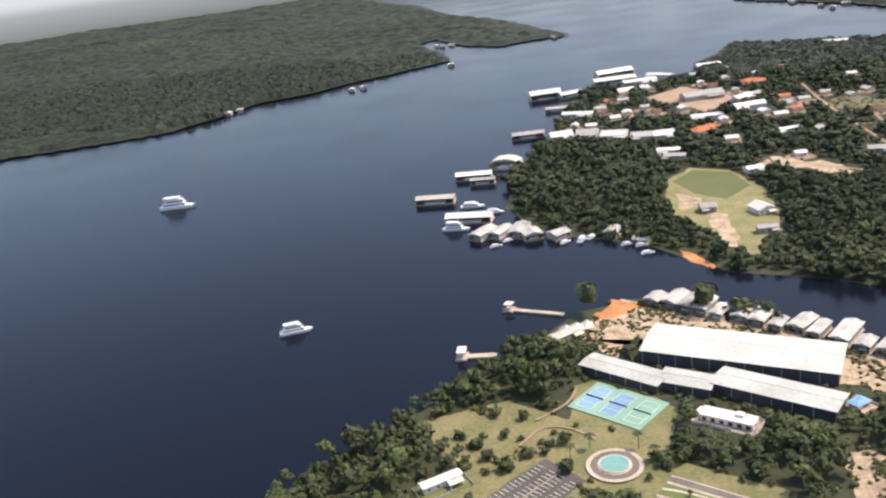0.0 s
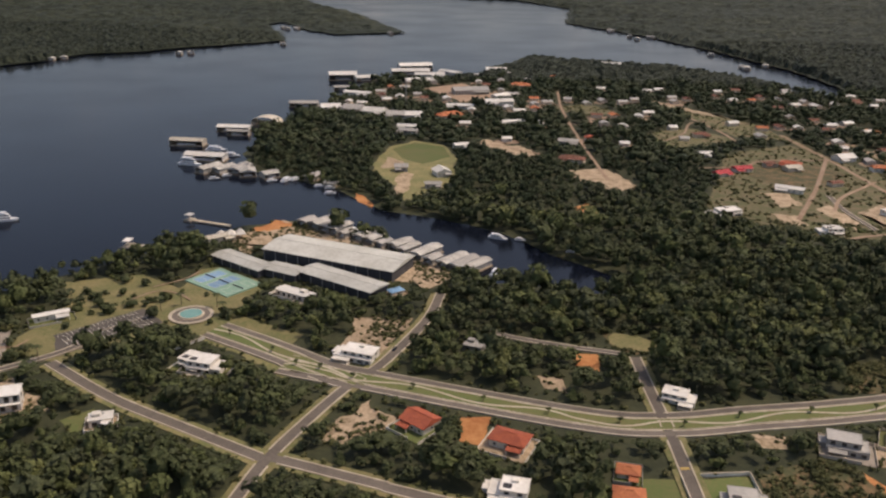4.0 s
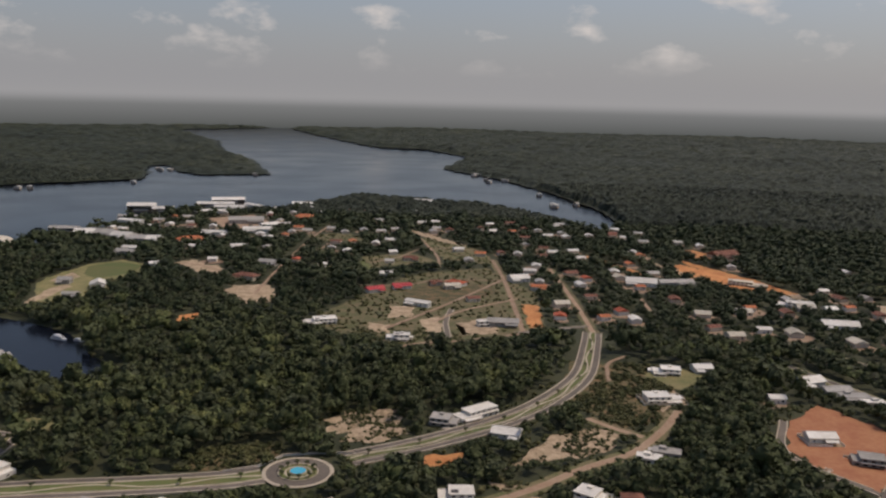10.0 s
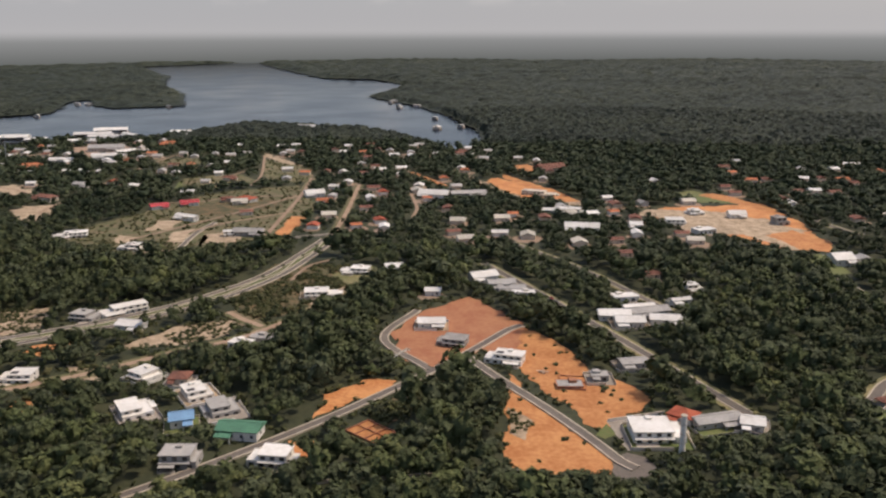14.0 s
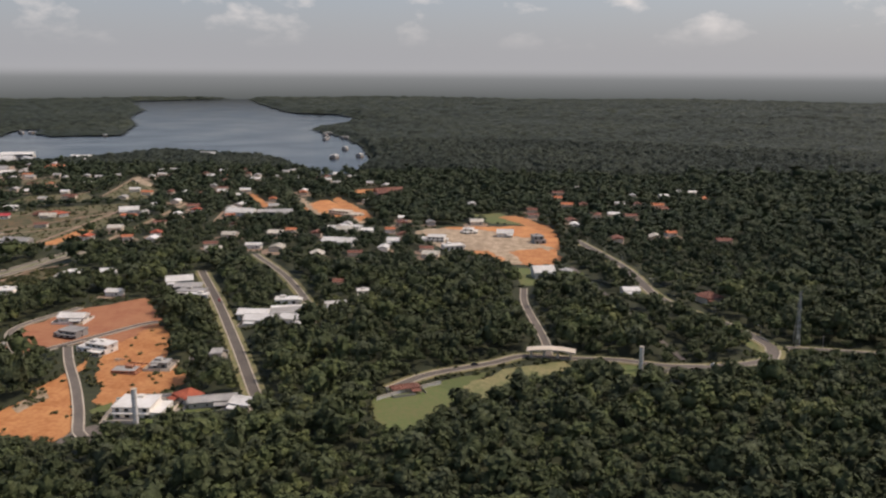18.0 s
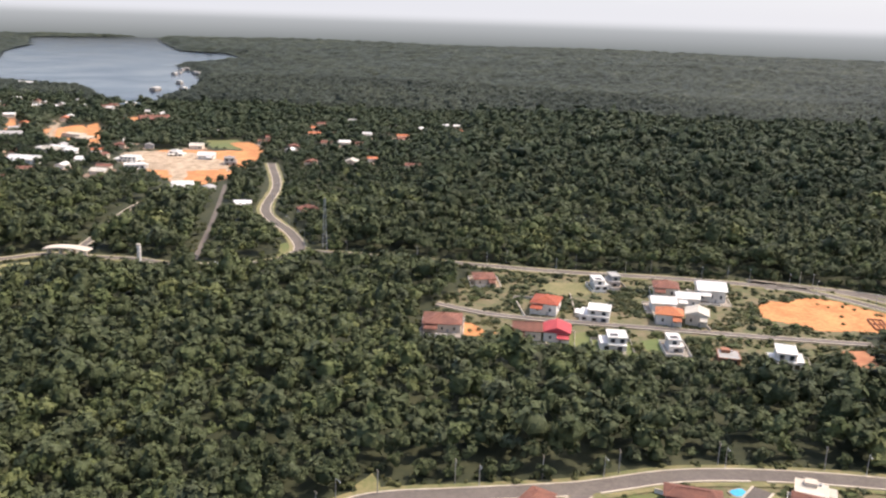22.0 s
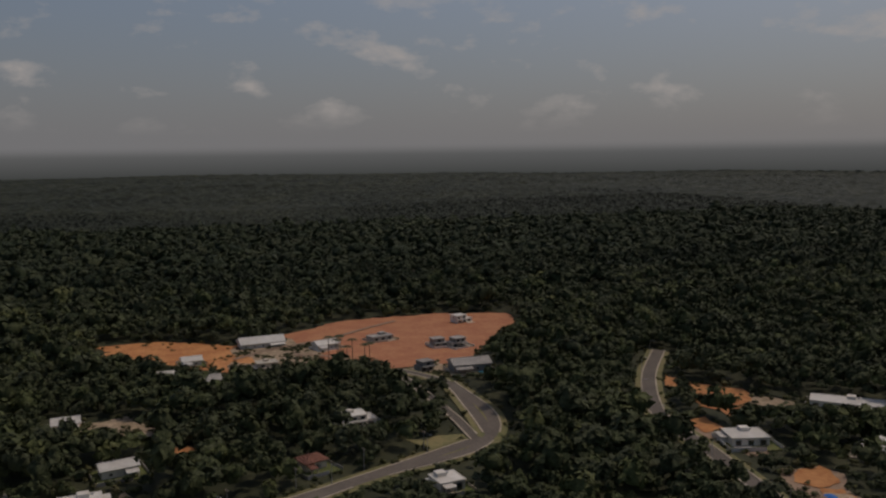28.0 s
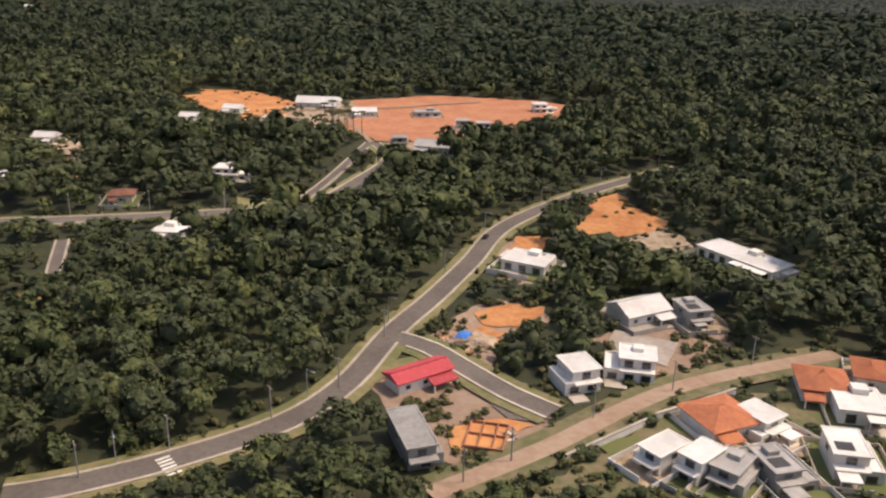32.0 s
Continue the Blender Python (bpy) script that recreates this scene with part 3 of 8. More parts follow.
def house(x, y, rot, w, d, h, style, group=""):
    rng = house_rng
    c, s = math.cos(radians(rot)), math.sin(radians(rot))
    m = 1.0
    stamp([(x + c * a - s * b, y + s * a + c * b) for a, b in ((-w / 2 - m, -d / 2 - m), (w / 2 + m, -d / 2 - m), (w / 2 + m, d / 2 + m), (-w / 2 - m, d / 2 + m))], 1)
    hw, hd = w / 2, d / 2
    spots_in = [(x + c * a * w - s * b * d, y + s * a * w + c * b * d) for a in (-0.4, -0.2, 0, 0.2, 0.4) for b in (-0.4, -0.2, 0, 0.2, 0.4)]
    on_road = sum(bool(paved[min(GH - 1, max(0, int((q - GY0) / CELL))), min(GW - 1, max(0, int((p - GX0) / CELL)))]) for p, q in spots_in)
    if on_road > 9:
        return None
    if 60 < y < 335 and x < 1600 and style not in ("concrete", "brick"):
        lot(x, y, rot, w, d, rng)
    if style in ROOFS:
        roof, wall, words = ROOFS[style]
        ob = thing("house", x, y, rot, f"house with {words} roof and {'white' if wall is WHITE else 'cream' if wall is CREAM else 'grey'} rendered walls", "house", group)
        part("wall", Shape().box(-hw, hw, -hd, hd, 0, h), wall, ob)
        hip_roof(ob, w, d, h, min(w, d) * rng.uniform(0.17, 0.26), roof, gable=style in ("sheet", "tin", "straw", "crimson", "maroon") or rng.random() < 0.25)
        if w > 5:
            pw, pd = w * rng.uniform(0.35, 0.5), 2.2
            px = rng.choice((-1, 1)) * (hw - pw / 2)
            part("porch_roof", Shape().add([(px - pw / 2, -hd - pd, h * 0.66), (px + pw / 2, -hd - pd, h * 0.66), (px + pw / 2, -hd, h * 0.86), (px - pw / 2, -hd, h * 0.86),
                                            (px - pw / 2, -hd - pd, h * 0.72), (px + pw / 2, -hd - pd, h * 0.72), (px + pw / 2, -hd, h * 0.92), (px - pw / 2, -hd, h * 0.92)],
                                           [(3, 2, 1, 0), (4, 5, 6, 7), (0, 1, 5, 4), (1, 2, 6, 5), (2, 3, 7, 6), (3, 0, 4, 7)]), roof, ob)
            for q in (px - pw / 2 + 0.2, px + pw / 2 - 0.2):
                part("porch_post", Shape().box(q - 0.1, q + 0.1, -hd - pd + 0.1, -hd - pd + 0.3, 0, h * 0.67), wall, ob)
        n = max(1, int(w / 2.6))
        for k in range(n):
            window(ob, -hw + w * (k + 0.5) / n, -hd, h * 0.35, 0.8, h * 0.35, "f")
        window(ob, hw, 0, h * 0.35, 0.8, h * 0.35, "r")
        part("door", Shape().box(-0.3 + hw * 0.3, 0.3 + hw * 0.3, -hd - 0.05, -hd, 0, min(1.2, h * 0.6)), FRAME, ob)
        return ob
    wall = WALLS[style]
    two = h >= 2.5
    words = {"white": "white modern flat-roofed house", "cream": "cream rendered flat-roofed house", "grey": "grey rendered flat-roofed house",
             "dark": "charcoal modern flat-roofed house", "concrete": "unfinished raw concrete house", "brick": "raw brick house under construction"}[style]
    ob = thing("house", x, y, rot, f"{words} with {'two storeys' if two else 'one storey'} and dark windows", "house", group)
    top = {"white": ROOF_WHITE, "cream": ROOF_CREAM, "grey": ROOF_GREY, "dark": ROOF_DARK}.get(style, CONCRETE)
    low = h * 0.52 if two else h
    part("wall", Shape().box(-hw, hw, -hd, hd, 0, low), wall, ob)
    if two:
        u0, u1 = (-hw, hw * rng.uniform(0.3, 0.7)) if rng.random() < 0.5 else (-hw * rng.uniform(0.3, 0.7), hw)
        v0, v1 = -hd + d * rng.uniform(0.0, 0.18), hd
        part("upper_wall", Shape().box(u0, u1, v0, v1, low, h), wall, ob)
        flat_roof(ob, u0 - 0.25, u1 + 0.25, v0 - 0.4, v1 + 0.15, h, wall, 0.2, top)
        rest = (-hw, u0) if u0 > -hw else (u1, hw)
        flat_roof(ob, rest[0], rest[1], -hd, hd, low, wall, 0.25, top)
        part("canopy", Shape().box(u0, u1, v0 - 1.3, v0 - 0.01, low - 0.02, low + 0.2), wall, ob)
        n = max(1, int((u1 - u0) / 2.2))
        for k in range(n):
            window(ob, u0 + (u1 - u0) * (k + 0.5) / n, v0, low + 0.25, min(1.3, (u1 - u0) / n * 0.7), h - low - 0.5, "f")
        if u1 >= hw - 0.01:
            window(ob, u1, (v0 + v1) / 2, low + 0.3, 1.0, (h - low) * 0.5, "r")
        else:
            window(ob, u0, (v0 + v1) / 2, low + 0.3, 1.0, (h - low) * 0.5, "l")
        if rng.random() < 0.5:
            a, b = (u0 + u1) / 2, v1 - 1.6
            part("roof_tank", Shape().box(a - 0.8, a + 0.8, b - 0.8, b + 0.8, h + 0.12, h + 0.75, 0.08), wall, ob)
        if rng.random() < 0.4 and (v1 - v0) > 4:
            pan = part("solar_panel", Shape().box(u0 + 0.5, u0 + 2.6, v0 + 0.8, v0 + 2.6, h + 0.13, h + 0.22), ROOF_DARK, ob)
    else:
        flat_roof(ob, -hw - 0.2, hw + 0.2, -hd - 0.3, hd + 0.2, h, wall, 0.2, top)
        if w > 5:
            a = rng.uniform(-0.25, 0.25) * w
            part("roof_room", Shape().box(a - 1.1, a + 1.1, hd - 2.4, hd - 0.4, h + 0.12, h + 0.95, 0.06), wall, ob)
            part("roof_unit", Shape().box(a + 1.4, a + 1.9, hd - 1.2, hd - 0.7, h + 0.12, h + 0.45, 0.04), STEEL, ob)
    if style in ("white", "cream", "grey", "dark") and w > 4.5:
        side = rng.choice((-1, 1))
        a, b = side * hw * 0.5, w * 0.22
        part("driveway", Shape().box(a - b, a + b, -hd - 2.6, -hd - 0.05, 0.05, 0.31), rng.choice((KERB, PAVING, CREAM)), ob)
        if rng.random() < 0.55:
            part("carport_roof", Shape().box(a - b, a + b, -hd - 2.3, -hd - 0.02, low * 0.86, low * 0.86 + 0.14), wall, ob)
            for q in (a - b + 0.12, a + b - 0.12):
                part("carport_post", Shape().box(q - 0.07, q + 0.07, -hd - 2.2, -hd - 2.06, 0.31, low * 0.86), wall, ob)
        if rng.random() < 0.5 and d > 4:
            part("annex", Shape().box(side * hw, side * (hw + 1.6), -hd * 0.2, hd * 0.9, 0, low * 0.72, 0.0) if side > 0 else Shape().box(-hw - 1.6, -hw, -hd * 0.2, hd * 0.9, 0, low * 0.72), wall, ob)
            part("annex_roof", Shape().box(hw + 0.02, hw + 1.75, -hd * 0.2 - 0.15, hd * 0.9 + 0.15, low * 0.72, low * 0.72 + 0.14) if side > 0 else Shape().box(-hw - 1.75, -hw - 0.02, -hd * 0.2 - 0.15, hd * 0.9 + 0.15, low * 0.72, low * 0.72 + 0.14), top, ob)
    n = max(1, int(w / 2.4))
    for k in range(n):
        window(ob, -hw + w * (k + 0.5) / n, -hd, low * 0.18, min(1.4, w / n * 0.7), low * 0.6, "f")
    for k in range(max(1, int(d / 4))):
        window(ob, hw, -hd + d * (k + 0.5) / max(1, int(d / 4)), low * 0.25, 1.1, low * 0.45, "r")
    part("door", Shape().box(hw * 0.55 - 0.4, hw * 0.55 + 0.4, -hd - 0.06, -hd, 0, low * 0.8), FRAME, ob)
    return ob


def hall(x, y, rot, w, d, h, kind="grey", label="large low hall with a pale grey metal sheet roof"):
    """A long shed: walls, a shallow double-pitch roof with a ridge strip, bays on the front."""
    c, s = math.cos(radians(rot)), math.sin(radians(rot))
    stamp([(x + c * a - s * b, y + s * a + c * b) for a, b in ((-w / 2 - 1, -d / 2 - 1), (w / 2 + 1, -d / 2 - 1), (w / 2 + 1, d / 2 + 1), (-w / 2 - 1, d / 2 + 1))], 1)
    ob = thing("hall", x, y, rot, label, "building")
    part("wall", Shape().box(-w / 2, w / 2, -d / 2, d / 2, 0, h), DARK if kind == "grey" else WHITE, ob)
    hip_roof(ob, w, d, h, min(w, d) * 0.07, HALL_ROOF if kind == "grey" else ROOF_WHITE, over=0.7, gable=True)
    n = max(2, int(w / 5))
    for k in range(n):
        a = -w / 2 + w * k / n
        part("column", Shape().box(a, a + 0.3, -d / 2 - 0.25, -d / 2, 0, h), CONCRETE, ob)
    return ob


def filling_station(x, y, rot, w, d):
    """A white canopy on posts over two pump islands, with a small shop behind."""
    ob = thing("filling_station", x, y, rot, "small filling station with a flat white canopy on posts", "filling station")
    part("canopy", Shape().box(-w / 2, w / 2, -d / 2, d / 2, 2.5, 2.9, 0.05), ROOF_WHITE, ob)
    part("fascia", Shape().box(-w / 2 - 0.04, w / 2 + 0.04, -d / 2 - 0.06, -d / 2 - 0.005, 2.45, 2.95), WHITE, ob)
    for px in (-w / 2 + 0.7, w / 2 - 0.7):
        for py in (-d / 2 + 0.8, d / 2 - 0.8):
            part("post", Shape().box(px - 0.1, px + 0.1, py - 0.1, py + 0.1, 0, 2.5), STEEL, ob)
        island = part("pump_island", Shape().box(px - 0.35, px + 0.35, -1.6, 1.6, 0, 0.16, 0.03), KERB, ob)
        part("fuel_pump", Shape().box(px - 0.2, px + 0.2, -0.3, 0.3, 0.16, 1.4, 0.04), ROOF_BLUE, island)
    part("shop", Shape().box(-w * 0.35, w * 0.35, d / 2 + 0.1, d / 2 + 2.3, 0, 2.3, 0.05), WHITE, ob)
    return ob


def wall_run(pts, h=1.3, label="white rendered garden wall along the plot"):
    """A boundary wall, a panel between each two corners, with a coping."""
    ob = thing("garden_wall", pts[0][0], pts[0][1], 0, label, "wall")
    x0, y0 = pts[0]
    for a, b in zip(pts, pts[1:]):
        line = [(a[0] - x0, a[1] - y0), (b[0] - x0, b[1] - y0)]
        l, r = offsets(line, 0.1), offsets(line, -0.1)
        ring = [l[0], l[1], r[1], r[0]]
        part("wall_panel", Shape().rings([[(*p, 0) for p in ring], [(*p, h) for p in ring]]), WHITE, ob)
        l, r = offsets(line, 0.17), offsets(line, -0.17)
        ring = [l[0], l[1], r[1], r[0]]
        part("coping", Shape().rings([[(*p, h) for p in ring], [(*p, h + 0.12) for p in ring]]), KERB, ob)


def pool(x, y, rot, w, d, deep=False):
    ob = thing("swimming_pool", x, y, rot, "turquoise garden swimming pool in a pale stone terrace" if not deep else "deep blue swimming pool in a pale stone terrace", "pool")
    n = 20
    ring = [(math.copysign(abs(math.cos(a)) ** 0.5, math.cos(a)) * w / 2, math.copysign(abs(math.sin(a)) ** 0.5, math.sin(a)) * d / 2) for a in (2 * math.pi * k / n for k in range(n))]
    k = 1.25
    part("basin_rim", Shape().rings([[(a * k, b * k, 0.1) for a, b in ring], [(a * k, b * k, 0.36) for a, b in ring]]), PAVING, ob)
    part("pool_water", Shape().rings([[(a, b, 0.36) for a, b in ring], [(a, b, 0.40) for a, b in ring]]), POOL_DEEP if deep else POOL, ob)


def boathouse(x, y, rot, w, d, h, kind="gable", tone="grey"):
    """A floating boat shed on a raft, open at the ends, its roof on side walls."""
    ob = thing("floating_boathouse", x, y, rot, ("cream arched" if kind == "arch" else "pale grey metal") + " roofed floating boathouse on the dark water", "boathouse", "floating boathouses")
    roof = ROOF_CREAM if tone == "cream" else ROOF_GREY if tone == "grey" else WEATHERED if w < 9 else ROOF_WHITE
    part("raft", Shape().box(-w / 2 - 0.5, w / 2 + 0.5, -d / 2 - 0.4, d / 2 + 0.4, 0.0, 0.5, 0.08), TIMBER, ob)
    for a in (-w / 2, w / 2 - 0.2):
        part("side_wall", Shape().box(a, a + 0.2, -d / 2, d / 2, 0.5, h), roof, ob)
    part("back_wall", Shape().box(-w / 2 + 0.2, w / 2 - 0.2, d / 2 - 0.2, d / 2, 0.5, h), GREY, ob)
    if kind == "arch":
        n = 8
        arc = [(-math.cos(math.pi * k / n) * (w / 2 + 0.3), h + math.sin(math.pi * k / n) * w * 0.22) for k in range(n + 1)]
        arc += [(a, b - 0.15) for a, b in reversed(arc)]
        part("roof", Shape().rings([[(a, -d / 2 - 0.4, b) for a, b in arc], [(a, d / 2 + 0.4, b) for a, b in arc]]), roof, ob)
    else:
        hip_roof(ob, w, d, h, min(w, d) * 0.16, roof, over=0.4, gable=True)
    part("moored_hull", Shape().rings([[(-w * 0.25, -d * 0.4, 0.55), (w * 0.25, -d * 0.4, 0.55), (w * 0.2, d * 0.3, 0.55), (-w * 0.2, d * 0.3, 0.55)],
                                       [(-w * 0.3, -d * 0.45, 1.5), (w * 0.3, -d * 0.45, 1.5), (w * 0.24, d * 0.33, 1.5), (-w * 0.24, d * 0.33, 1.5)]]), HULL, ob, "white hull of a boat inside")
    return ob


def boat(x, y, rot, length, label="white motor yacht with a raised cabin", deck=1):
    """Hull pointed at the bow, cabins stepped back, a flying roof on posts."""
    ob = thing("boat", x, y, rot, label, "boat")
    L, B = length, length * 0.27
    def outline(k, tip):
        return [(-L / 2, -B / 2 * k), (L * 0.15, -B / 2 * k), (L * 0.36, -B * 0.33 * k), (L / 2 * tip, 0), (L * 0.36, B * 0.33 * k), (L * 0.15, B / 2 * k), (-L / 2, B / 2 * k)]
    part("hull", Shape().rings([[(a, b, 0.0) for a, b in outline(0.8, 0.92)], [(a, b, L * 0.09) for a, b in outline(1, 1)]]), HULL, ob)
    z = L * 0.09
    for k in range(deck):
        q = 1 - 0.2 * k
        part("cabin", Shape().box(-L * 0.40 * q, L * 0.22 * q, -B * 0.4 * q, B * 0.4 * q, z, z + L * 0.085, 0.1), HULL, ob)
        part("window_band", Shape().box(-L * 0.38 * q, L * 0.225 * q, -B * 0.405 * q, B * 0.405 * q, z + L * 0.03, z + L * 0.06), GLASS, ob)
        z += L * 0.085
    part("sun_roof", Shape().box(-L * 0.36, L * 0.10, -B * 0.36, B * 0.36, z + L * 0.05, z + L * 0.065), HULL, ob)
    for a, b in ((-L * 0.34, -B * 0.33), (-L * 0.34, B * 0.33), (L * 0.08, -B * 0.33), (L * 0.08, B * 0.33)):
        part("post", Shape().tube(a, b, z, z + L * 0.05, 0.05, n=5), STEEL, ob)
    return ob


def car(x, y, rot, paint=0):
    ob = thing("car", x, y, rot, ("white", "black", "silver", "red")[paint] + " car on the street", "car", z=0.42)
    m = CAR_PAINTS[paint]
    s = 0.55
    part("body", Shape().rings([[(-2.1 * s, -.85 * s, .3 * s), (2.1 * s, -.85 * s, .3 * s), (2.1 * s, .85 * s, .3 * s), (-2.1 * s, .85 * s, .3 * s)],
                                [(-2.15 * s, -.9 * s, .6 * s), (2.15 * s, -.9 * s, .6 * s), (2.15 * s, .9 * s, .6 * s), (-2.15 * s, .9 * s, .6 * s)],
                                [(-2.0 * s, -.8 * s, .95 * s), (2.0 * s, -.8 * s, .85 * s), (2.0 * s, .8 * s, .85 * s), (-2.0 * s, .8 * s, .95 * s)]]), m, ob)
    part("cabin_glass", Shape().rings([[(-1.6 * s, -.78 * s, .92 * s), (1.0 * s, -.78 * s, .9 * s), (1.0 * s, .78 * s, .9 * s), (-1.6 * s, .78 * s, .92 * s)],
                                       [(-1.2 * s, -.65 * s, 1.4 * s), (.4 * s, -.65 * s, 1.4 * s), (.4 * s, .65 * s, 1.4 * s), (-1.2 * s, .65 * s, 1.4 * s)]]), GLASS, ob)
    part("car_roof", Shape().box(-1.2 * s, .4 * s, -.65 * s, .65 * s, 1.4 * s, 1.46 * s), m, ob)
    for a in (-1.3 * s, 1.3 * s):
        for b in (-.85 * s, .85 * s):
            n = 8
            w = [(a + .33 * s * math.cos(2 * math.pi * k / n), .33 * s + .33 * s * math.sin(2 * math.pi * k / n)) for k in range(n)]
            part("wheel", Shape().rings([[(p, b - .08 * s, q) for p, q in w], [(p, b + .08 * s, q) for p, q in w]]), RUBBER, ob)


def water_tower(x, y, r, h, tank=True):
    ob = thing("water_tower", x, y, 0, "tall slim white concrete water tower beside the road", "water tower")
    part("shaft", Shape().tube(0, 0, 0, h, r, r * 0.98, 18), WHITE, ob, smooth=False)
    part("rim", Shape().tube(0, 0, h, h + 0.25, r * 1.08, r * 1.08, 18), KERB, ob)
    for k in range(1, 5):
        part("joint_ring", Shape().tube(0, 0, h * k / 5, h * k / 5 + 0.12, r * 1.03, r * 1.03, 18), KERB, ob)
    sh = Shape()
    for k in range(int(h / 0.6)):
        sh.box(-0.25, 0.25, -r - 0.25, -r - 0.2, 0.4 + k * 0.6, 0.46 + k * 0.6)
    sh.box(-0.28, -0.24, -r - 0.25, -r - 0.2, 0, h).box(0.24, 0.28, -r - 0.25, -r - 0.2, 0, h)
    part("ladder", sh, STEEL, ob)
    if tank:
        part("pump_house", Shape().box(r + 0.3, r + 2.6, -1.2, 1.2, 0, 2.2, 0.08), WHITE, ob)


def lattice_mast(x, y, h, w=1.2, label="slender steel lattice radio mast"):
    ob = thing("radio_mast", x, y, 20, label, "mast")
    for a, b in ((-1, -1), (1, -1), (1, 1), (-1, 1)):
        part("leg", Shape().rings([[(a * w / 2 + i * 0.06, b * w / 2 + j * 0.06, 0) for i, j in ((-1, -1), (1, -1), (1, 1), (-1, 1))],
                                   [(a * w / 8 + i * 0.05, b * w / 8 + j * 0.05, h) for i, j in ((-1, -1), (1, -1), (1, 1), (-1, 1))]]), STEEL, ob)
    n = int(h / 1.6)
    for k in range(n):
        z0, z1 = h * k / n, h * (k + 1) / n
        s0, s1 = w / 2 * (1 - 0.75 * k / n), w / 2 * (1 - 0.75 * (k + 1) / n)
        sh = Shape()
        for (a, b), (c, d) in (((-1, -1), (1, -1)), ((1, -1), (1, 1)), ((1, 1), (-1, 1)), ((-1, 1), (-1, -1))):
            p, q = Vector((a * s0, b * s0, z0)), Vector((c * s1, d * s1, z1))
            e = Vector((0.04, 0.04, 0))
            sh.rings([[p - e, p + Vector((0.04, -0.04, 0)), p + e, p + Vector((-0.04, 0.04, 0))], [q - e, q + Vector((0.04, -0.04, 0)), q + e, q + Vector((-0.04, 0.04, 0))]])
        part("bracing", sh, STEEL, ob)


# ---- trees ----
def crown_shape(rng, cards, sub=1, leaf=0.17):
    """A crown about one metre in radius, resting on z = 0: several rounded boughs on a dark hollow core, closely set with small leafy sprays."""
    boughs = []
    for k in range(rng.randint(5, 8)):
        a, e = rng.uniform(0, 6.28), rng.uniform(-0.15, 1.3)
        boughs.append((Vector((math.cos(a) * math.cos(e), math.sin(a) * math.cos(e), math.sin(e))), rng.uniform(0.32, 0.52)))
    off = Vector((rng.uniform(-9, 9), rng.uniform(-9, 9), rng.uniform(-9, 9)))
    stretch = rng.uniform(0.85, 1.15)

    def shaped(p):
        return Vector((p.x * stretch, p.y / stretch, p.z * 0.85 + 0.45))

    bm = bmesh.new()
    bmesh.ops.create_icosphere(bm, subdivisions=sub, radius=1.0)
    bmesh.ops.delete(bm, geom=[v for v in bm.verts if v.co.z < -0.5], context="VERTS")
    for v in bm.verts:
        n = v.co.normalized()
        near = max(max(0.0, n.dot(d)) ** 5 * w for d, w in boughs)
        v.co = shaped(n * (0.49 + 0.92 * near + 0.22 * noise.noise(n * 2.2 + off)))
    bm.verts.index_update()
    verts = [tuple(v.co) for v in bm.verts]
    faces = [tuple(v.index for v in f.verts) for f in bm.faces]
    bm.free()
    for _ in range(cards):
        d, w = rng.choice(boughs)
        q = (d * 0.7 + Vector((rng.gauss(0, 1), rng.gauss(0, 1), rng.gauss(0, 1) + 0.35)).normalized()).normalized()
        c = shaped(d * 0.58 + q * w * rng.uniform(0.75, 1.15))
        t = (q + Vector((rng.uniform(-1, 1), rng.uniform(-1, 1), rng.uniform(-0.2, 1.0))) * 0.8).normalized()
        u = t.orthogonal().normalized()
        u.rotate(Matrix.Rotation(rng.uniform(0, 6.28), 3, t))
        x = t.cross(u)
        s = leaf * rng.uniform(0.55, 1.35)
        k = len(verts)
        verts += [tuple(c - u * s - x * s * 0.7), tuple(c + u * s - x * s * 0.6), tuple(c + x * s * 1.05 + t * s * 0.25)]
        faces += [(k, k + 1, k + 2)]
    return np.array(verts, np.float32), np.array(faces, np.int32)


tint_rng = np.random.default_rng(21)


def tinted(me, values):
    """Give every point of a foliage mesh the tone of its own crown."""
    me.attributes.new("tint", "FLOAT", "POINT").data.foreach_set("value", np.asarray(values, np.float32))


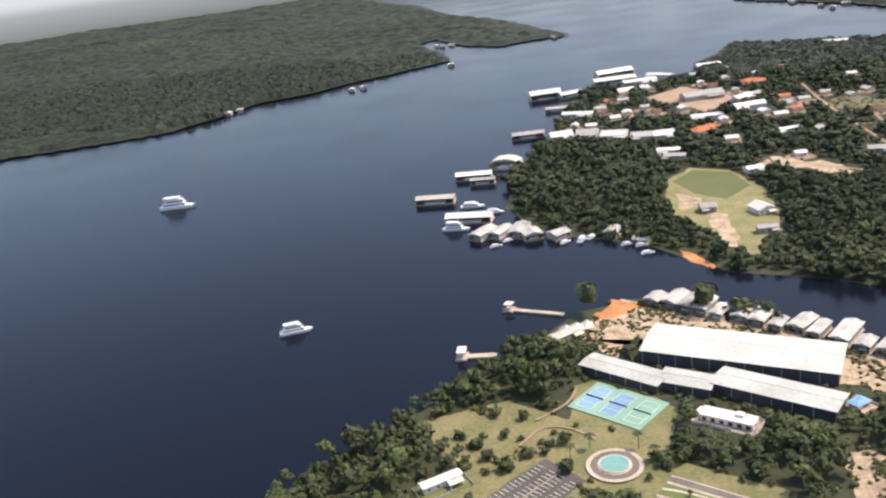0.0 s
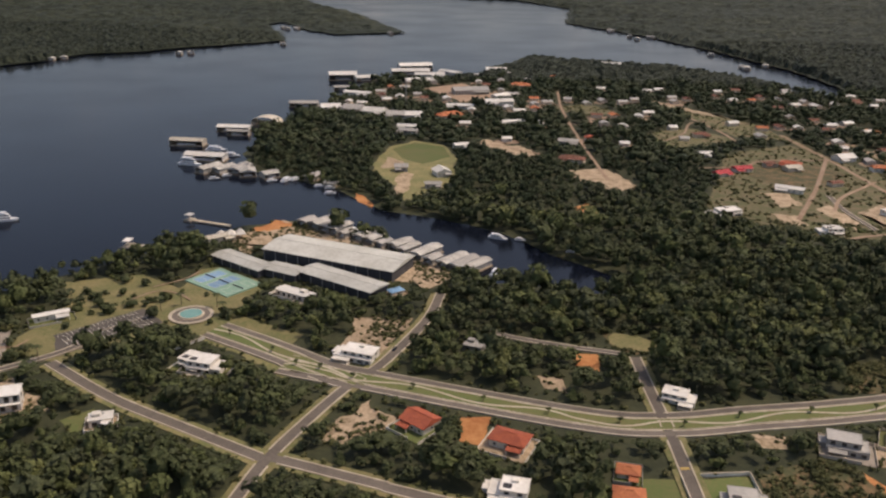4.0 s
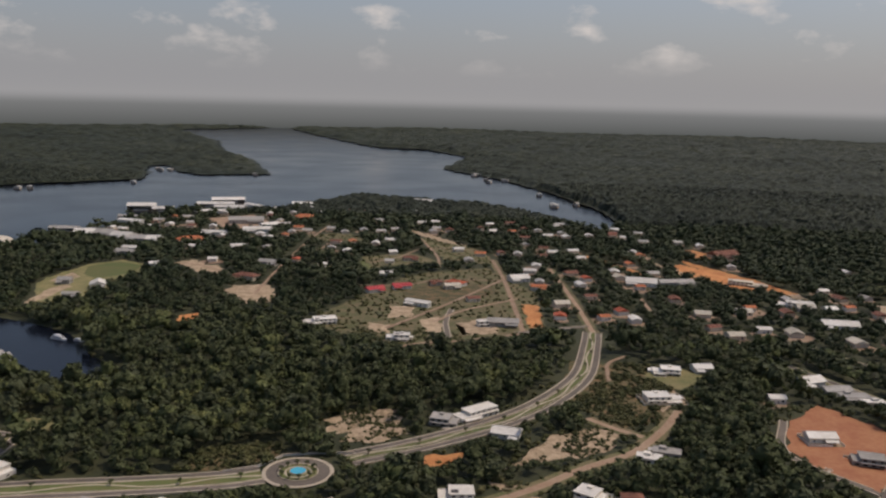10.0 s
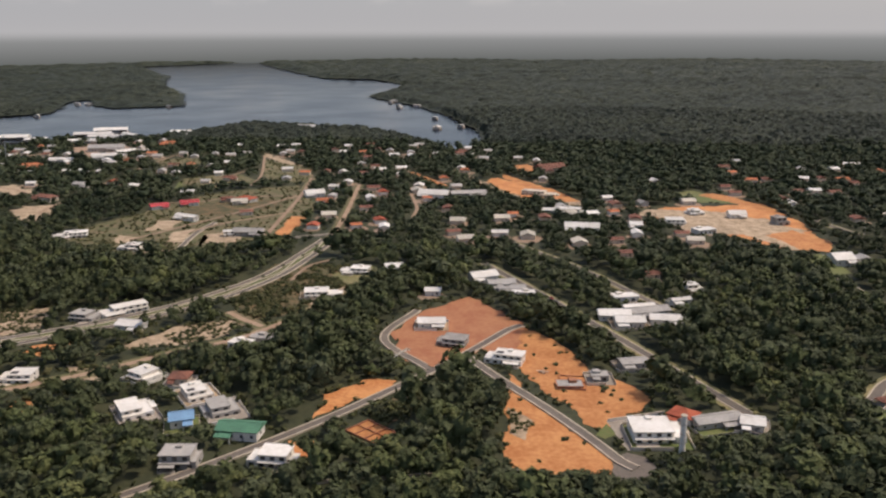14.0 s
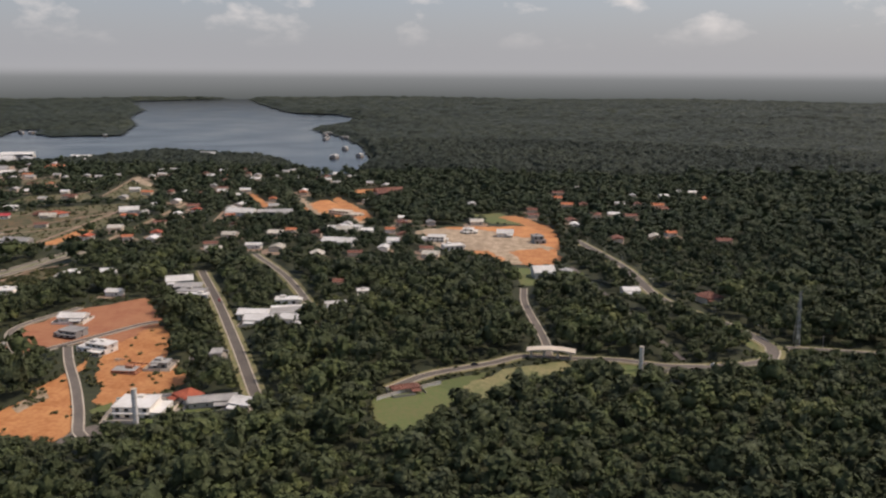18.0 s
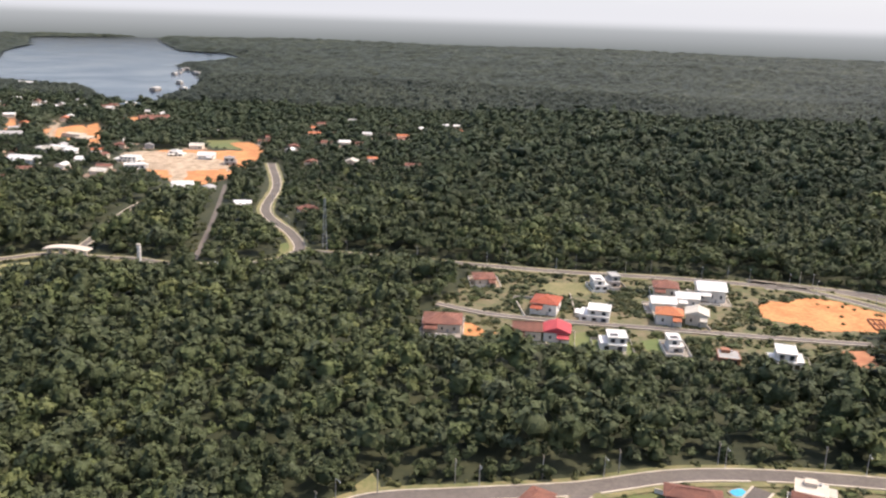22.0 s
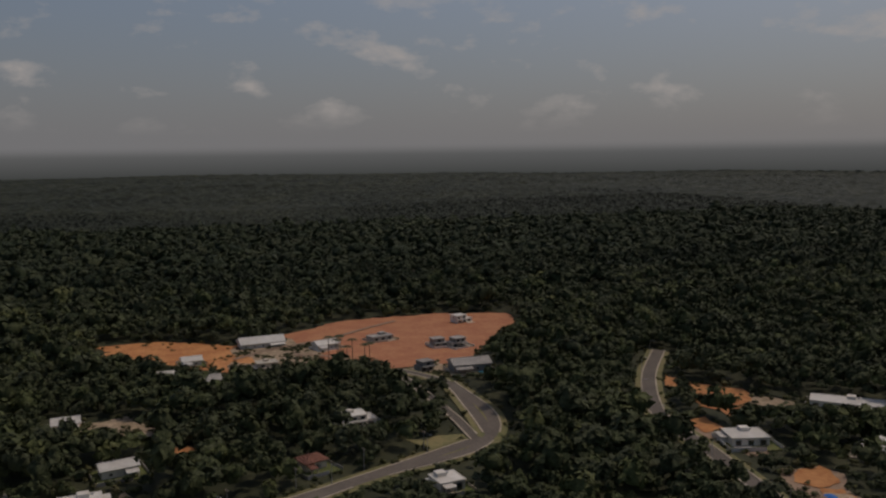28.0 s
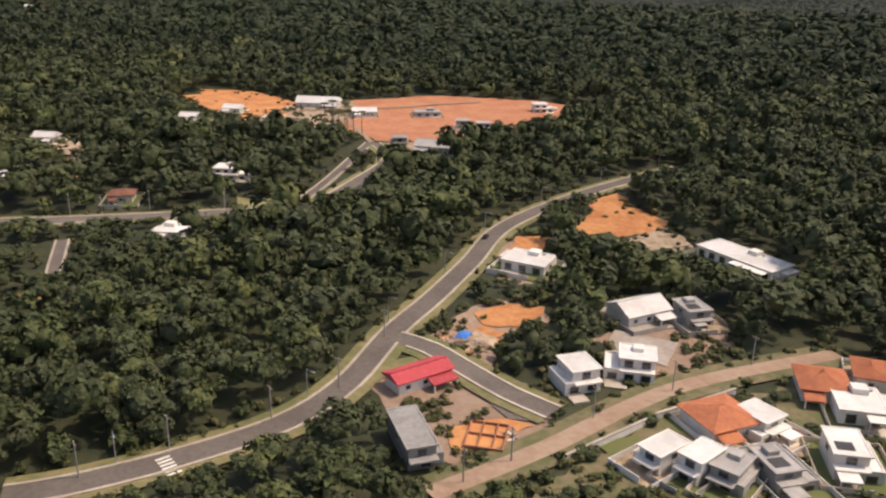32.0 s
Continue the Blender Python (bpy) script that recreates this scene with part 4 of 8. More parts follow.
def plant(name, spots, shapes, material, label, category="trees"):
    """One mesh of many crowns: spots are rows of x, y, z, radius, height, turn, shape."""
    vs, fs, tone, base = [], [], [], 0
    for k, (sv, sf) in enumerate(shapes):
        rows = spots[spots[:, 6] == k]
        if not len(rows):
            continue
        c, s = np.cos(rows[:, 5])[:, None], np.sin(rows[:, 5])[:, None]
        x = (sv[:, 0] * c - sv[:, 1] * s) * rows[:, 3][:, None] + rows[:, 0][:, None]
        y = (sv[:, 0] * s + sv[:, 1] * c) * rows[:, 3][:, None] + rows[:, 1][:, None]
        z = sv[:, 2] * rows[:, 4][:, None] + rows[:, 2][:, None]
        vs.append(np.stack([x, y, z], -1).reshape(-1, 3))
        fs.append((sf[None] + (base + np.arange(len(rows)) * len(sv))[:, None, None]).reshape(-1, 3))
        tone.append(np.repeat(tint_rng.random(len(rows)), len(sv)))
        base += len(rows) * len(sv)
    v, f = np.concatenate(vs).astype(np.float32), np.concatenate(fs).astype(np.int32)
    me = bpy.data.meshes.new(name)
    me.vertices.add(len(v))
    me.vertices.foreach_set("co", v.ravel())
    me.loops.add(f.size)
    me.loops.foreach_set("vertex_index", f.ravel())
    me.polygons.add(len(f))
    me.polygons.foreach_set("loop_start", np.arange(0, f.size, 3, dtype=np.int32))
    me.polygons.foreach_set("use_smooth", np.ones(len(f), bool))
    me.update(calc_edges=True)
    tinted(me, np.concatenate(tone))
    me.materials.append(material)
    return tagged(new(name, me), label, category, kind="stuff")


def street_tree(x, y, h, r, rng):
    """A single tree: tapered trunk with three limbs and a leafy crown."""
    ob = thing("tree", x, y, rng.uniform(0, 360), "small leafy green tree standing in grass beside the street", "tree", "street trees")
    sh = Shape()
    sh.tube(0, 0, 0, h * 0.55, 0.16, 0.09, 7)
    for a in (0.4, 2.5, 4.6):
        p, q = Vector((0, 0, h * 0.42)), Vector((math.cos(a) * r * 0.5, math.sin(a) * r * 0.5, h * 0.66))
        sh.rings([[p + Vector((0.06 * i, 0.06 * j, 0)) for i, j in ((-1, -1), (1, -1), (1, 1), (-1, 1))], [q + Vector((0.03 * i, 0.03 * j, 0)) for i, j in ((-1, -1), (1, -1), (1, 1), (-1, 1))]])
    part("trunk", sh, BARK, ob)
    v, f = crown_shape(rng, 140, 2)
    v = v * np.array([r, r, r * 0.85], np.float32) + np.array([0, 0, h * 0.42], np.float32)
    crown = part("crown", Shape().add(v.tolist(), f.tolist()), LEAVES, ob, smooth=True)
    tinted(crown.data, [rng.random()] * len(v))


def palm(x, y, h, rng):
    ob = thing("palm_tree", x, y, rng.uniform(0, 360), "tall palm with a leaning trunk and feathery fronds", "tree", "palms")
    part("trunk", Shape().tube(0, 0, 0, h, 0.14, 0.09, 7), BARK, ob)
    for k in range(9):
        a = 2 * math.pi * k / 9 + rng.uniform(-0.2, 0.2)
        sh = Shape()
        rib = [Vector((math.cos(a) * t * 1.9, math.sin(a) * t * 1.9, h + 0.5 * t - 1.1 * t * t)) for t in (0, 0.35, 0.7, 1.0)]
        side = Vector((-math.sin(a), math.cos(a), 0))
        for i, (p, q) in enumerate(zip(rib, rib[1:])):
            w0, w1 = (0.1, 0.32, 0.28)[i], (0.32, 0.28, 0.04)[i]
            for s in (-1, 1):
                d0, d1 = side * s * w0 - Vector((0, 0, w0 * 0.5)), side * s * w1 - Vector((0, 0, w1 * 0.5))
                sh.add([p, q, q + d1, p + d0, p - Vector((0, 0, .03)), q - Vector((0, 0, .03))], [(0, 1, 2, 3), (4, 5, 2, 3)])
        frond = part("frond", sh, LEAVES, ob)
        tinted(frond.data, [0.45] * len(sh.v))



def median(pts, half):
    """The planted strip between two carriageways: kerbed grass with a winding pale path and small trees."""
    line = smooth_line(pts)
    for k in range(len(line) - 1):
        a, b = offsets(line[k:k + 2], half + 5), offsets(line[k:k + 2], -half - 5)
        stamp([a[0], a[1], b[1], b[0]], 1)
    z = 0.44 + 0.001 * len(MEDIANS)
    ob = tagged(part("median_strip", strip(line, -half, half, z), LAWN), "grassed median strip with a winding pale path", "median", kind="structure")
    wind = [(x + 0.55 * half * math.sin(i * 0.55) * n[0], y + 0.55 * half * math.sin(i * 0.55) * n[1]) for i, ((x, y), n) in enumerate(zip(line, normals(line)))]
    part("footpath", strip(wind, -0.38, 0.38, z + 0.02), KERB, ob, "winding pale concrete path")
    for s in (-half, half):
        part("kerb", strip(line, s - 0.16, s + 0.16, z + 0.05), KERB, ob, "pale concrete kerb")
    MEDIANS.append((line, half))


def normals(line):
    a, b = offsets(line, 1.0), line
    return [(p[0] - q[0], p[1] - q[1]) for p, q in zip(a, b)]


MEDIANS = []


def disc(r0, r1, z, n=40):
    ring = [(math.cos(2 * math.pi * k / n), math.sin(2 * math.pi * k / n)) for k in range(n)]
    if r0 <= 0:
        return Shape().add([(r1 * c, r1 * s, z) for c, s in ring], [tuple(range(n))])
    return Shape().add([(r0 * c, r0 * s, z) for c, s in ring] + [(r1 * c, r1 * s, z) for c, s in ring], [(k, n + k, n + (k + 1) % n, (k + 1) % n)[::-1] for k in range(n)])


def roundabout(x, y, r, lane, fountain):
    """A circular junction: lane, kerbed island, and a round fountain basin on the large ones."""
    ring = [(x + (r + 2) * math.cos(a), y + (r + 2) * math.sin(a)) for a in (2 * math.pi * k / 24 for k in range(24))]
    stamp(ring, 1)
    ROUNDS.append((x, y, r))
    z = 0.47 + 0.002 * len(TREE_SPOTS) / 10
    ob = thing("roundabout", x, y, 0, "roundabout with a kerbed grass island" + (" and a round blue fountain" if fountain else ""), "roundabout")
    tagged(ob, kind="structure")
    part("lane", disc(r - lane, r, z), ASPHALT, ob)
    part("footway", disc(r, r + 1.2, z + 0.08), KERB, ob)
    part("island", disc(0, r - lane - 0.4, z + 0.10), LAWN, ob, "grassed island")
    part("kerb", disc(r - lane - 0.4, r - lane, z + 0.14), KERB, ob)
    if fountain:
        q = (r - lane) * fountain
        part("fountain_rim", Shape().tube(0, 0, z + 0.1, z + 0.5, q * 1.12, q * 1.1, 32), KERB, ob)
        part("fountain_water", Shape().tube(0, 0, z + 0.5, z + 0.55, q, q, 32), FOUNTAIN if fountain > 0.6 else POOL, ob)
        if fountain < 0.6:
            part("ring_path", disc(q * 1.5, q * 1.8, z + 0.13), KERB, ob)
        for k in range(10 if fountain < 0.6 else 0):
            a = 2 * math.pi * k / 10
            TREE_SPOTS.append((x + (r - lane) * 0.82 * math.cos(a), y + (r - lane) * 0.82 * math.sin(a), 1.9, 0.75))


TREE_SPOTS = []

TALL_PALMS, ROUNDS = [], []


def utility_pole(x, y, rot):
    """A concrete pole with a crossarm, insulators and a lamp arm."""
    ob = thing("utility_pole", x, y, rot, "grey concrete utility pole with a crossarm beside the road", "pole", "utility poles")
    part("post", Shape().tube(0, 0, 0, 5.2, 0.11, 0.07, 7), CONCRETE, ob)
    part("crossarm", Shape().box(-0.6, 0.6, -0.04, 0.04, 4.85, 4.95), TIMBER, ob)
    sh = Shape()
    for k in (-0.5, 0, 0.5):
        sh.tube(k, 0, 4.95, 5.1, 0.03, n=6)
    part("insulators", sh, WHITE, ob)



def speed_bump(x0, y0, x1, y1):
    """A yellow painted hump across a street."""
    a, l = math.degrees(math.atan2(y1 - y0, x1 - x0)), math.hypot(x1 - x0, y1 - y0)
    ob = tagged(thing("speed_bump", (x0 + x1) / 2, (y0 + y1) / 2, a, "worn yellow painted speed bump across the street", "speed bump"), kind="structure")
    part("hump", Shape().rings([[(p, -0.55, 0.4), (p, -0.2, 0.5), (p, 0.2, 0.5), (p, 0.55, 0.4)] for p in (-l / 2, l / 2)]), YELLOW_PAINT, ob)


def foundation(x, y, rot, w, d):
    """Raw brick footings of a house to be: outer walls and cross walls, open above."""
    c, s = math.cos(radians(rot)), math.sin(radians(rot))
    stamp([(x + c * a - s * b, y + s * a + c * b) for a, b in ((-w / 2 - 1, -d / 2 - 1), (w / 2 + 1, -d / 2 - 1), (w / 2 + 1, d / 2 + 1), (-w / 2 - 1, d / 2 + 1))], 1)
    ob = thing("foundation", x, y, rot, "raw orange brick foundation walls of an unbuilt house", "foundation")
    t, h = 0.14, 0.7
    for a in (-w / 2, -w / 6, w / 5, w / 2 - t):
        part("wall_panel", Shape().box(a, a + t, -d / 2, d / 2, 0, h), BRICK, ob)
    for b in (-d / 2, 0.1, d / 2 - t):
        part("cross_wall", Shape().box(-w / 2 + t, w / 2 - t, b, b + t, 0, h - 0.02), BRICK, ob)
    part("infill", Shape().box(-w / 2 + t, w / 2 - t, -d / 2 + t, d / 2 - t, 0.05, 0.3), ORANGE, ob)


heap_rng = random.Random(8)


def heap(x, y, r, tarp):
    """Rubble, boards and soil thrown together, one of them under a blue sheet."""
    stamp([(x - r, y - r), (x + r, y - r), (x + r, y + r), (x - r, y + r)], 1)
    ob = thing("rubble_heap", x, y, heap_rng.uniform(0, 360), "heap of rubble, boards and soil" + (" under a blue tarpaulin" if tarp else " on bare ground"), "rubble")
    v, f = crown_shape(heap_rng, 0, 2)
    v = v * np.array([r, r, r * 0.35], np.float32)
    part("mound", Shape().add(v.tolist(), f.tolist()), DIRT_ROAD, ob)
    for k in range(26):
        a, q, l = heap_rng.uniform(0, 6.28), heap_rng.uniform(0.1, 1.2) * r, heap_rng.uniform(0.2, 0.9)
        p = Shape().box(-l / 2, l / 2, -0.13, 0.13, 0, 0.12)
        o = part("board", p, heap_rng.choice((TIMBER, BRICK, WHITE, CONCRETE, TIMBER)), ob)
        o.matrix_basis = pose(q * math.cos(a), q * math.sin(a), max(0.05, r * 0.3 * (1.1 - q / r)), heap_rng.uniform(-25, 25), heap_rng.uniform(-25, 25), heap_rng.uniform(0, 360))
    if tarp:
        n, sh = 7, Shape()
        sh.add([((i / n - 0.5) * r * 1.1, (j / n - 0.5) * r * 0.8, r * (0.48 - 0.25 * ((i / n - 0.5) ** 2 + (j / n - 0.5) ** 2) * 2) + 0.12 * noise.noise((i * 0.7, j * 0.7, 2.0))) for j in range(n + 1) for i in range(n + 1)],
               [(j * (n + 1) + i, j * (n + 1) + i + 1, (j + 1) * (n + 1) + i + 1, (j + 1) * (n + 1) + i) for j in range(n) for i in range(n)])
        part("tarpaulin", sh, BLUE_TARP, ob, "crumpled blue tarpaulin")


def crescent_pool(x, y, r):
    """The club's crescent pool: deep blue lane, turquoise shallows and a pale round terrace with a small white tent."""
    ob = thing("swimming_pool", x, y, 0, "crescent swimming pool in deep and light blue with a pale terrace", "pool")
    n = 18

    def crescent(r0, r1, a0, a1, z0, z1):
        arc = [radians(a0 + (a1 - a0) * k / n) for k in range(n + 1)]
        ring = [(r1 * math.cos(a), r1 * math.sin(a)) for a in arc] + [(r0 * math.cos(a), r0 * math.sin(a)) for a in reversed(arc)]
        sh, m = Shape(), len(ring)
        sh.add([(p, q, z) for z in (z0, z1) for p, q in ring], [(i, (i + 1) % m, m + (i + 1) % m, m + i) for i in range(m)])
        sh.f += [(m + i, m + i + 1, 2 * m - 2 - i, 2 * m - 1 - i) for i in range(n)]
        return sh

    part("terrace", Shape().tube(0.5, 0, 0.1, 0.40, r * 1.12, r * 1.12, 36), PAVING, ob)
    part("deep_lane", crescent(r * 0.62, r * 1.0, 85, 285, 0.40, 0.43), POOL_DEEP, ob, "deep blue water")
    part("shallows", crescent(r * 0.30, r * 0.60, 60, 300, 0.40, 0.44), POOL, ob, "light turquoise water")
    part("beach", Shape().tube(0.4, 0, 0.40, 0.46, r * 0.28, r * 0.26, 20), WHITE, ob)
    part("sunshade", Shape().add([(0.6, -r * 1.1, 2.2)] + [(0.6 + 1.5 * math.cos(a), -r * 1.1 + 1.5 * math.sin(a), 1.2 + 0.25 * (k % 2)) for k, a in enumerate(2 * math.pi * i / 8 for i in range(8))], [(0, i + 1, (i + 1) % 8 + 1) for i in range(8)]), WHITE, ob, "white star-shaped sunshade")
    part("shade_pole", Shape().tube(0.6, -r * 1.1, 0.3, 2.2, 0.06, n=6), STEEL, ob)


# ---- ground ----
ground = Shape()
xs = [-5200 + 400 * k for k in range(29)]
ys = [-1600 + 400 * k for k in range(18)]
ground.add([(x, y, 0.0) for y in ys for x in xs], [(j * 29 + i, j * 29 + i + 1, (j + 1) * 29 + i + 1, (j + 1) * 29 + i) for j in range(17) for i in range(28)])
tagged(part("ground", ground, FOREST_FLOOR), "dark green wooded ground reaching the horizon", "ground", kind="structure")


# ---- the plan in metres ----
water_edge = [(-2600, -300), (-45, -300), (-30, 120), (-26.3, 200.8), (-30.3, 220.5), (-25.8, 244.8), (-14.5, 264.6), (2.5, 287.5), (19.6, 313.4), (36.6, 332.2), (52.3, 356.3), (69, 366.6), (85, 361.1), (117.8, 347.5), (139.8, 318.2), (160.5, 303.5), (175.7, 303.9), (199.3, 296.9), (216.6, 307), (215.4, 313.1), (195.4, 332.5), (165.1, 364.7), (134.4, 379.2), (109.9, 387.1), (86.6, 411.7), (74.7, 425.7), (59.5, 432), (40.8, 438.2), (27.6, 447.3), (19.1, 461.3), (11, 489), (5.4, 518.7), (5.4, 546.1), (11.7, 556.6), (19.1, 604.7), (22.2, 635.9), (26, 665.3), (31.2, 720.4), (38.7, 748), (45.2, 790.2), (62.4, 783.1), (92.2, 785), (136.9, 831.6), (140.5, 867), (160, 905), (182.7, 970.6), (267, 924.3), (323.6, 906.1), (402.4, 799.9), (436.2, 767), (426.9, 749.3), (462.2, 788.9), (446.8, 909.4), (397.1, 1073.1), (344.8, 1203.5), (240.4, 1373), (261, 1667)]
water_edge += [(146.6, 1882.4), (41.2, 1897.1), (-196.2, 2356.5), (-455, 2916), (-608, 2628), (-690, 2500), (-364, 1954), (-224.8, 1633.7), (-88.4, 1399.5), (5.9, 1176.6), (-67.7, 1137.1), (-121.5, 1180), (-176.5, 1286.8), (-199.1, 1237.7), (-117.4, 1048.4), (-208.7, 954.9), (-239.7, 913.1), (-288.9, 878.7), (-300.7, 824.9), (-334.7, 768), (-380.6, 751.2), (-520, 690), (-900, 560), (-2600, 300)]

# ---- river ----
shore = []
for (x0, y0), (x1, y1) in zip(water_edge, water_edge[1:] + water_edge[:1]):
    n = max(1, min(40, int(math.hypot(x1 - x0, y1 - y0) / 8)))
    for k in range(n):
        x, y = x0 + (x1 - x0) * k / n, y0 + (y1 - y0) * k / n
        d = noise.noise_vector((x * 0.05, y * 0.05, 0)) * 4
        shore.append((x + d.x, y + d.y))
river = part("river", Shape().add([(x, y, 0.012) for x, y in shore], [tuple(range(len(shore)))]), WATER)
tagged(river, "wide dark river with faint ripples", "water", kind="structure")
stamp(shore, 3)



patch([(1145.1, 144.7), (1148.2, 154.7), (1154.5, 162.9), (1164.5, 163.4), (1163.8, 153.7), (1157.5, 147.4), (1157.5, 138.4), (1151.5, 141.4)], 'earth')
patch([(1144.2, 127.3), (1144.2, 132.6), (1148.8, 137.7), (1156.2, 132.6), (1162.3, 131), (1169.6, 130), (1169.9, 124), (1166.1, 117.5), (1160.8, 112.1), (1156.2, 110.8), (1151.8, 115.9), (1147.6, 121.9)], 'earth')
patch([(1173.1, 153.2), (1179.1, 161.7), (1193.1, 166), (1193.4, 155.1), (1185.5, 144.9), (1176.5, 142.2)], 'earth')
patch([(1148.1, 189.9), (1150.5, 196.2), (1162.3, 184.2), (1162.1, 173.5), (1153.7, 172.3)], 'earth')
patch([(205.2, 154.9), (217.4, 155.8), (217.9, 144.6), (210, 140.5), (203.8, 146.4)], 'earth')
patch([(167, 159.8), (218.2, 159.2), (222.4, 122.4), (166.4, 125.9)], 'scrub')
patch([(181.5, 153.7), (188.1, 154.3), (188.6, 150.5), (183.2, 150.3)], 'orange')
patch([(201.6, 156.5), (206.8, 156.9), (206.9, 153.9), (202.9, 153.5)], 'orange')
patch([(198, 144.5), (206, 147.7), (210.6, 143.5), (210.5, 137.8), (203.9, 134.9), (200.5, 139.1)], 'sand')
patch([(208.7, 137.5), (215.1, 138.8), (216.9, 131.9), (211.9, 130.5)], 'sand')
patch([(205.6, 181.8), (216.6, 183.2), (217.8, 167.1), (207.7, 166.1)], 'lawn')
patch([(221.2, 184), (233.4, 186.1), (235.3, 168.8), (223.8, 168.1)], 'lawn')
patch([(234.8, 186.4), (255.3, 195.5), (270.9, 182.1), (264.8, 172.4), (237.4, 168)], 'scrub')
patch([(192.9, 247.2), (200.8, 248.9), (200.9, 236.8), (194.7, 237.4)], 'orange')
patch([(182, 231.7), (189.7, 231.8), (190.8, 222.3), (184.6, 224)], 'sand')
patch([(203.9, 265), (222.6, 257.9), (214.2, 249.7), (206.6, 252.3)], 'scrub')
patch([(160.3, 205.4), (169, 205.4), (167.1, 191.2), (161.9, 193.2)], 'orange')
patch([(124.3, 192.2), (135.2, 210.6), (143, 198.8), (131.8, 189)], 'sand')
patch([(262.7, 191.2), (271.5, 179.6), (265, 178.6)], 'orange')
patch([(266.3, 206.3), (274, 204.7), (271.7, 192.8), (265.8, 194.6)], 'sand')
patch([(238.2, 205.8), (247.6, 206), (246.2, 199.7), (240.1, 199.2)], 'sand')
patch([(187.9, 111.5), (212.5, 116.4), (215.8, 95.3), (190.6, 92.2)], 'scrub')
patch([(192.3, 107.8), (203.7, 112.2), (210.1, 107.4), (205.4, 97.7), (194.6, 97.6)], 'sand')
patch([(253.5, 106.4), (262.1, 115.7), (273.6, 123.2), (281.9, 119.8), (286.3, 108), (275.2, 109.2), (266.4, 101.7), (254.5, 100.2)], 'sand')
patch([(302.2, 135.2), (312.5, 136.7), (308.3, 129.5), (301.7, 130.2)], 'orange')
patch([(288.9, 116.4), (302.9, 116.9), (302.5, 107.5), (287.7, 104.3)], 'sand')
patch([(312.3, 289.1), (331.1, 293.3), (328, 269.4), (308.8, 267.6)], 'sand')
patch([(275.3, 246.1), (296.1, 256.4), (298.4, 246.9), (284.6, 233), (274.4, 232.8)], 'scrub')
patch([(233.1, 162), (241.4, 163.3), (243.1, 146.5), (234.1, 145.1)], 'paved')
patch([(234.1, 161.3), (239.8, 162.2), (240.9, 153.1), (234.6, 152.1)], 'lawn')
patch([(243.2, 159.9), (255, 161.7), (254.9, 149.2), (243.7, 147.5)], 'scrub')
patch([(244.6, 156.9), (249.8, 157.7), (251.1, 152.7), (244.8, 151.7)], 'sand')
patch([(289.5, 154.5), (300.6, 153.2), (301.6, 145.7), (294, 144.6)], 'sand')
patch([(277, 157.7), (283.5, 157.7), (281.5, 152.3), (277.1, 152.6)], 'sand')
patch([(235.8, 144.4), (245, 144.8), (245.9, 125.7), (237.6, 124.5)], 'paved')
patch([(245.6, 144.9), (253.4, 147), (255.3, 127), (246.8, 126.6)], 'paved')
patch([(253.6, 148.1), (263.7, 149.6), (264.5, 129.9), (256.4, 128)], 'paved')
patch([(154.6, 162.4), (166.2, 162), (163.7, 128.1), (154.8, 128.5)], 'paved')
patch([(156.4, 141), (165.5, 141.4), (164.4, 133.6), (156.2, 133.3)], 'lawn')
patch([(171.8, 99.7), (188.1, 101.9), (188.8, 91.7), (170.7, 89.5)], 'paved')
patch([(215.7, 111), (223.4, 112), (224.7, 100.2), (216.5, 99.1)], 'sand')
patch([(279.1, 127.9), (287.2, 129), (289.9, 113.1), (281.7, 111.4)], 'paved')
patch([(104.1, 224.3), (109.2, 237.5), (127.6, 229.3), (116.6, 223.1)], 'field')
patch([(-15.3, 199.1), (-21, 223.6), (-8.3, 245), (-1.8, 231.8), (-3.7, 213.5), (0.3, 201.1)], 'lawn')
patch([(12.7, 229.9), (18.8, 244.5), (31.3, 261.4), (39, 262.5), (22.5, 238.9), (16.4, 224.9)], 'lawn')
patch([(6.3, 282.6), (31.3, 294.3), (53.4, 281.3), (73.9, 267.2), (71.3, 257.9), (54.5, 264.6), (40.1, 258.1), (17.9, 259.6)], 'park')
patch([(66.9, 248.9), (99.1, 237.6), (113.2, 225.3), (106.6, 221.2), (75.3, 242)], 'field')
patch([(13.4, 228.1), (16.8, 250.6), (34.4, 281.3), (50.8, 283.6), (51.6, 302.8), (64.3, 307.5), (81.8, 287.9), (77.8, 267.7), (70, 266.7), (105.8, 250), (100.8, 237.8), (73, 245.6), (57.7, 247.7), (35, 222)], 'park')
patch([(25.2, 239.3), (44.8, 263.3), (56.6, 253.8), (34, 225.4)], 'carpark')
patch([(49.7, 341.1), (69, 366.6), (88.2, 350.4), (103.4, 338.5), (126.4, 316.3), (132.2, 300.1), (104.1, 313.2), (70.2, 333.7), (63, 316.4)], 'sand')
patch([(56.6, 353.1), (63.9, 365.8), (77.4, 360), (71.1, 347.8), (61.8, 342.9)], 'orange')
patch([(121.7, 264.7), (140, 267.2), (132.1, 234.7), (120.2, 238.5)], 'sand')
patch([(-11.4, 230.5), (-4.1, 237.4), (1.8, 221.1), (-0.6, 210.6), (-12.1, 202.6), (-20.1, 214.8)], 'lawn')
patch([(-15.8, 233.8), (-8.1, 242.1), (-5.5, 238.4), (-11.4, 230.5)], 'sand')
patch([(23.4, 201.1), (28.2, 211), (46.1, 195.3), (40.3, 183.8), (28.9, 190.3)], 'sand')
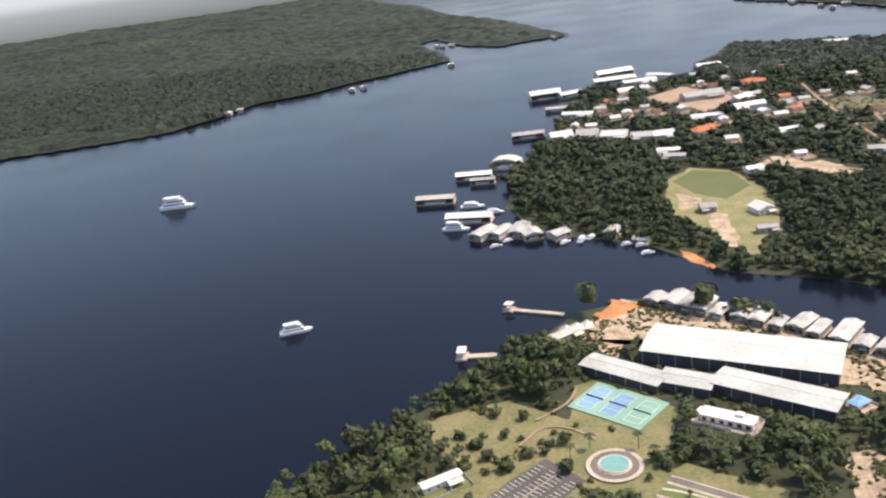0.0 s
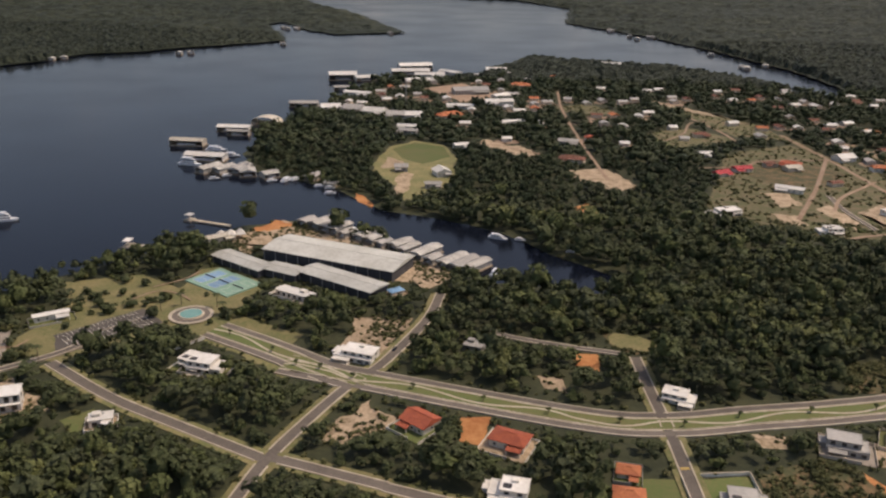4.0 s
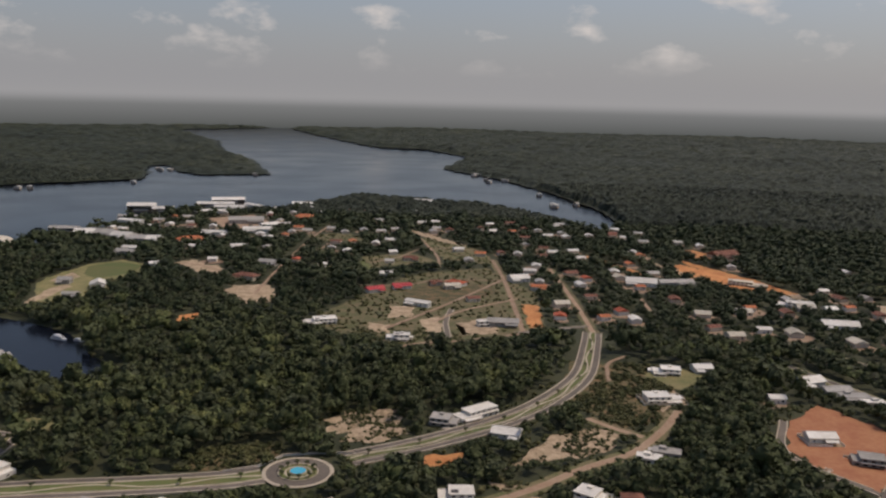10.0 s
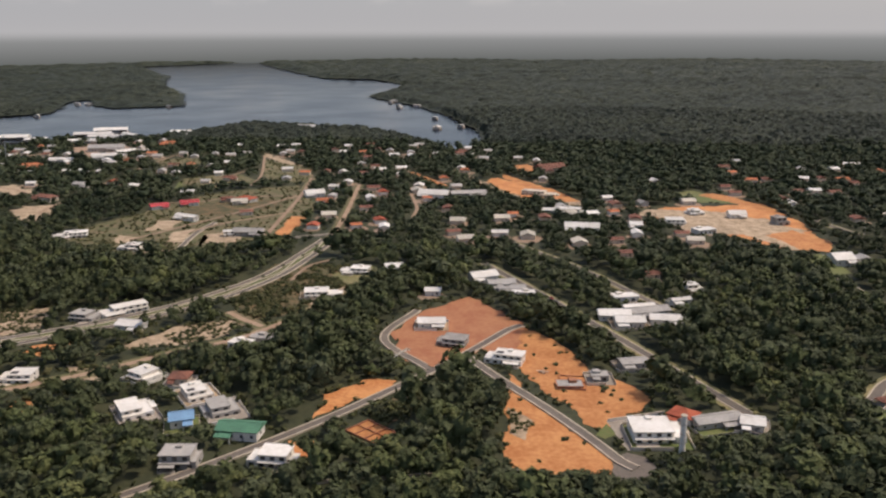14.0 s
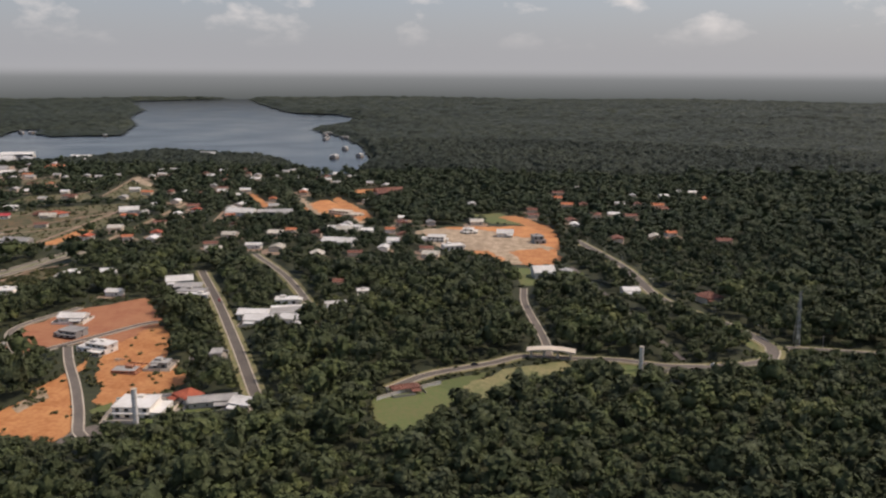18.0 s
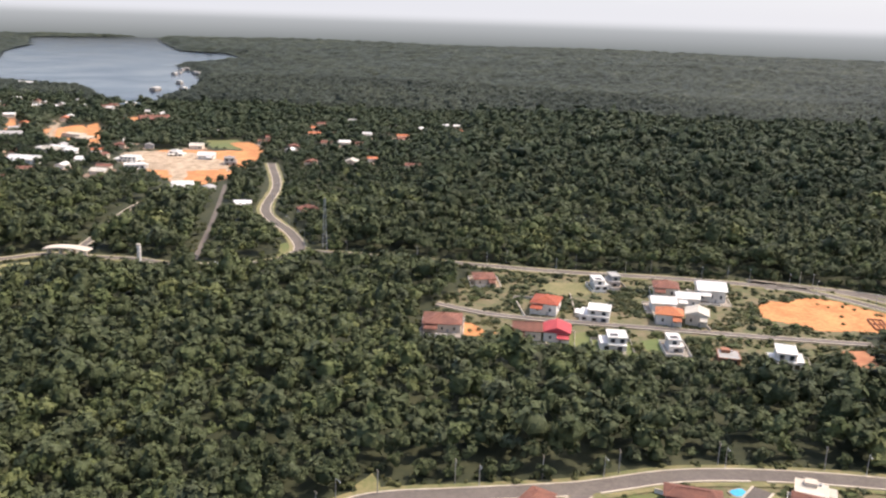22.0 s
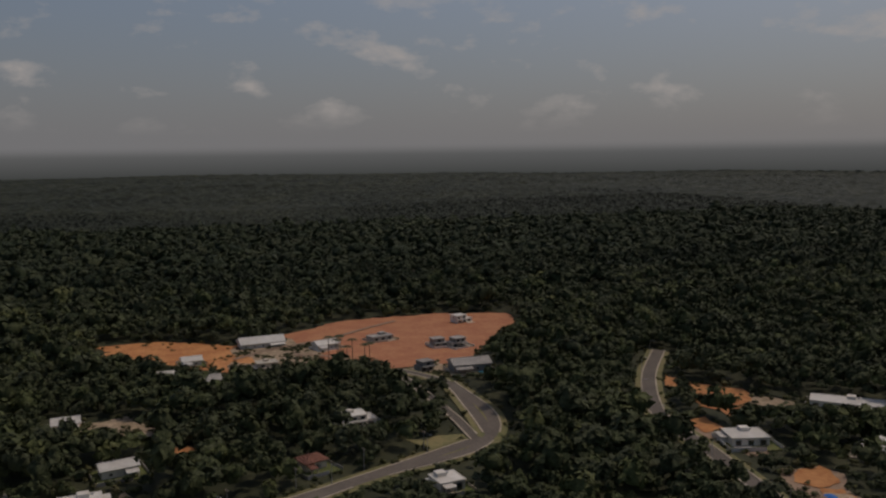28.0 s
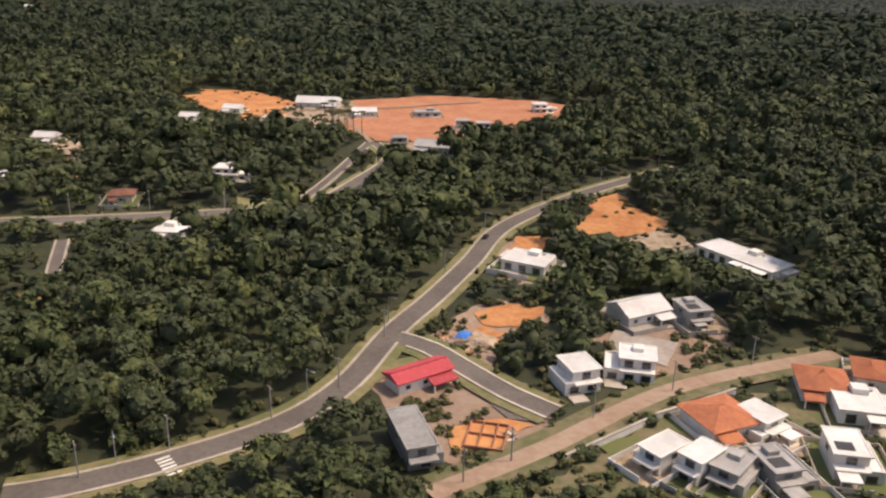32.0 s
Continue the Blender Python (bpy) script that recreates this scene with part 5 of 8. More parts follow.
patch([(53.5, 190.7), (59.7, 197), (65.4, 192.2), (59.7, 183.7)], 'lawn')
patch([(89.9, 474.5), (92.8, 518.1), (105.7, 537.9), (127, 528.5), (137.4, 488.9), (138.2, 453.2), (134, 433), (127.7, 424.4), (121.5, 403), (115.8, 408.1), (110.6, 429.4), (95.1, 453.6)], 'field')
patch([(106.6, 448.2), (110.6, 461), (115.8, 456.9), (116.7, 424.9), (114.8, 414), (112.1, 417.8)], 'sand')
patch([(95.7, 493.3), (106.8, 483.9), (107, 470.7), (95.8, 466.3)], 'sand')
patch([(89.9, 414.4), (96.5, 411.2), (103.1, 396.3), (102.2, 392.4), (94.7, 400.9)], 'orange')
patch([(95.4, 513.9), (106.5, 533.1), (126.3, 525.2), (132.2, 499.3), (118.2, 479.0), (104.6, 490.5)], 'lawn')
patch([(200.6, 476.6), (230.5, 476.4), (235.7, 444.2), (209.4, 451)], 'sand')
patch([(200.1, 407), (208.5, 414.4), (213.1, 389), (206.5, 387.6)], 'orange')
patch([(311.6, 288.6), (333.3, 287.3), (329.9, 265.1), (315.2, 262.5)], 'sand')
patch([(281.7, 240.1), (291.3, 249.8), (295.9, 246.5), (286.4, 235.9)], 'scrub')
patch([(345, 254.9), (356, 258.8), (352.4, 246.3), (344, 246.8)], 'orange')
patch([(201.4, 480.2), (223.5, 485.2), (239.2, 443.3), (221.8, 439.6)], 'sand')
patch([(266.6, 404.9), (272.6, 436.9), (284.2, 474.9), (296.2, 519.2), (311.9, 541.5), (348.1, 566.1), (369.1, 518.2), (378.8, 503.7), (385.3, 422.9), (375.8, 399.0), (345.8, 381.2), (322.0, 369.1), (298.3, 379.0)], 'garden')
patch([(321.2, 420.0), (329.3, 429.7), (334.6, 403.4), (328.7, 388.1)], 'sand')
patch([(340.8, 418.9), (357.0, 435.4), (361.9, 404.2), (346.9, 395.1)], 'sand')
patch([(295.3, 409.8), (307.5, 409.4), (310.1, 394.1), (301.2, 392.4)], 'sand')
patch([(300.8, 447.8), (315.9, 451.0), (315.8, 427.0), (304.5, 421.6)], 'sand')
patch([(371.6, 465.1), (381.7, 464.9), (383.5, 420.6), (376.2, 415.4)], 'orange')
patch([(306.0, 499.6), (335.8, 513.5), (338.8, 482.7), (309.8, 467.5)], 'scrub')
patch([(261.2, 569.4), (284.0, 590.2), (289.8, 555.0), (268.6, 543.1)], 'lawn')
patch([(394.6, 364.1), (440.5, 364.4), (428.2, 301.9), (408.7, 287.8), (388.2, 315.9)], 'scrub')
patch([(369.7, 229.2), (376.4, 232.2), (384.8, 228.5), (374, 226.2)], 'sand')
patch([(311.3, 282.2), (327, 290.4), (336, 270.7), (318.4, 262.9)], 'sand')
patch([(383.2, 278.5), (410.6, 288.1), (403, 267.3), (370.6, 249.2)], 'sand')
patch([(363.2, 211), (368.5, 213.3), (375.3, 202.1), (371, 198.4)], 'orange')
patch([(365.2, 238.8), (376.2, 237.8), (378.6, 227.6), (369.7, 228.7)], 'sand')
patch([(461.5, 279.3), (470, 305.3), (485.5, 324.8), (502.1, 302), (508.5, 290.1), (503.8, 257.2), (494.1, 266.2), (479.2, 249.8), (471.4, 253.8)], 'red')
patch([(503.8, 257.2), (508.5, 290.1), (522.1, 274.4), (528.6, 255), (542.6, 238.9), (542.5, 223.4), (529.4, 211.5), (514.5, 235.9)], 'orange')
patch([(503.3, 245.5), (514.5, 224.1), (531, 193.2), (530.5, 187.6), (506.4, 186.4)], 'orange')
patch([(451.6, 210.2), (452.6, 225.3), (459.8, 238.7), (470.1, 239.8), (469.8, 231.2), (458, 216.3)], 'orange')
patch([(449.2, 196.5), (456.5, 197.3), (456.4, 186.7), (452.1, 189.2)], 'orange')
patch([(471.3, 222.6), (480.5, 240), (487, 243.8), (483.6, 228.6), (474.9, 210.9), (468.8, 195.5), (465.1, 192), (466.8, 204.9)], 'scrub')
patch([(531.8, 194.7), (535.5, 198.6), (540.8, 196.6), (542, 191), (537.6, 185.7), (533, 185.2), (531, 189)], 'asphalt')
patch([(528.4, 208.1), (531.9, 215.2), (533.9, 208.7), (530.5, 205.8)], 'lawn')
patch([(204.8, 258.3), (207.7, 264.2), (214.8, 263.5), (221, 256.4), (216.9, 251.6), (208.2, 252.3)], 'field')
patch([(505, 223.1), (511.5, 214.7), (510.2, 203), (506.4, 205.8)], 'sand')
patch([(532, 216.9), (553, 222.7), (553, 204.4), (535.6, 199.5)], 'paved')
patch([(573.7, 487.7), (585.6, 511.5), (647, 528.8), (655.6, 473.1), (652.1, 418.1), (632.8, 413.1), (599, 449.5)], 'orange')
patch([(581.7, 461.9), (584.5, 500.7), (607.7, 507.2), (625.2, 482.8), (618.4, 446.5), (597.8, 441)], 'sand')
patch([(468.7, 576.7), (481.8, 611.3), (524.2, 552.3), (508.7, 523.1)], 'orange')
patch([(592.6, 559.8), (612.1, 570.5), (643.6, 527.8), (611, 529.6)], 'lawn')
patch([(614.6, 553.8), (624.6, 564.1), (649.7, 519), (646.1, 503.8)], 'orange')
patch([(607.7, 228.8), (622.9, 247.3), (636.5, 258.7), (628.1, 235.6), (625.9, 225.6), (616.3, 219.1)], 'lawn')
patch([(672.5, 275.6), (681.1, 274.5), (683.6, 263.4), (675.7, 250.9)], 'lawn')
patch([(632.5, 406.3), (645, 406.9), (648, 373.6), (639.3, 371.5)], 'lawn')
patch([(719.8, 305.2), (725.8, 314.8), (729.2, 299.4), (723.6, 289.2)], 'lawn')
patch([(782.4, 231.5), (791, 267.1), (800.7, 286), (825.8, 286.9), (874.4, 288.4), (907.8, 280.4), (910.9, 251.2), (905.9, 235.2), (884.3, 218.7), (865.8, 212), (846.7, 213.4), (825.4, 219), (806.8, 220.8)], 'garden')
patch([(815.6, 274.7), (834, 279.9), (832.9, 266.6), (821, 259.6)], 'field')
patch([(823.6, 227.9), (830.4, 231.3), (830, 217.5), (824.6, 218.9)], 'lawn')
patch([(843.3, 226.1), (849.5, 229.4), (848.9, 218), (843.6, 218.1)], 'lawn')
patch([(881.8, 258.8), (887.2, 270.3), (899.1, 272.7), (906.7, 275.2), (917.6, 272.6), (929.8, 258.1), (931.7, 250.1), (917.8, 245.4), (897.6, 245.8), (883.9, 251)], 'orange')
patch([(894.7, 228), (903, 230.5), (904.8, 225.2), (898.9, 221.1)], 'red')
patch([(783.5, 224.3), (785.1, 239.7), (804.4, 225.1), (800.8, 219.9)], 'orange')
patch([(891.9, 224.6), (904.2, 226.4), (902.1, 215.1), (894.7, 214.1)], 'red')
patch([(849.6, 223), (867.4, 225.7), (878.8, 212), (854.3, 211.9)], 'scrub')
patch([(776.4, 120), (783.7, 134.8), (822.6, 146), (864.6, 156.2), (889.4, 151.9), (887.4, 122.1), (780.4, 112.5)], 'garden')
patch([(826.2, 143.2), (836.4, 146.4), (848.2, 138.4), (837.7, 121), (830.4, 128.5)], 'lawn')
patch([(823.8, 138.9), (827.4, 142.3), (834.3, 136.1), (830, 131.1)], 'sand')
patch([(812.6, 120.2), (815.1, 124.5), (822.8, 118.8), (816.4, 115.7)], 'lawn')
patch([(885.2, 137.3), (891.9, 136.1), (888.6, 130.5), (884.1, 131.8)], 'lawn')
patch([(782.2, 140.7), (784.5, 145.3), (788.7, 137.3), (785.4, 133.1)], 'field')
patch([(941.3, 258.6), (952.8, 253.1), (968.9, 237.1), (962.5, 227.1), (947.9, 236.7)], 'field')
patch([(919.1, 263.9), (926, 267.3), (927.6, 252.4), (921, 251)], 'orange')
patch([(1031.9, 114.7), (999.4, 161.9), (942.5, 247.1), (946.6, 247.7), (986.5, 188.5), (1034.5, 115.2)], 'field')
patch([(979.3, 171.8), (984.8, 172.8), (1029.1, 114.2), (1025.1, 113.5)], 'park')
patch([(956.4, 211.9), (955.3, 223), (979.9, 187.4), (980.5, 179.5)], 'orange')
patch([(996.7, 339.7), (1019.2, 342.9), (1042.8, 329.2), (1040.9, 318.3), (1023.1, 305.7)], 'orange')
patch([(1012.7, 162.8), (1015.1, 172.8), (1029.7, 174.3), (1037.3, 168.6), (1039, 157.3), (1031.4, 152), (1021.2, 152.8)], 'asphalt')
patch([(1027.7, 136.1), (1022.5, 151.7), (1029.8, 153), (1039.9, 138.3), (1052.1, 118.4), (1041, 116.4)], 'park')
patch([(1072.7, 141.1), (1076.8, 143.9), (1078.9, 137.3), (1074.7, 135.7)], 'orange')
patch([(1080.8, 206.7), (1097.8, 207.5), (1087.3, 197.1)], 'field')
patch([(1016.1, 185.6), (1019.8, 192.1), (1028.2, 180.3), (1026.1, 176.4)], 'sand')
patch([(998.4, 236.1), (1017.3, 248.8), (1029.9, 224.1), (1029.6, 209.1), (1015.1, 232.9)], 'sand')
patch([(1024, 215.4), (1031.7, 219.2), (1035.8, 210.1), (1028.2, 208.9)], 'orange')
patch([(1068.8, 288.5), (1059.3, 334.5), (1093, 360.8), (1131.9, 362.3), (1161.1, 354.7), (1160.3, 337.4), (1132.2, 297.7), (1118.5, 276), (1096.6, 276.3)], 'red')
patch([(993.9, 322.2), (1015.1, 337.3), (1053.5, 326), (1065.3, 287.2), (1051.4, 282.1), (1026.2, 298.3)], 'orange')
patch([(1044, 316.4), (1063.4, 336), (1078.3, 306.9), (1061.8, 285.9)], 'sand')
patch([(1164.3, 228.9), (1171.9, 239.2), (1181.9, 220.7), (1180.8, 211.9), (1167.8, 203.7), (1165.8, 199.3)], 'orange')
patch([(1151.9, 198.6), (1159, 200.9), (1158.7, 189.8), (1152.3, 189.5)], 'orange')
patch([(1151.7, 157), (1156.6, 162.3), (1163.5, 163.1), (1161, 153.9), (1153.5, 152.8)], 'orange')
patch([(1146.8, 145.2), (1153.5, 152.8), (1158.7, 151), (1156.3, 143.9), (1151.7, 140.5)], 'orange')
patch([(1142.3, 135.7), (1147.5, 139.3), (1151.3, 138.4), (1146, 129.6), (1143.1, 130.5)], 'field')
patch([(1156.7, 120.2), (1161.3, 123.7), (1167.2, 124.7), (1163.4, 116.7), (1157.9, 115.1)], 'orange')
patch([(1155.4, 105.9), (1171, 124.4), (1189.7, 148), (1193, 147.1), (1171.6, 119.1), (1160.2, 105.9)], 'lawn')
patch([(1172.2, 114.2), (1184, 131.1), (1217, 158.1), (1209.1, 120), (1166.5, 107.7)], 'garden')
patch([(1183.3, 130.9), (1188.6, 136.4), (1192.3, 135.1), (1185.5, 127.2)], 'lawn')
patch([(1175, 121.4), (1180.5, 125.7), (1182, 122.1), (1177.3, 118.8)], 'lawn')
patch([(1195.3, 125.9), (1199.2, 131.2), (1204.4, 128.6), (1201.4, 121.4)], 'sand')
patch([(1171.6, 201.1), (1183.2, 216.8), (1188, 202.7), (1176.6, 195.5)], 'sand')
patch([(1175.6, 157.2), (1185.6, 154.8), (1183.9, 146.3), (1174.3, 149.3)], 'paved')
patch([(155.4, 130.1), (164.3, 129.1), (163.1, 133), (155.6, 133.9)], 'paved')
patch([(216.6, 98.4), (225.7, 99.1), (224.7, 103.3), (216.9, 101.9)], 'paved')
patch([(1159.3, 133.5), (1164, 134.9), (1168.1, 130.8), (1168.5, 125.4), (1163.8, 124.4), (1160.4, 128)], 'asphalt')
patch([(1149.4, 146), (1152.2, 150.1), (1157.3, 148.4), (1156.5, 143), (1151.2, 142.4)], 'sand')
patch([(1054.9, 297.1), (1064.3, 310.4), (1074.7, 294.4), (1065.8, 278.2)], 'sand')
patch([(1094, 271.7), (1109, 280.6), (1113.2, 263.7), (1101.6, 255)], 'sand')
patch([(1041.2, 292.4), (1046, 302), (1056.8, 288.3), (1053.9, 274.1)], 'sand')
patch([(521.9, 520.8), (519.4, 561.1), (539.5, 525.9), (539, 508.4)], 'sand')
patch([(484.4, 614.8), (487.5, 622.9), (523, 562.2), (538.9, 525.7), (528, 522.6)], 'orange')
patch([(487.7, 665.4), (503.3, 674.6), (515.2, 646.7), (504.3, 628.3)], 'orange')
patch([(467.3, 592.2), (455.9, 623.9), (499.6, 541), (501, 527.8)], 'sand')
patch([(417.5, 622.8), (417.9, 630.6), (451.5, 571.1), (450.1, 564.4)], 'orange')
patch([(569.9, 487.2), (574, 504), (609.8, 504.8), (636.9, 484.3), (650.4, 458.8), (648.4, 421.1), (633.1, 412.6), (611.6, 457.9)], 'sand')
patch([(629, 444.3), (644.3, 457.2), (656.8, 434.4), (650.8, 412.5), (638.6, 414)], 'orange')
patch([(283, 695.2), (277.5, 719.2), (321.8, 661.1), (337.1, 623.8)], 'sand')
patch([(421.1, 318.3), (432.8, 330.9), (438.6, 320.5), (427.1, 308.6)], 'sand')
patch([(422.9, 349.9), (438.3, 365.2), (449.3, 353.3), (437.3, 331.5)], 'field')
patch([(306.8, 278.4), (315.8, 288.7), (328.2, 280.9), (321.9, 265.8)], 'sand')
patch([(52.1, 341.5), (74.7, 361.9), (90.8, 349.3), (117.7, 337.2), (139.8, 318.2), (150.2, 311), (142.4, 296.2), (125.8, 299.3), (104.1, 312), (79.7, 335)], 'sand')
patch([(-2, 232.4), (1.2, 234.3), (9.8, 241.4), (19.8, 218.2), (9.7, 213.8), (6.6, 211.9), (3.2, 223.2)], 'paved')
patch([(-8.4, 197), (-0.9, 205.7), (5.5, 195.2), (0.3, 190.9)], 'lawn')
patch([(1074.2, 104.3), (1079.8, 107.4), (1084.7, 101.3), (1077.7, 99.1)], 'orange')
patch([(1049.7, 121.1), (1051.3, 121.6), (1060.5, 110), (1059.2, 109.6)], 'orange')
patch([(607.9, 214.5), (604, 229.4), (619.8, 241.8), (630.2, 235.4), (626.4, 223.4), (621.5, 209.4), (614.5, 207)], 'lawn')
patch([(628.8, 242.2), (639.1, 259.3), (658.6, 271.6), (662.7, 263.7), (645.1, 247.7), (635.5, 230.4)], 'field')

patch([(1019.6, 167.8), (1024, 171.1), (1033.4, 172), (1041.4, 168.3), (1043.1, 162.3), (1038.9, 154.8), (1033.1, 151.1), (1025.6, 156.2)], 'asphalt')
patch([(1161.7, 129.3), (1165.3, 124.7), (1169.5, 126.6), (1167.6, 132.4), (1163.1, 133.2)], 'asphalt')
patch([(1023.1, 151.7), (1031.4, 153.7), (1036.1, 144), (1028.2, 140.7)], 'sand')
patch([(257.4, 585.6), (291.8, 607.9), (321.1, 572.4), (295.1, 553.5), (275.0, 544.3)], 'garden')
patch([(285.0, 685.5), (340.7, 636.4), (351.7, 577.0), (318.6, 583.3)], 'garden')
patch([(142.0, 534.9), (149.7, 548.8), (181.7, 524.6), (184.1, 505.9), (159.5, 517.5)], 'sand')
patch([(301.6, 484.3), (319.1, 507.0), (349.3, 513.1), (360.5, 492.4), (333.6, 465.4), (311.8, 462.4)], 'scrub')
patch([(196.1, 670.6), (226.4, 691.7), (247.6, 655.0), (217.3, 638.6)], 'garden')
patch([(87.7, 738.4), (119.5, 772.3), (159.6, 714.2), (128.4, 675.0)], 'earth')
road([(212.7, 247.3), (214.6, 226.4), (216.8, 206.5), (218.5, 183.5), (219.8, 165.1), (222.5, 137.7), (224.3, 121.1), (228.2, 96.9)], 2.96, 'asphalt', True)
road([(114.1, 179.9), (144.8, 171.4), (145.6, 170.8), (169.9, 165), (194.8, 163.3), (220.1, 164.9), (241.5, 167.5), (271.8, 174.3), (307.7, 187.8)], 2.96, 'asphalt', True)
road([(101.4, 137.7), (115.6, 132), (137.2, 126.7), (173.5, 121.1), (196.3, 119.5), (212.7, 120.7), (227, 121.1), (245.7, 124.4), (268.5, 129.6), (292.6, 136.9), (308, 142.1), (319.2, 148.8), (332.2, 153.7), (345.3, 161.3)], 3.33, 'asphalt', True)
road([(146.9, 290.1), (144.4, 266.7), (135, 234.9), (129.6, 223.9), (123.5, 209.7), (114.1, 179.9), (110.6, 158.4), (105.7, 139.1)], 2.96, 'asphalt', True)
road([(34, 221.1), (61.6, 203.4), (89.3, 190), (114.6, 178.2)], 2.96, 'asphalt', True)
road([(105.7, 233.5), (121.2, 229.7), (192.1, 213.1), (217, 212.6), (239.9, 218.7), (262.6, 224.4), (285.7, 231.6), (296, 236.8)], 2.3)
road([(103.5, 224.5), (119, 220.7), (190.5, 204.1), (218, 203.4), (242.3, 209.7), (265.2, 215.6), (288.9, 223), (300.2, 228.6)], 2.3)
median([(104.6, 229), (120.1, 225.2), (191.3, 208.6), (217.5, 208), (241.1, 214.2), (263.9, 220), (287.3, 227.3), (298.1, 232.7)], 2.7)
road([(318.1, 250.6), (339.4, 266.4), (361.8, 287.2), (379.6, 311.2), (394.6, 345), (401.4, 387.5), (404.2, 413)], 2.3)
road([(323.3, 244.4), (344.8, 260.6), (367.8, 282), (386.6, 307.4), (401.6, 343), (407.8, 386.5), (410.2, 412)], 2.3)
median([(320.7, 247.5), (342.1, 263.5), (364.8, 284.6), (383.1, 309.3), (398.1, 344), (404.6, 387), (407.2, 412.5)], 1.7)
road([(320.4, 220.9), (330.4, 207.6), (338.1, 192.3), (345.6, 176.3), (350.6, 162)], 2.3)
road([(313, 215.3), (322.6, 202.8), (329.9, 188.3), (337, 172.7), (342, 159)], 2.3)
median([(316.7, 218.1), (326.5, 205.2), (334, 190.3), (341.3, 174.5), (346.3, 160.5)], 2.7)
road([(77.3, 254.1), (101.3, 241.6), (118.7, 231.4), (131.6, 225)], 2.3)
road([(73.1, 245.9), (96.9, 233.6), (114.3, 223.4), (127.4, 216.8)], 2.3)
median([(75.2, 250), (99.1, 237.6), (116.5, 227.4), (129.5, 220.9)], 2.7)
roundabout(308.258, 235.873, 9.5, 3.4, 0.38)
roundabout(63.5895, 259.939, 6.4, 1.8, 0.82)
roundabout(1029.17, 164.13, 3.6, 3.4, 0)
road([(166.2, 261.2), (174, 256.6), (193.1, 251.9), (208.4, 249.2)], 1.924, 'asphalt', True)
road([(358.7, 526.1), (334.7, 464.4), (321.8, 434.5), (307.0, 401.7)], 2.4, 'dirt', False, 'unpaved tan dirt road with soft edges')
road([(373.6, 407.4), (367.9, 461.9), (359.8, 533.9), (350.0, 595.2)], 2.6, 'dirt', False, 'unpaved tan dirt road with soft edges')
road([(338.6, 390.0), (334.4, 420.6), (335.1, 446.0)], 2.2, 'asphalt', True)
road([(268.4, 564.5), (284.5, 589.8), (298.9, 629.7), (337.5, 630.6)], 2.0, 'dirt', False, 'unpaved tan dirt road with soft edges')
road([(281.1, 701.0), (309.1, 605.7), (316.2, 560.8)], 2.0, 'dirt', False, 'unpaved tan dirt road with soft edges')
road([(224.4, 631.4), (221.5, 604.5), (206.7, 609.8)], 2.0, 'dirt', False, 'unpaved tan dirt road with soft edges')
road([(70.5, 643.5), (84.8, 667.6), (115.2, 672.7), (146.0, 678.0)], 2.0, 'dirt', False, 'unpaved tan dirt road with soft edges')
road([(137.2, 530.1), (158.3, 533.2), (188.2, 512.1)], 2.0, 'dirt', False, 'unpaved tan dirt road with soft edges')
road([(369.9, 477.8), (359.3, 465.8), (339.7, 442.1), (328.6, 417.6)], 2.0, 'dirt', False, 'unpaved tan dirt road with soft edges')
road([(274.4, 493.9), (303.2, 501.3), (319.7, 517.9), (360.8, 527.4)], 2.0, 'dirt', False, 'unpaved tan dirt road with soft edges')
road([(408, 412), (407, 420), (404.8, 446), (401, 482), (395.6, 526), (389.6, 571.7)], 2.6, 'dirt', False, 'unpaved tan dirt road with soft edges')
road([(442.3, 455.7), (441.5, 476), (440.6, 494.3), (436, 516), (430.5, 538.9)], 2.0, 'dirt', False, 'unpaved tan dirt road with soft edges')
road([(406, 424.4), (394, 418), (381.6, 412), (370, 404)], 2.4, 'asphalt', True)
road([(372.5, 403.6), (347.0, 387.3), (328.2, 379.6), (318.8, 372.1)], 2.2, 'dirt', False, 'unpaved tan dirt road with soft edges')
road([(335.4, 204.3), (343.2, 207), (355.1, 216.6), (366.8, 226), (379.9, 237.4), (393.4, 252), (409, 265.7), (416.7, 277.1), (424.7, 292.2), (431.3, 308.7)], 2.96, 'dirt', False, 'unpaved tan dirt road with soft edges')
road([(397.3, 295.4), (406, 287.3), (415.2, 280.8)], 2.516, 'dirt', False, 'unpaved tan dirt road with soft edges')
road([(419.1, 165), (430.1, 176.9), (447.3, 197.9), (461.2, 216.6), (479.8, 245.3), (490.6, 263.3), (502.7, 286.5), (507.5, 291.2)], 2.368, 'asphalt', True)
road([(491, 258.3), (500.9, 243), (514.5, 224.1), (526.2, 206.3), (533.7, 193.5), (536.8, 190.5)], 2.368, 'asphalt', True)
road([(479.5, 247.5), (460.5, 273.5), (467.8, 305.1)], 2.22, 'asphalt', True)
road([(488.1, 374), (517.4, 323.2), (546.9, 269.3), (565.3, 234.5), (570.9, 224.1)], 2.96, 'asphalt', True)
road([(499.1, 414.9), (532, 368.1), (562, 313)], 2.516, 'asphalt', True)
road([(607.6, 237.2), (617.2, 251.1), (635.5, 264.8), (646, 274), (662.8, 273.8), (677.5, 274.5), (691.6, 271.3), (711.4, 273.4)], 2.96, 'asphalt', True)
road([(653.5, 275.7), (651.6, 293.3), (642.5, 339.2), (640.5, 365.6)], 2.368, 'asphalt', True)
road([(697.8, 278), (681, 342.3), (661.2, 412.1)], 1.9, 'asphalt', False)
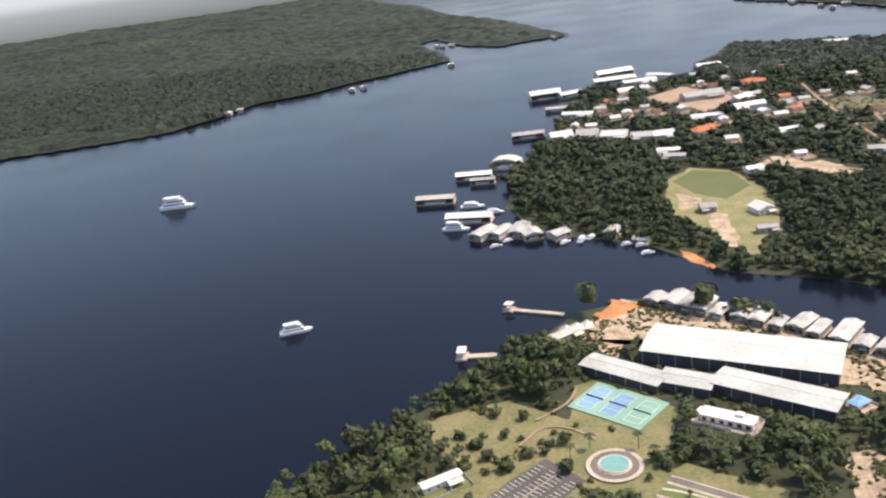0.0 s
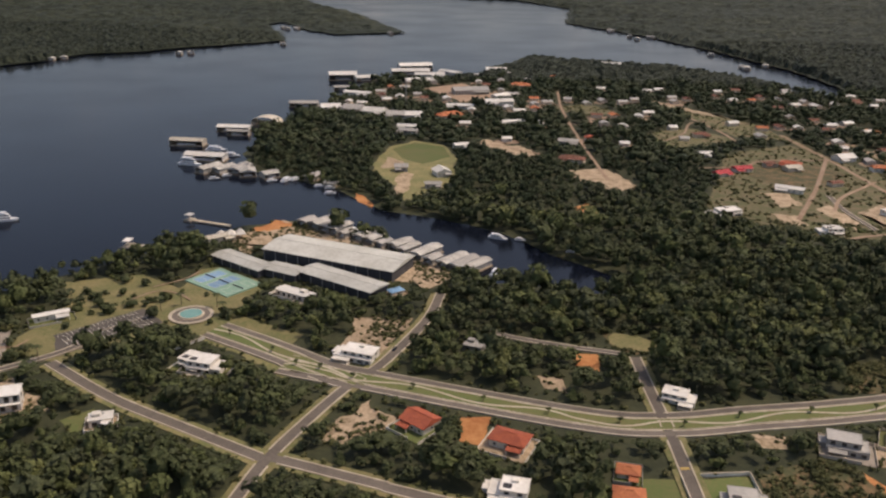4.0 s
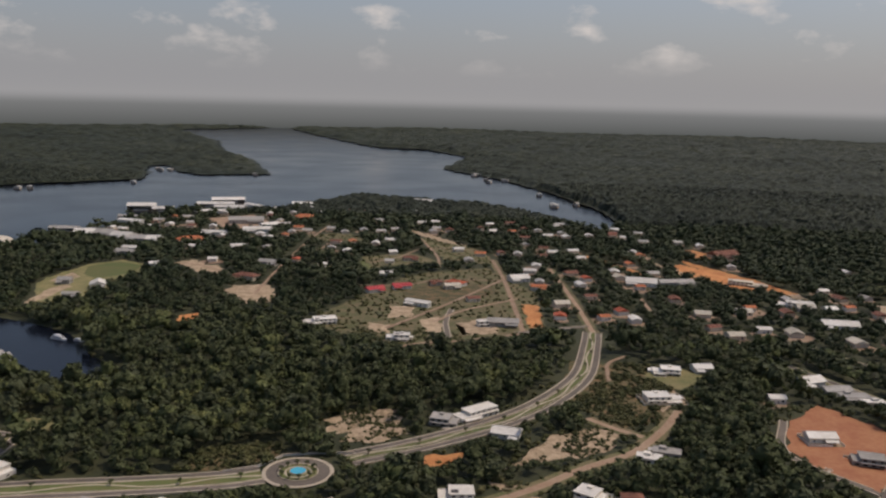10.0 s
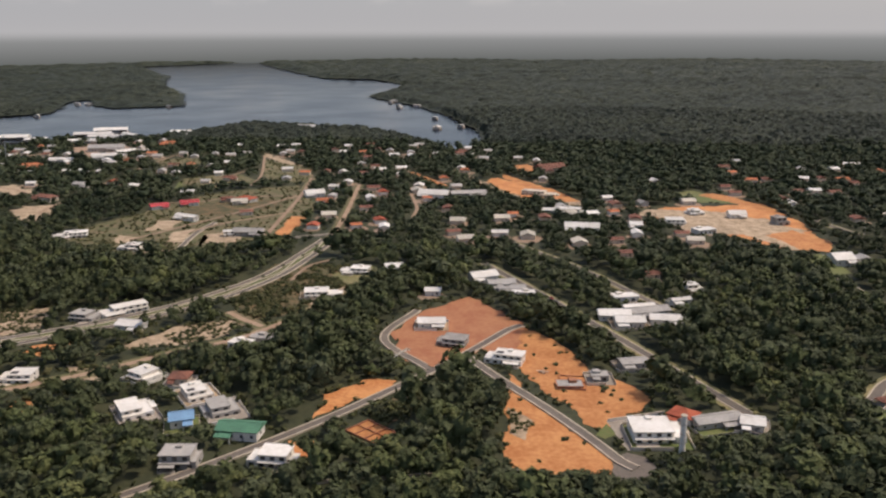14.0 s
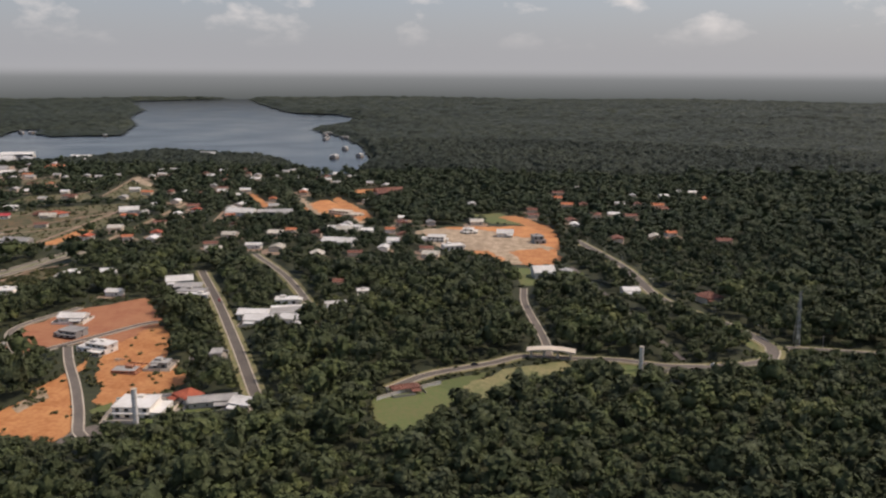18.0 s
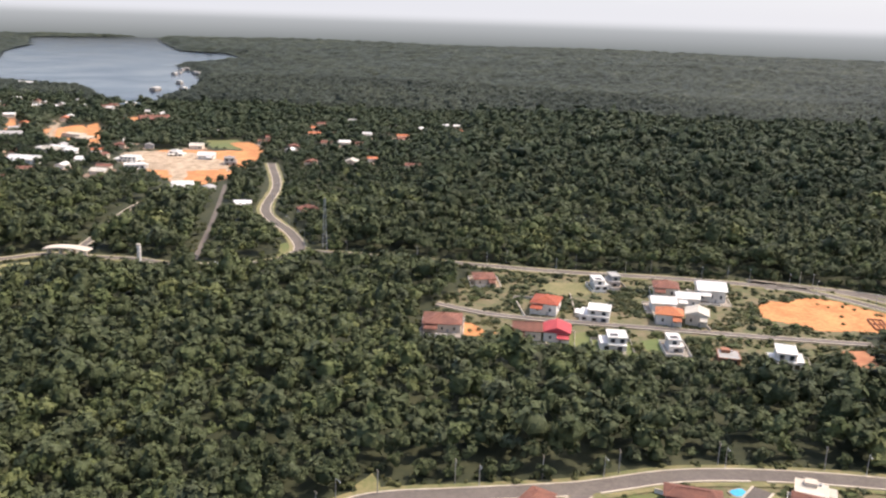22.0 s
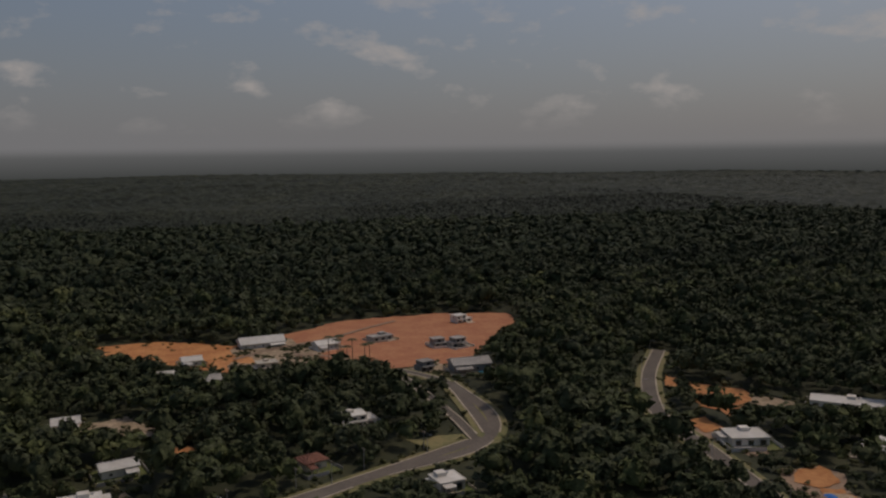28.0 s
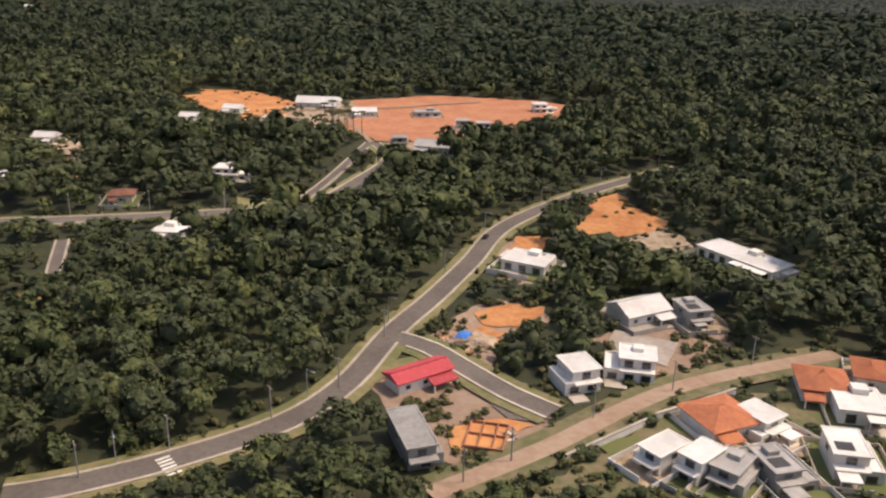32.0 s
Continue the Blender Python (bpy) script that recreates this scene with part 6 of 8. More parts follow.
road([(663.6, 482), (686.3, 416.2), (698.2, 358.3), (719.8, 321.5), (729.5, 297.6), (725.9, 281.4)], 3.7, 'asphalt', True)
road([(687.5, 265.7), (707, 273.1), (724.8, 282.3), (730.2, 299.6)], 3.33, 'asphalt', True)
road([(734.7, 296.7), (755.2, 295.9), (797.8, 291.5), (825.6, 289.1), (864.7, 288.8), (904.9, 285.3), (887.1, 290.8), (924.1, 282.7), (940.1, 269.8), (952.7, 251.9)], 3.33, 'asphalt', True)
road([(785, 246.8), (806.7, 239.3), (854.4, 236.4), (878.5, 235.1), (907.3, 234.5)], 2.22, 'asphalt', True)
road([(775.2, 122.4), (783.7, 134.8), (802, 140.3), (822.7, 145.6), (842.4, 153.3), (864.6, 156.2), (890.3, 156.1), (902.6, 156.5)], 4.07, 'asphalt', True)
road([(838.1, 117.7), (844.5, 131.6), (856.6, 150.3)], 3.33, 'asphalt', True)
road([(804.5, 114.7), (816.9, 133.4), (824.7, 146.3)], 2.96, 'asphalt', True)
road([(871.9, 120.7), (882.8, 135.3), (880.9, 146.8)], 2.59, 'asphalt', True)
road([(948.4, 227.3), (942.2, 217.2), (936.4, 199.4), (930.5, 185.5), (926.3, 172.4), (920.4, 160.4)], 2.22, 'dirt', False, 'unpaved tan dirt road with soft edges')
road([(1029.3, 114.5), (997.7, 161.6), (941, 246.8), (907.2, 281.2), (890.9, 284.5)], 3.256, 'asphalt', True)
road([(1035.4, 115.7), (1014.8, 147.8), (984, 196.8), (945.1, 254.9), (925.9, 276.7), (914.1, 284.2)], 3.256, 'asphalt', True)
road([(1019.7, 140.2), (1015.2, 150.4), (1015, 158.1), (1021.2, 164.2), (1029.2, 164.1), (1038.6, 171.3), (1058.6, 180.4), (1081.8, 192.4), (1099.4, 201.8)], 3.256, 'asphalt', True)
road([(1097.6, 201.5), (1097.3, 225.2), (1093.4, 271.2)], 2.072, 'asphalt', True)
road([(1101.9, 202.3), (1104.2, 226.4), (1104.9, 253.5), (1095.1, 271.5)], 2.664, 'asphalt', True)
road([(1036.7, 150.8), (1054.9, 123), (1070.8, 99.1), (1075, 92.3)], 2.664, 'asphalt', True)
road([(1038.7, 154.9), (1058.7, 124.2), (1074.4, 100.2), (1078.8, 93.5)], 2.664, 'asphalt', True)
median([(1038, 152.5), (1056.8, 123.5), (1071.9, 100.4), (1076.5, 93.4)], 0.75)
road([(1062.6, 167.1), (1074.1, 148.8), (1080.6, 139.6)], 2.072, 'asphalt', True)
road([(1111.2, 91.6), (1116.9, 95.3), (1126.3, 103.9), (1135.4, 115.2), (1139.5, 127.5), (1140.7, 145.3), (1143.3, 160.5), (1145.7, 179), (1148.8, 205.7), (1164.7, 239.5), (1185.9, 270.5)], 3.7, 'asphalt', True)
road([(1141.6, 143.6), (1147.9, 141.4), (1155.4, 135.9), (1162.3, 131), (1169.1, 127.5)], 3.33, 'asphalt', True)
road([(1157.6, 105.4), (1168.9, 118.3), (1185.5, 139.6), (1209.8, 157.9)], 2.96, 'dirt', False, 'unpaved tan dirt road with soft edges')
road([(1105.8, 253), (1106.9, 217.5), (1095.6, 196), (1069.2, 185.2), (1044.2, 170.9)], 2.96, 'asphalt', True)
road([(32.6, 180.1), (26, 195), (19.2, 205.1), (18.7, 211.4), (23.1, 216.3), (32.4, 225.9), (38.4, 235.2)], 2.22, 'asphalt', True)
road([(-4.9, 225.3), (-11.5, 220.1), (-16.4, 214.2), (-14.7, 208.7), (-8.3, 202.8), (-2.9, 199.8)], 0.814, 'dirt', False, 'unpaved tan dirt road with soft edges')
road([(2.3, 224.1), (8.3, 227.1), (18.2, 229.9), (19.3, 234.6)], 0.74, 'dirt', False, 'unpaved tan dirt road with soft edges')
road([(37.4, 269.3), (43.5, 278.5), (52, 277.6), (58.7, 272.2)], 0.74, 'dirt', False, 'unpaved tan dirt road with soft edges')
road([(40.6, 282.1), (49.4, 291.3), (52.1, 300)], 0.74, 'dirt', False, 'unpaved tan dirt road with soft edges')
road([(1045.4, 303.9), (1062.4, 317.2), (1081.3, 327), (1099.8, 342.6), (1111.5, 351.4)], 1.776, 'dirt', False, 'unpaved tan dirt road with soft edges')
road([(1094, 271.7), (1078.3, 295.6), (1065.6, 305.7)], 1.628, 'dirt', False, 'unpaved tan dirt road with soft edges')
road([(222.4, 458.7), (213.1, 547.5), (204.5, 663.1), (203.6, 741.9)], 1.924, 'dirt', False, 'unpaved tan dirt road with soft edges')
road([(409, 338.7), (410.3, 361.5), (419.1, 375.3)], 1.776, 'dirt', False, 'unpaved tan dirt road with soft edges')

lay_roads()

# ---- houses ----
house(125.6, 236.6, -14, 12.8, 7.0, 3.0, 'white')
house(78.2, 225.7, -18, 8.8, 6.2, 2.6, 'white')
house(162.0, 247.1, -17, 6.1, 4.7, 2.0, 'concrete')
house(150.2, 199.5, -35, 8.1, 7.0, 2.3, 'red')
house(174.4, 193.4, -20, 9.4, 6.2, 2.3, 'red')
house(174.5, 171.9, -8, 9.3, 6.2, 3.0, 'white')
house(202.7, 172.3, -5, 6.9, 5.5, 2.0, 'orange')
house(203.7, 183.2, -8, 5.1, 3.9, 1.6, 'orange')
house(230.4, 173.5, -5, 9.1, 7.0, 2.9, 'grey')
house(222.3, 221.9, -19, 9.2, 5.5, 2.6, 'white')
house(261.8, 201.1, -15, 10.2, 6.2, 3.6, 'grey')
house(278.3, 205.5, -22, 9.3, 6.2, 3.0, 'white')
house(275.5, 185.9, -16, 8.8, 7.0, 2.6, 'cream')
house(295.6, 191.9, -15, 9.3, 6.2, 2.1, 'sheet')
house(98.3, 149.8, 34, 7.0, 7.0, 2.6, 'white')
house(125.0, 137.2, -17, 9.4, 6.2, 2.6, 'cream')
house(134.4, 135.6, 36, 7.0, 4.7, 2.0, 'white')
house(162.7, 156.9, 0, 9.7, 8.6, 3.0, 'cream')
house(94.9, 280.9, -25, 14.6, 4.7, 2.1, 'white')
hall(103.0, 316.5, -18, 57.7, 19.0, 4.6)
hall(109.7, 292.7, -29, 34.5, 10.0, 3.6)
hall(66.9, 307.1, -32, 26.8, 8.0, 3.0)
hall(85.5, 300.4, -22, 15.2, 8.0, 3.0)
house(9.9, 220.9, 24, 9.5, 11.7, 2.6, 'cream')
house(18.3, 251.0, 36, 10.9, 2.3, 2.3, 'sheet')
house(35.3, 195.0, 24, 9.2, 6.2, 5.0, 'white')
house(82.7, 223.7, -10, 11.2, 6.2, 3.3, 'white')
house(65.4, 190.2, 22, 6.0, 3.9, 2.4, 'white')
house(47.1, 335.4, 44, 11.6, 3.9, 2.3, 'straw')
house(231.3, 154.1, 1, 5.7, 10.1, 2.6, 'grey')
house(241.0, 136.5, 6, 7.9, 11.7, 2.8, 'grey')
house(249.2, 138.6, 8, 7.4, 10.9, 2.8, 'grey')
house(261.1, 140.8, -9, 6.9, 11.7, 2.8, 'dark')
house(268.0, 146.1, 8, 8.5, 5.5, 2.4, 'maroon')
house(186.0, 110.4, -9, 7.6, 9.4, 3.0, 'white')
house(219.8, 109.1, 7, 6.8, 10.1, 2.2, 'slate')
house(283.1, 125.3, -4, 7.7, 4.7, 2.6, 'white')
house(282.5, 117.2, 4, 3.5, 9.4, 2.0, 'white')
house(297.2, 172.3, -42, 8.7, 6.2, 2.0, 'white')
house(301.3, 165.1, 9, 5.5, 3.9, 2.0, 'sheet')
house(177.1, 98.9, 4, 7.9, 4.7, 2.0, 'white')
house(181.0, 91.8, 7, 11.5, 4.7, 2.1, 'white')
house(325.4, 140.8, -14, 8.9, 9.4, 2.6, 'white')
house(130.4, 288.3, 40, 4.9, 3.1, 1.5, 'blue')
house(273.4, 405.9, 23, 15.1, 7.0, 2.6, 'white')
house(315.4, 384.5, 7, 10.9, 5.5, 2.6, 'white')
house(354.0, 416.7, 20, 6.7, 4.7, 2.6, 'white')
house(287.1, 480.2, 37, 10.1, 5.5, 2.0, 'crimson')
house(301.1, 492.2, 21, 10.5, 5.5, 2.0, 'crimson')
house(332.3, 506.8, -28, 11.1, 7.0, 2.4, 'red')
house(30.6, 631.0, 16, 14.5, 10.0, 2.6, 'sheet')
house(48.4, 628.8, -4, 13.9, 12.0, 2.6, 'tin')
house(65.7, 621.9, -10, 15.8, 12.0, 2.6, 'sheet')
house(83.4, 612.9, -2, 14.4, 11.0, 2.6, 'tin')
house(96.3, 612.0, 6, 12.6, 9.0, 2.6, 'sheet')
house(121.6, 616.4, 36, 19.3, 9.0, 2.6, 'orange')
house(126.5, 653.4, 2, 19.9, 5.0, 2.6, 'sheet')
house(129.9, 721.4, 17, 29.4, 13.0, 3.6, 'tin')
house(155.5, 671.3, 16, 22.0, 7.0, 3.6, 'sheet')
house(155.7, 704.5, 48, 16.4, 6.0, 2.6, 'sheet')
house(98.2, 558.9, -9, 14.0, 6.0, 2.6, 'tin')
house(96.6, 571.9, -3, 12.8, 5.0, 2.6, 'sheet')
house(136.9, 522.4, 25, 8.7, 5.0, 2.6, 'sheet')
house(171.7, 759.1, -4, 17.2, 9.0, 2.6, 'orange')
house(163.8, 803.6, -8, 15.9, 6.0, 2.6, 'cream')
house(167.6, 600.8, 22, 17.4, 4.0, 2.6, 'sheet')
house(204.3, 543.4, -11, 11.9, 6.0, 2.6, 'tin')
house(204.5, 498.0, -16, 14.4, 7.0, 2.6, 'rust')
house(131.0, 457.6, 25, 8.0, 9.0, 2.6, 'sheet')
house(107.7, 463.6, 9, 7.1, 6.0, 2.6, 'tin')
house(129.2, 431.0, 9, 8.3, 4.0, 2.6, 'tin')
house(39.8, 689.7, -14, 22.0, 6.0, 3.6, 'sheet')
house(104.8, 818.1, -35, 23.4, 6.0, 3.6, 'sheet')
house(87.2, 797.8, 11, 27.5, 8.0, 3.6, 'sheet')
house(263.3, 904.7, -6, 21.1, 10.9, 2.6, 'sheet')
house(347.6, 282.8, -8, 9.4, 6.4, 2.6, 'grey')
house(357.6, 292.0, 44, 17.0, 6.0, 2.6, 'white')
house(369.2, 274.7, -9, 9.0, 6.2, 2.0, 'sheet')
house(406.0, 230.6, 6, 5.6, 5.5, 2.0, 'rust')
house(414.4, 261.1, -11, 7.6, 4.7, 2.0, 'white')
house(420.8, 266.6, -10, 8.6, 4.7, 2.0, 'grey')
house(475.1, 288.2, 6, 9.4, 5.5, 2.0, 'sheet')
house(484.4, 271.1, -10, 9.8, 6.2, 2.6, 'concrete')
house(502.6, 257.1, -12, 12.0, 6.2, 3.0, 'white')
house(522.5, 239.1, 6, 7.5, 4.7, 1.0, 'brick')
house(531.5, 245.1, 6, 5.1, 3.9, 2.0, 'grey')
house(543.9, 209.1, 6, 13.4, 9.4, 3.3, 'white')
house(552.4, 219.1, -33, 6.4, 5.5, 2.2, 'red')
house(402.2, 208.2, 38, 8.3, 9.6, 2.6, 'white')
house(426.8, 181.9, 6, 8.9, 6.2, 3.6, 'grey')
house(436.2, 198.0, -2, 10.8, 6.2, 2.6, 'green')
house(448.3, 184.9, -2, 10.0, 6.2, 3.3, 'white')
house(356.2, 226.6, 8, 10.0, 6.4, 2.6, 'white')
house(415.0, 221.2, 38, 7.2, 8.8, 2.6, 'white')
house(394.4, 232.0, -28, 7.9, 6.4, 2.6, 'white')
house(418.2, 202.5, 23, 5.8, 5.5, 2.6, 'blue')
house(426.1, 212.0, 34, 7.6, 8.8, 2.6, 'grey')
house(502.3, 333.4, 6, 11.3, 6.2, 2.0, 'grey')
house(507.0, 327.5, 6, 8.9, 3.9, 2.0, 'white')
house(433.8, 354.2, -3, 11.4, 6.2, 2.6, 'white')
house(427.0, 319.6, 12, 13.2, 6.6, 2.6, 'white')
house(569.9, 216.9, -11, 5.6, 5.5, 2.0, 'sheet')
house(545.4, 295.9, 6, 10.0, 6.2, 2.3, 'sheet')
house(559.1, 299.4, -3, 11.8, 6.2, 2.3, 'sheet')
house(535.4, 446.9, -3, 17.6, 7.8, 2.3, 'sheet')
house(445.8, 533.5, -6, 18.4, 9.4, 2.3, 'sheet')
house(467.3, 538.3, 16, 22.0, 7.0, 2.3, 'tin')
house(612.3, 236.4, 30, 8.0, 3.1, 1.5, 'rust')
house(640.3, 356.0, 14, 7.3, 4.7, 2.0, 'blue')
house(540.6, 303.3, 5, 11.2, 6.2, 2.2, 'sheet')
house(553.4, 308.5, 23, 14.9, 6.2, 2.2, 'tin')
house(546.1, 325.8, 14, 9.1, 5.5, 2.2, 'white')
house(560.6, 217.4, 22, 12.9, 4.7, 2.0, 'tin')
house(542.5, 256.7, 17, 8.1, 4.7, 2.0, 'tin')
house(497.5, 339.7, 14, 10.8, 6.2, 2.2, 'tin')
house(449.5, 360.4, 14, 7.6, 6.2, 2.0, 'sheet')
house(525.6, 493.1, -8, 22.0, 7.8, 2.6, 'white')
house(512.7, 546.1, -16, 22.0, 7.8, 2.6, 'cream')
house(520.2, 648.9, 34, 22.0, 10.9, 2.3, 'rust')
house(818.0, 246.8, -12, 7.4, 8.1, 3.6, 'red')
house(835.7, 273.9, 10, 4.8, 6.1, 3.4, 'white')
house(856.3, 270.5, -5, 7.3, 7.1, 3.4, 'rust')
house(870.0, 269.0, -3, 8.3, 8.1, 3.9, 'sheet')
house(832.2, 243.3, -9, 8.4, 7.1, 3.4, 'white')
house(853.3, 243.2, -8, 7.0, 6.1, 3.4, 'orange')
house(861.4, 244.4, -11, 6.0, 6.1, 3.4, 'straw')
house(812.5, 224.3, 1, 7.3, 7.1, 2.9, 'rust')
house(820.5, 224.3, -3, 6.8, 7.1, 2.9, 'crimson')
house(835.1, 220.4, 1, 6.9, 6.1, 3.8, 'white')
house(851.6, 222.1, 2, 3.9, 6.1, 3.4, 'white')
house(879.5, 215.8, -10, 6.7, 7.1, 4.1, 'white')
house(789.0, 227.4, 3, 10.1, 9.1, 2.6, 'rust')
house(798.1, 272.6, 10, 6.5, 7.1, 2.1, 'rust')
house(861.5, 261.6, -1, 6.3, 6.1, 2.9, 'sheet')
house(853.2, 255.1, -0, 6.9, 6.1, 2.9, 'sheet')
house(840.3, 278.7, 10, 3.8, 6.1, 3.4, 'grey')
house(864.4, 216.2, -6, 5.2, 6.1, 1.7, 'brick')
house(802.6, 123.0, -26, 6.0, 7.8, 2.2, 'rust')
house(803.5, 130.5, -23, 4.8, 7.0, 2.2, 'orange')
house(807.5, 128.4, -21, 4.6, 5.5, 2.1, 'rust')
house(798.8, 132.7, -12, 4.1, 4.7, 1.7, 'brick')
house(813.4, 136.2, 62, 10.4, 3.9, 2.0, 'rust')
house(825.3, 132.4, 36, 6.8, 7.0, 2.1, 'rust')
house(820.6, 129.1, 31, 5.4, 4.7, 2.0, 'sheet')
house(831.6, 122.5, 29, 5.3, 6.2, 2.4, 'sheet')
house(828.8, 119.0, 10, 3.8, 4.7, 2.0, 'orange')
house(794.9, 116.2, 6, 6.2, 5.5, 2.0, 'straw')
house(796.2, 123.8, 24, 3.5, 3.1, 1.7, 'sheet')
house(842.7, 144.6, -9, 9.5, 3.9, 1.7, 'rust')
house(864.7, 149.1, -17, 5.4, 5.5, 2.0, 'cream')
house(862.7, 142.9, -18, 5.8, 7.0, 2.1, 'rust')
house(866.4, 134.8, -41, 3.6, 7.0, 2.1, 'orange')
house(856.6, 131.0, -27, 5.6, 7.8, 2.1, 'crimson')
house(860.1, 128.4, -16, 3.5, 5.5, 2.0, 'straw')
house(864.8, 126.3, -6, 6.3, 7.0, 2.1, 'tin')
house(871.9, 128.1, -9, 5.3, 6.2, 2.0, 'rust')
house(871.1, 135.1, -11, 3.9, 3.1, 1.6, 'orange')
house(877.0, 140.2, -0, 3.7, 3.9, 1.7, 'sheet')
house(861.6, 121.7, -2, 7.1, 5.5, 2.0, 'straw')
house(889.2, 126.1, 1, 9.1, 7.8, 2.2, 'straw')
house(883.6, 127.8, -11, 4.5, 6.2, 2.0, 'cream')
house(1012.0, 185.4, 10, 7.8, 6.2, 2.2, 'white')
filling_station(1020.5, 160.2, 10, 6.6, 5.6)
house(1050.1, 150.7, 10, 6.9, 6.2, 2.4, 'grey')
house(1056.4, 142.4, 18, 7.8, 6.2, 2.4, 'white')
house(1072.5, 222.9, 10, 9.2, 5.5, 2.9, 'white')
house(1067.6, 124.0, 23, 4.4, 3.9, 2.0, 'sheet')
house(1017.2, 204.3, 16, 7.4, 4.7, 2.0, 'sheet')
house(1001.8, 240.9, 9, 6.1, 4.7, 2.0, 'sheet')
house(1105.9, 204.1, 10, 4.4, 3.9, 2.0, 'white')
house(1116.5, 266.5, 0, 11.9, 7.8, 2.6, 'tin')
house(1116.4, 302.2, 9, 5.5, 3.9, 3.0, 'grey')
house(1095.8, 272.6, 9, 5.4, 4.7, 3.0, 'grey')
house(1054.3, 285.1, 9, 7.7, 5.5, 3.0, 'cream')
house(1055.7, 323.1, 9, 15.4, 7.0, 1.7, 'sheet')
house(1098.5, 319.5, 21, 8.7, 4.7, 1.7, 'grey')
house(1082.9, 175.8, 10, 5.5, 5.5, 2.2, 'white')
house(1031.7, 301.8, 9, 5.9, 4.7, 1.7, 'sheet')
house(1036.5, 273.7, 9, 7.1, 5.5, 1.7, 'tin')
house(1025.1, 283.3, 9, 5.6, 4.7, 1.7, 'sheet')
house(1057.7, 195.6, 23, 5.1, 4.7, 2.0, 'rust')
house(1149.0, 131.0, 49, 8.8, 3.7, 1.9, 'crimson')
house(1153.2, 114.6, 33, 4.6, 9.2, 3.2, 'concrete')
house(1170.8, 136.8, 33, 5.6, 5.5, 3.4, 'white')
house(1178.3, 142.5, 3, 7.3, 5.5, 3.4, 'white')
house(1157.2, 181.3, -13, 8.8, 7.0, 2.1, 'white')
house(1178.7, 163.6, 41, 8.4, 6.2, 2.0, 'sheet')
house(1187.9, 165.0, 30, 4.8, 5.5, 3.0, 'grey')
house(1198.3, 195.5, -42, 17.8, 7.0, 2.2, 'white')
house(1183.2, 119.9, -38, 4.1, 5.5, 3.0, 'white')
house(1187.6, 118.9, -35, 3.6, 5.5, 3.25, 'white')
house(1191.9, 118.2, -26, 4.3, 5.2, 2.8, 'grey')
house(1190.7, 130.4, 37, 7.4, 7.0, 2.2, 'orange')
house(1195.5, 131.0, 48, 5.5, 5.5, 2.6, 'white')
house(1205.4, 144.5, 2, 6.4, 7.0, 2.2, 'orange')
house(1209.2, 139.5, 3, 6.1, 7.0, 2.4, 'white')
house(1206.1, 125.5, 5, 5.8, 7.0, 3.3, 'white')
house(1197.6, 120.8, 29, 5.4, 6.6, 2.55, 'grey')
house(1212.8, 149.8, -6, 4.3, 6.2, 2.2, 'orange')
house(1102.8, 270.9, 19, 5.1, 3.9, 3.0, 'concrete')
house(1137.0, 342.3, 21, 7.5, 4.7, 3.0, 'white')
house(1122.2, 300.6, 20, 6.2, 3.9, 3.0, 'grey')
house(1077.4, 312.3, 20, 8.0, 4.7, 1.7, 'sheet')

# the cleared plots by the dirt streets
house(369.5, 528.0, 27, 11.9, 8.0, 2.4, 'sheet')
house(330.5, 497.8, 21, 9.2, 6.0, 2.4, 'straw')
house(363.4, 418.2, 0, 15.1, 6.0, 2.4, 'tin')
house(316.3, 451.1, -22, 13.9, 4.0, 2.4, 'sheet')
house(320.1, 505.3, 13, 7.2, 5.0, 2.4, 'rust')
house(381.8, 505.0, 4, 8.6, 6.0, 2.4, 'orange')
house(294.3, 580.7, 14, 9.8, 6.0, 2.4, 'rust')
house(286.5, 524.1, 13, 7.4, 5.0, 2.4, 'sheet')

# the estate above the long woods
house(647.9, 390.6, 16, 9.3, 9.0, 3.0, 'sheet')
house(658.9, 394.0, 4, 5.9, 6.0, 2.2, 'tin')
house(696.6, 272.0, 19, 6.5, 6.0, 3.2, 'white')
house(550.4, 313.8, 19, 11.8, 2.5, 2.0, 'sheet')
house(567.3, 323.4, 22, 7.7, 3.0, 2.0, 'sheet')
house(575.1, 341.6, 15, 6.6, 5.0, 3.0, 'white')
house(584.3, 467.3, 1, 13.2, 8.0, 3.0, 'white')
house(489.5, 347.7, 28, 11.0, 7.0, 2.6, 'sheet')
house(602.1, 495.2, 4, 8.5, 7.0, 2.6, 'white')
house(623.1, 487.7, 5, 9.0, 7.0, 2.4, 'sheet')
house(642.9, 472.5, 17, 7.0, 8.0, 4.0, 'concrete')
house(598.0, 446.7, 26, 10.7, 7.0, 2.4, 'white')
house(542.4, 482.9, 18, 6.5, 6.0, 2.2, 'sheet')
house(564.0, 455.3, 2, 6.5, 6.0, 2.2, 'sheet')
house(529.0, 483.8, 5, 8.9, 6.0, 2.2, 'straw')
house(717.6, 357.0, 29, 7.9, 8.0, 2.6, 'rust')
house(686.0, 364.4, 15, 6.7, 6.0, 2.2, 'sheet')

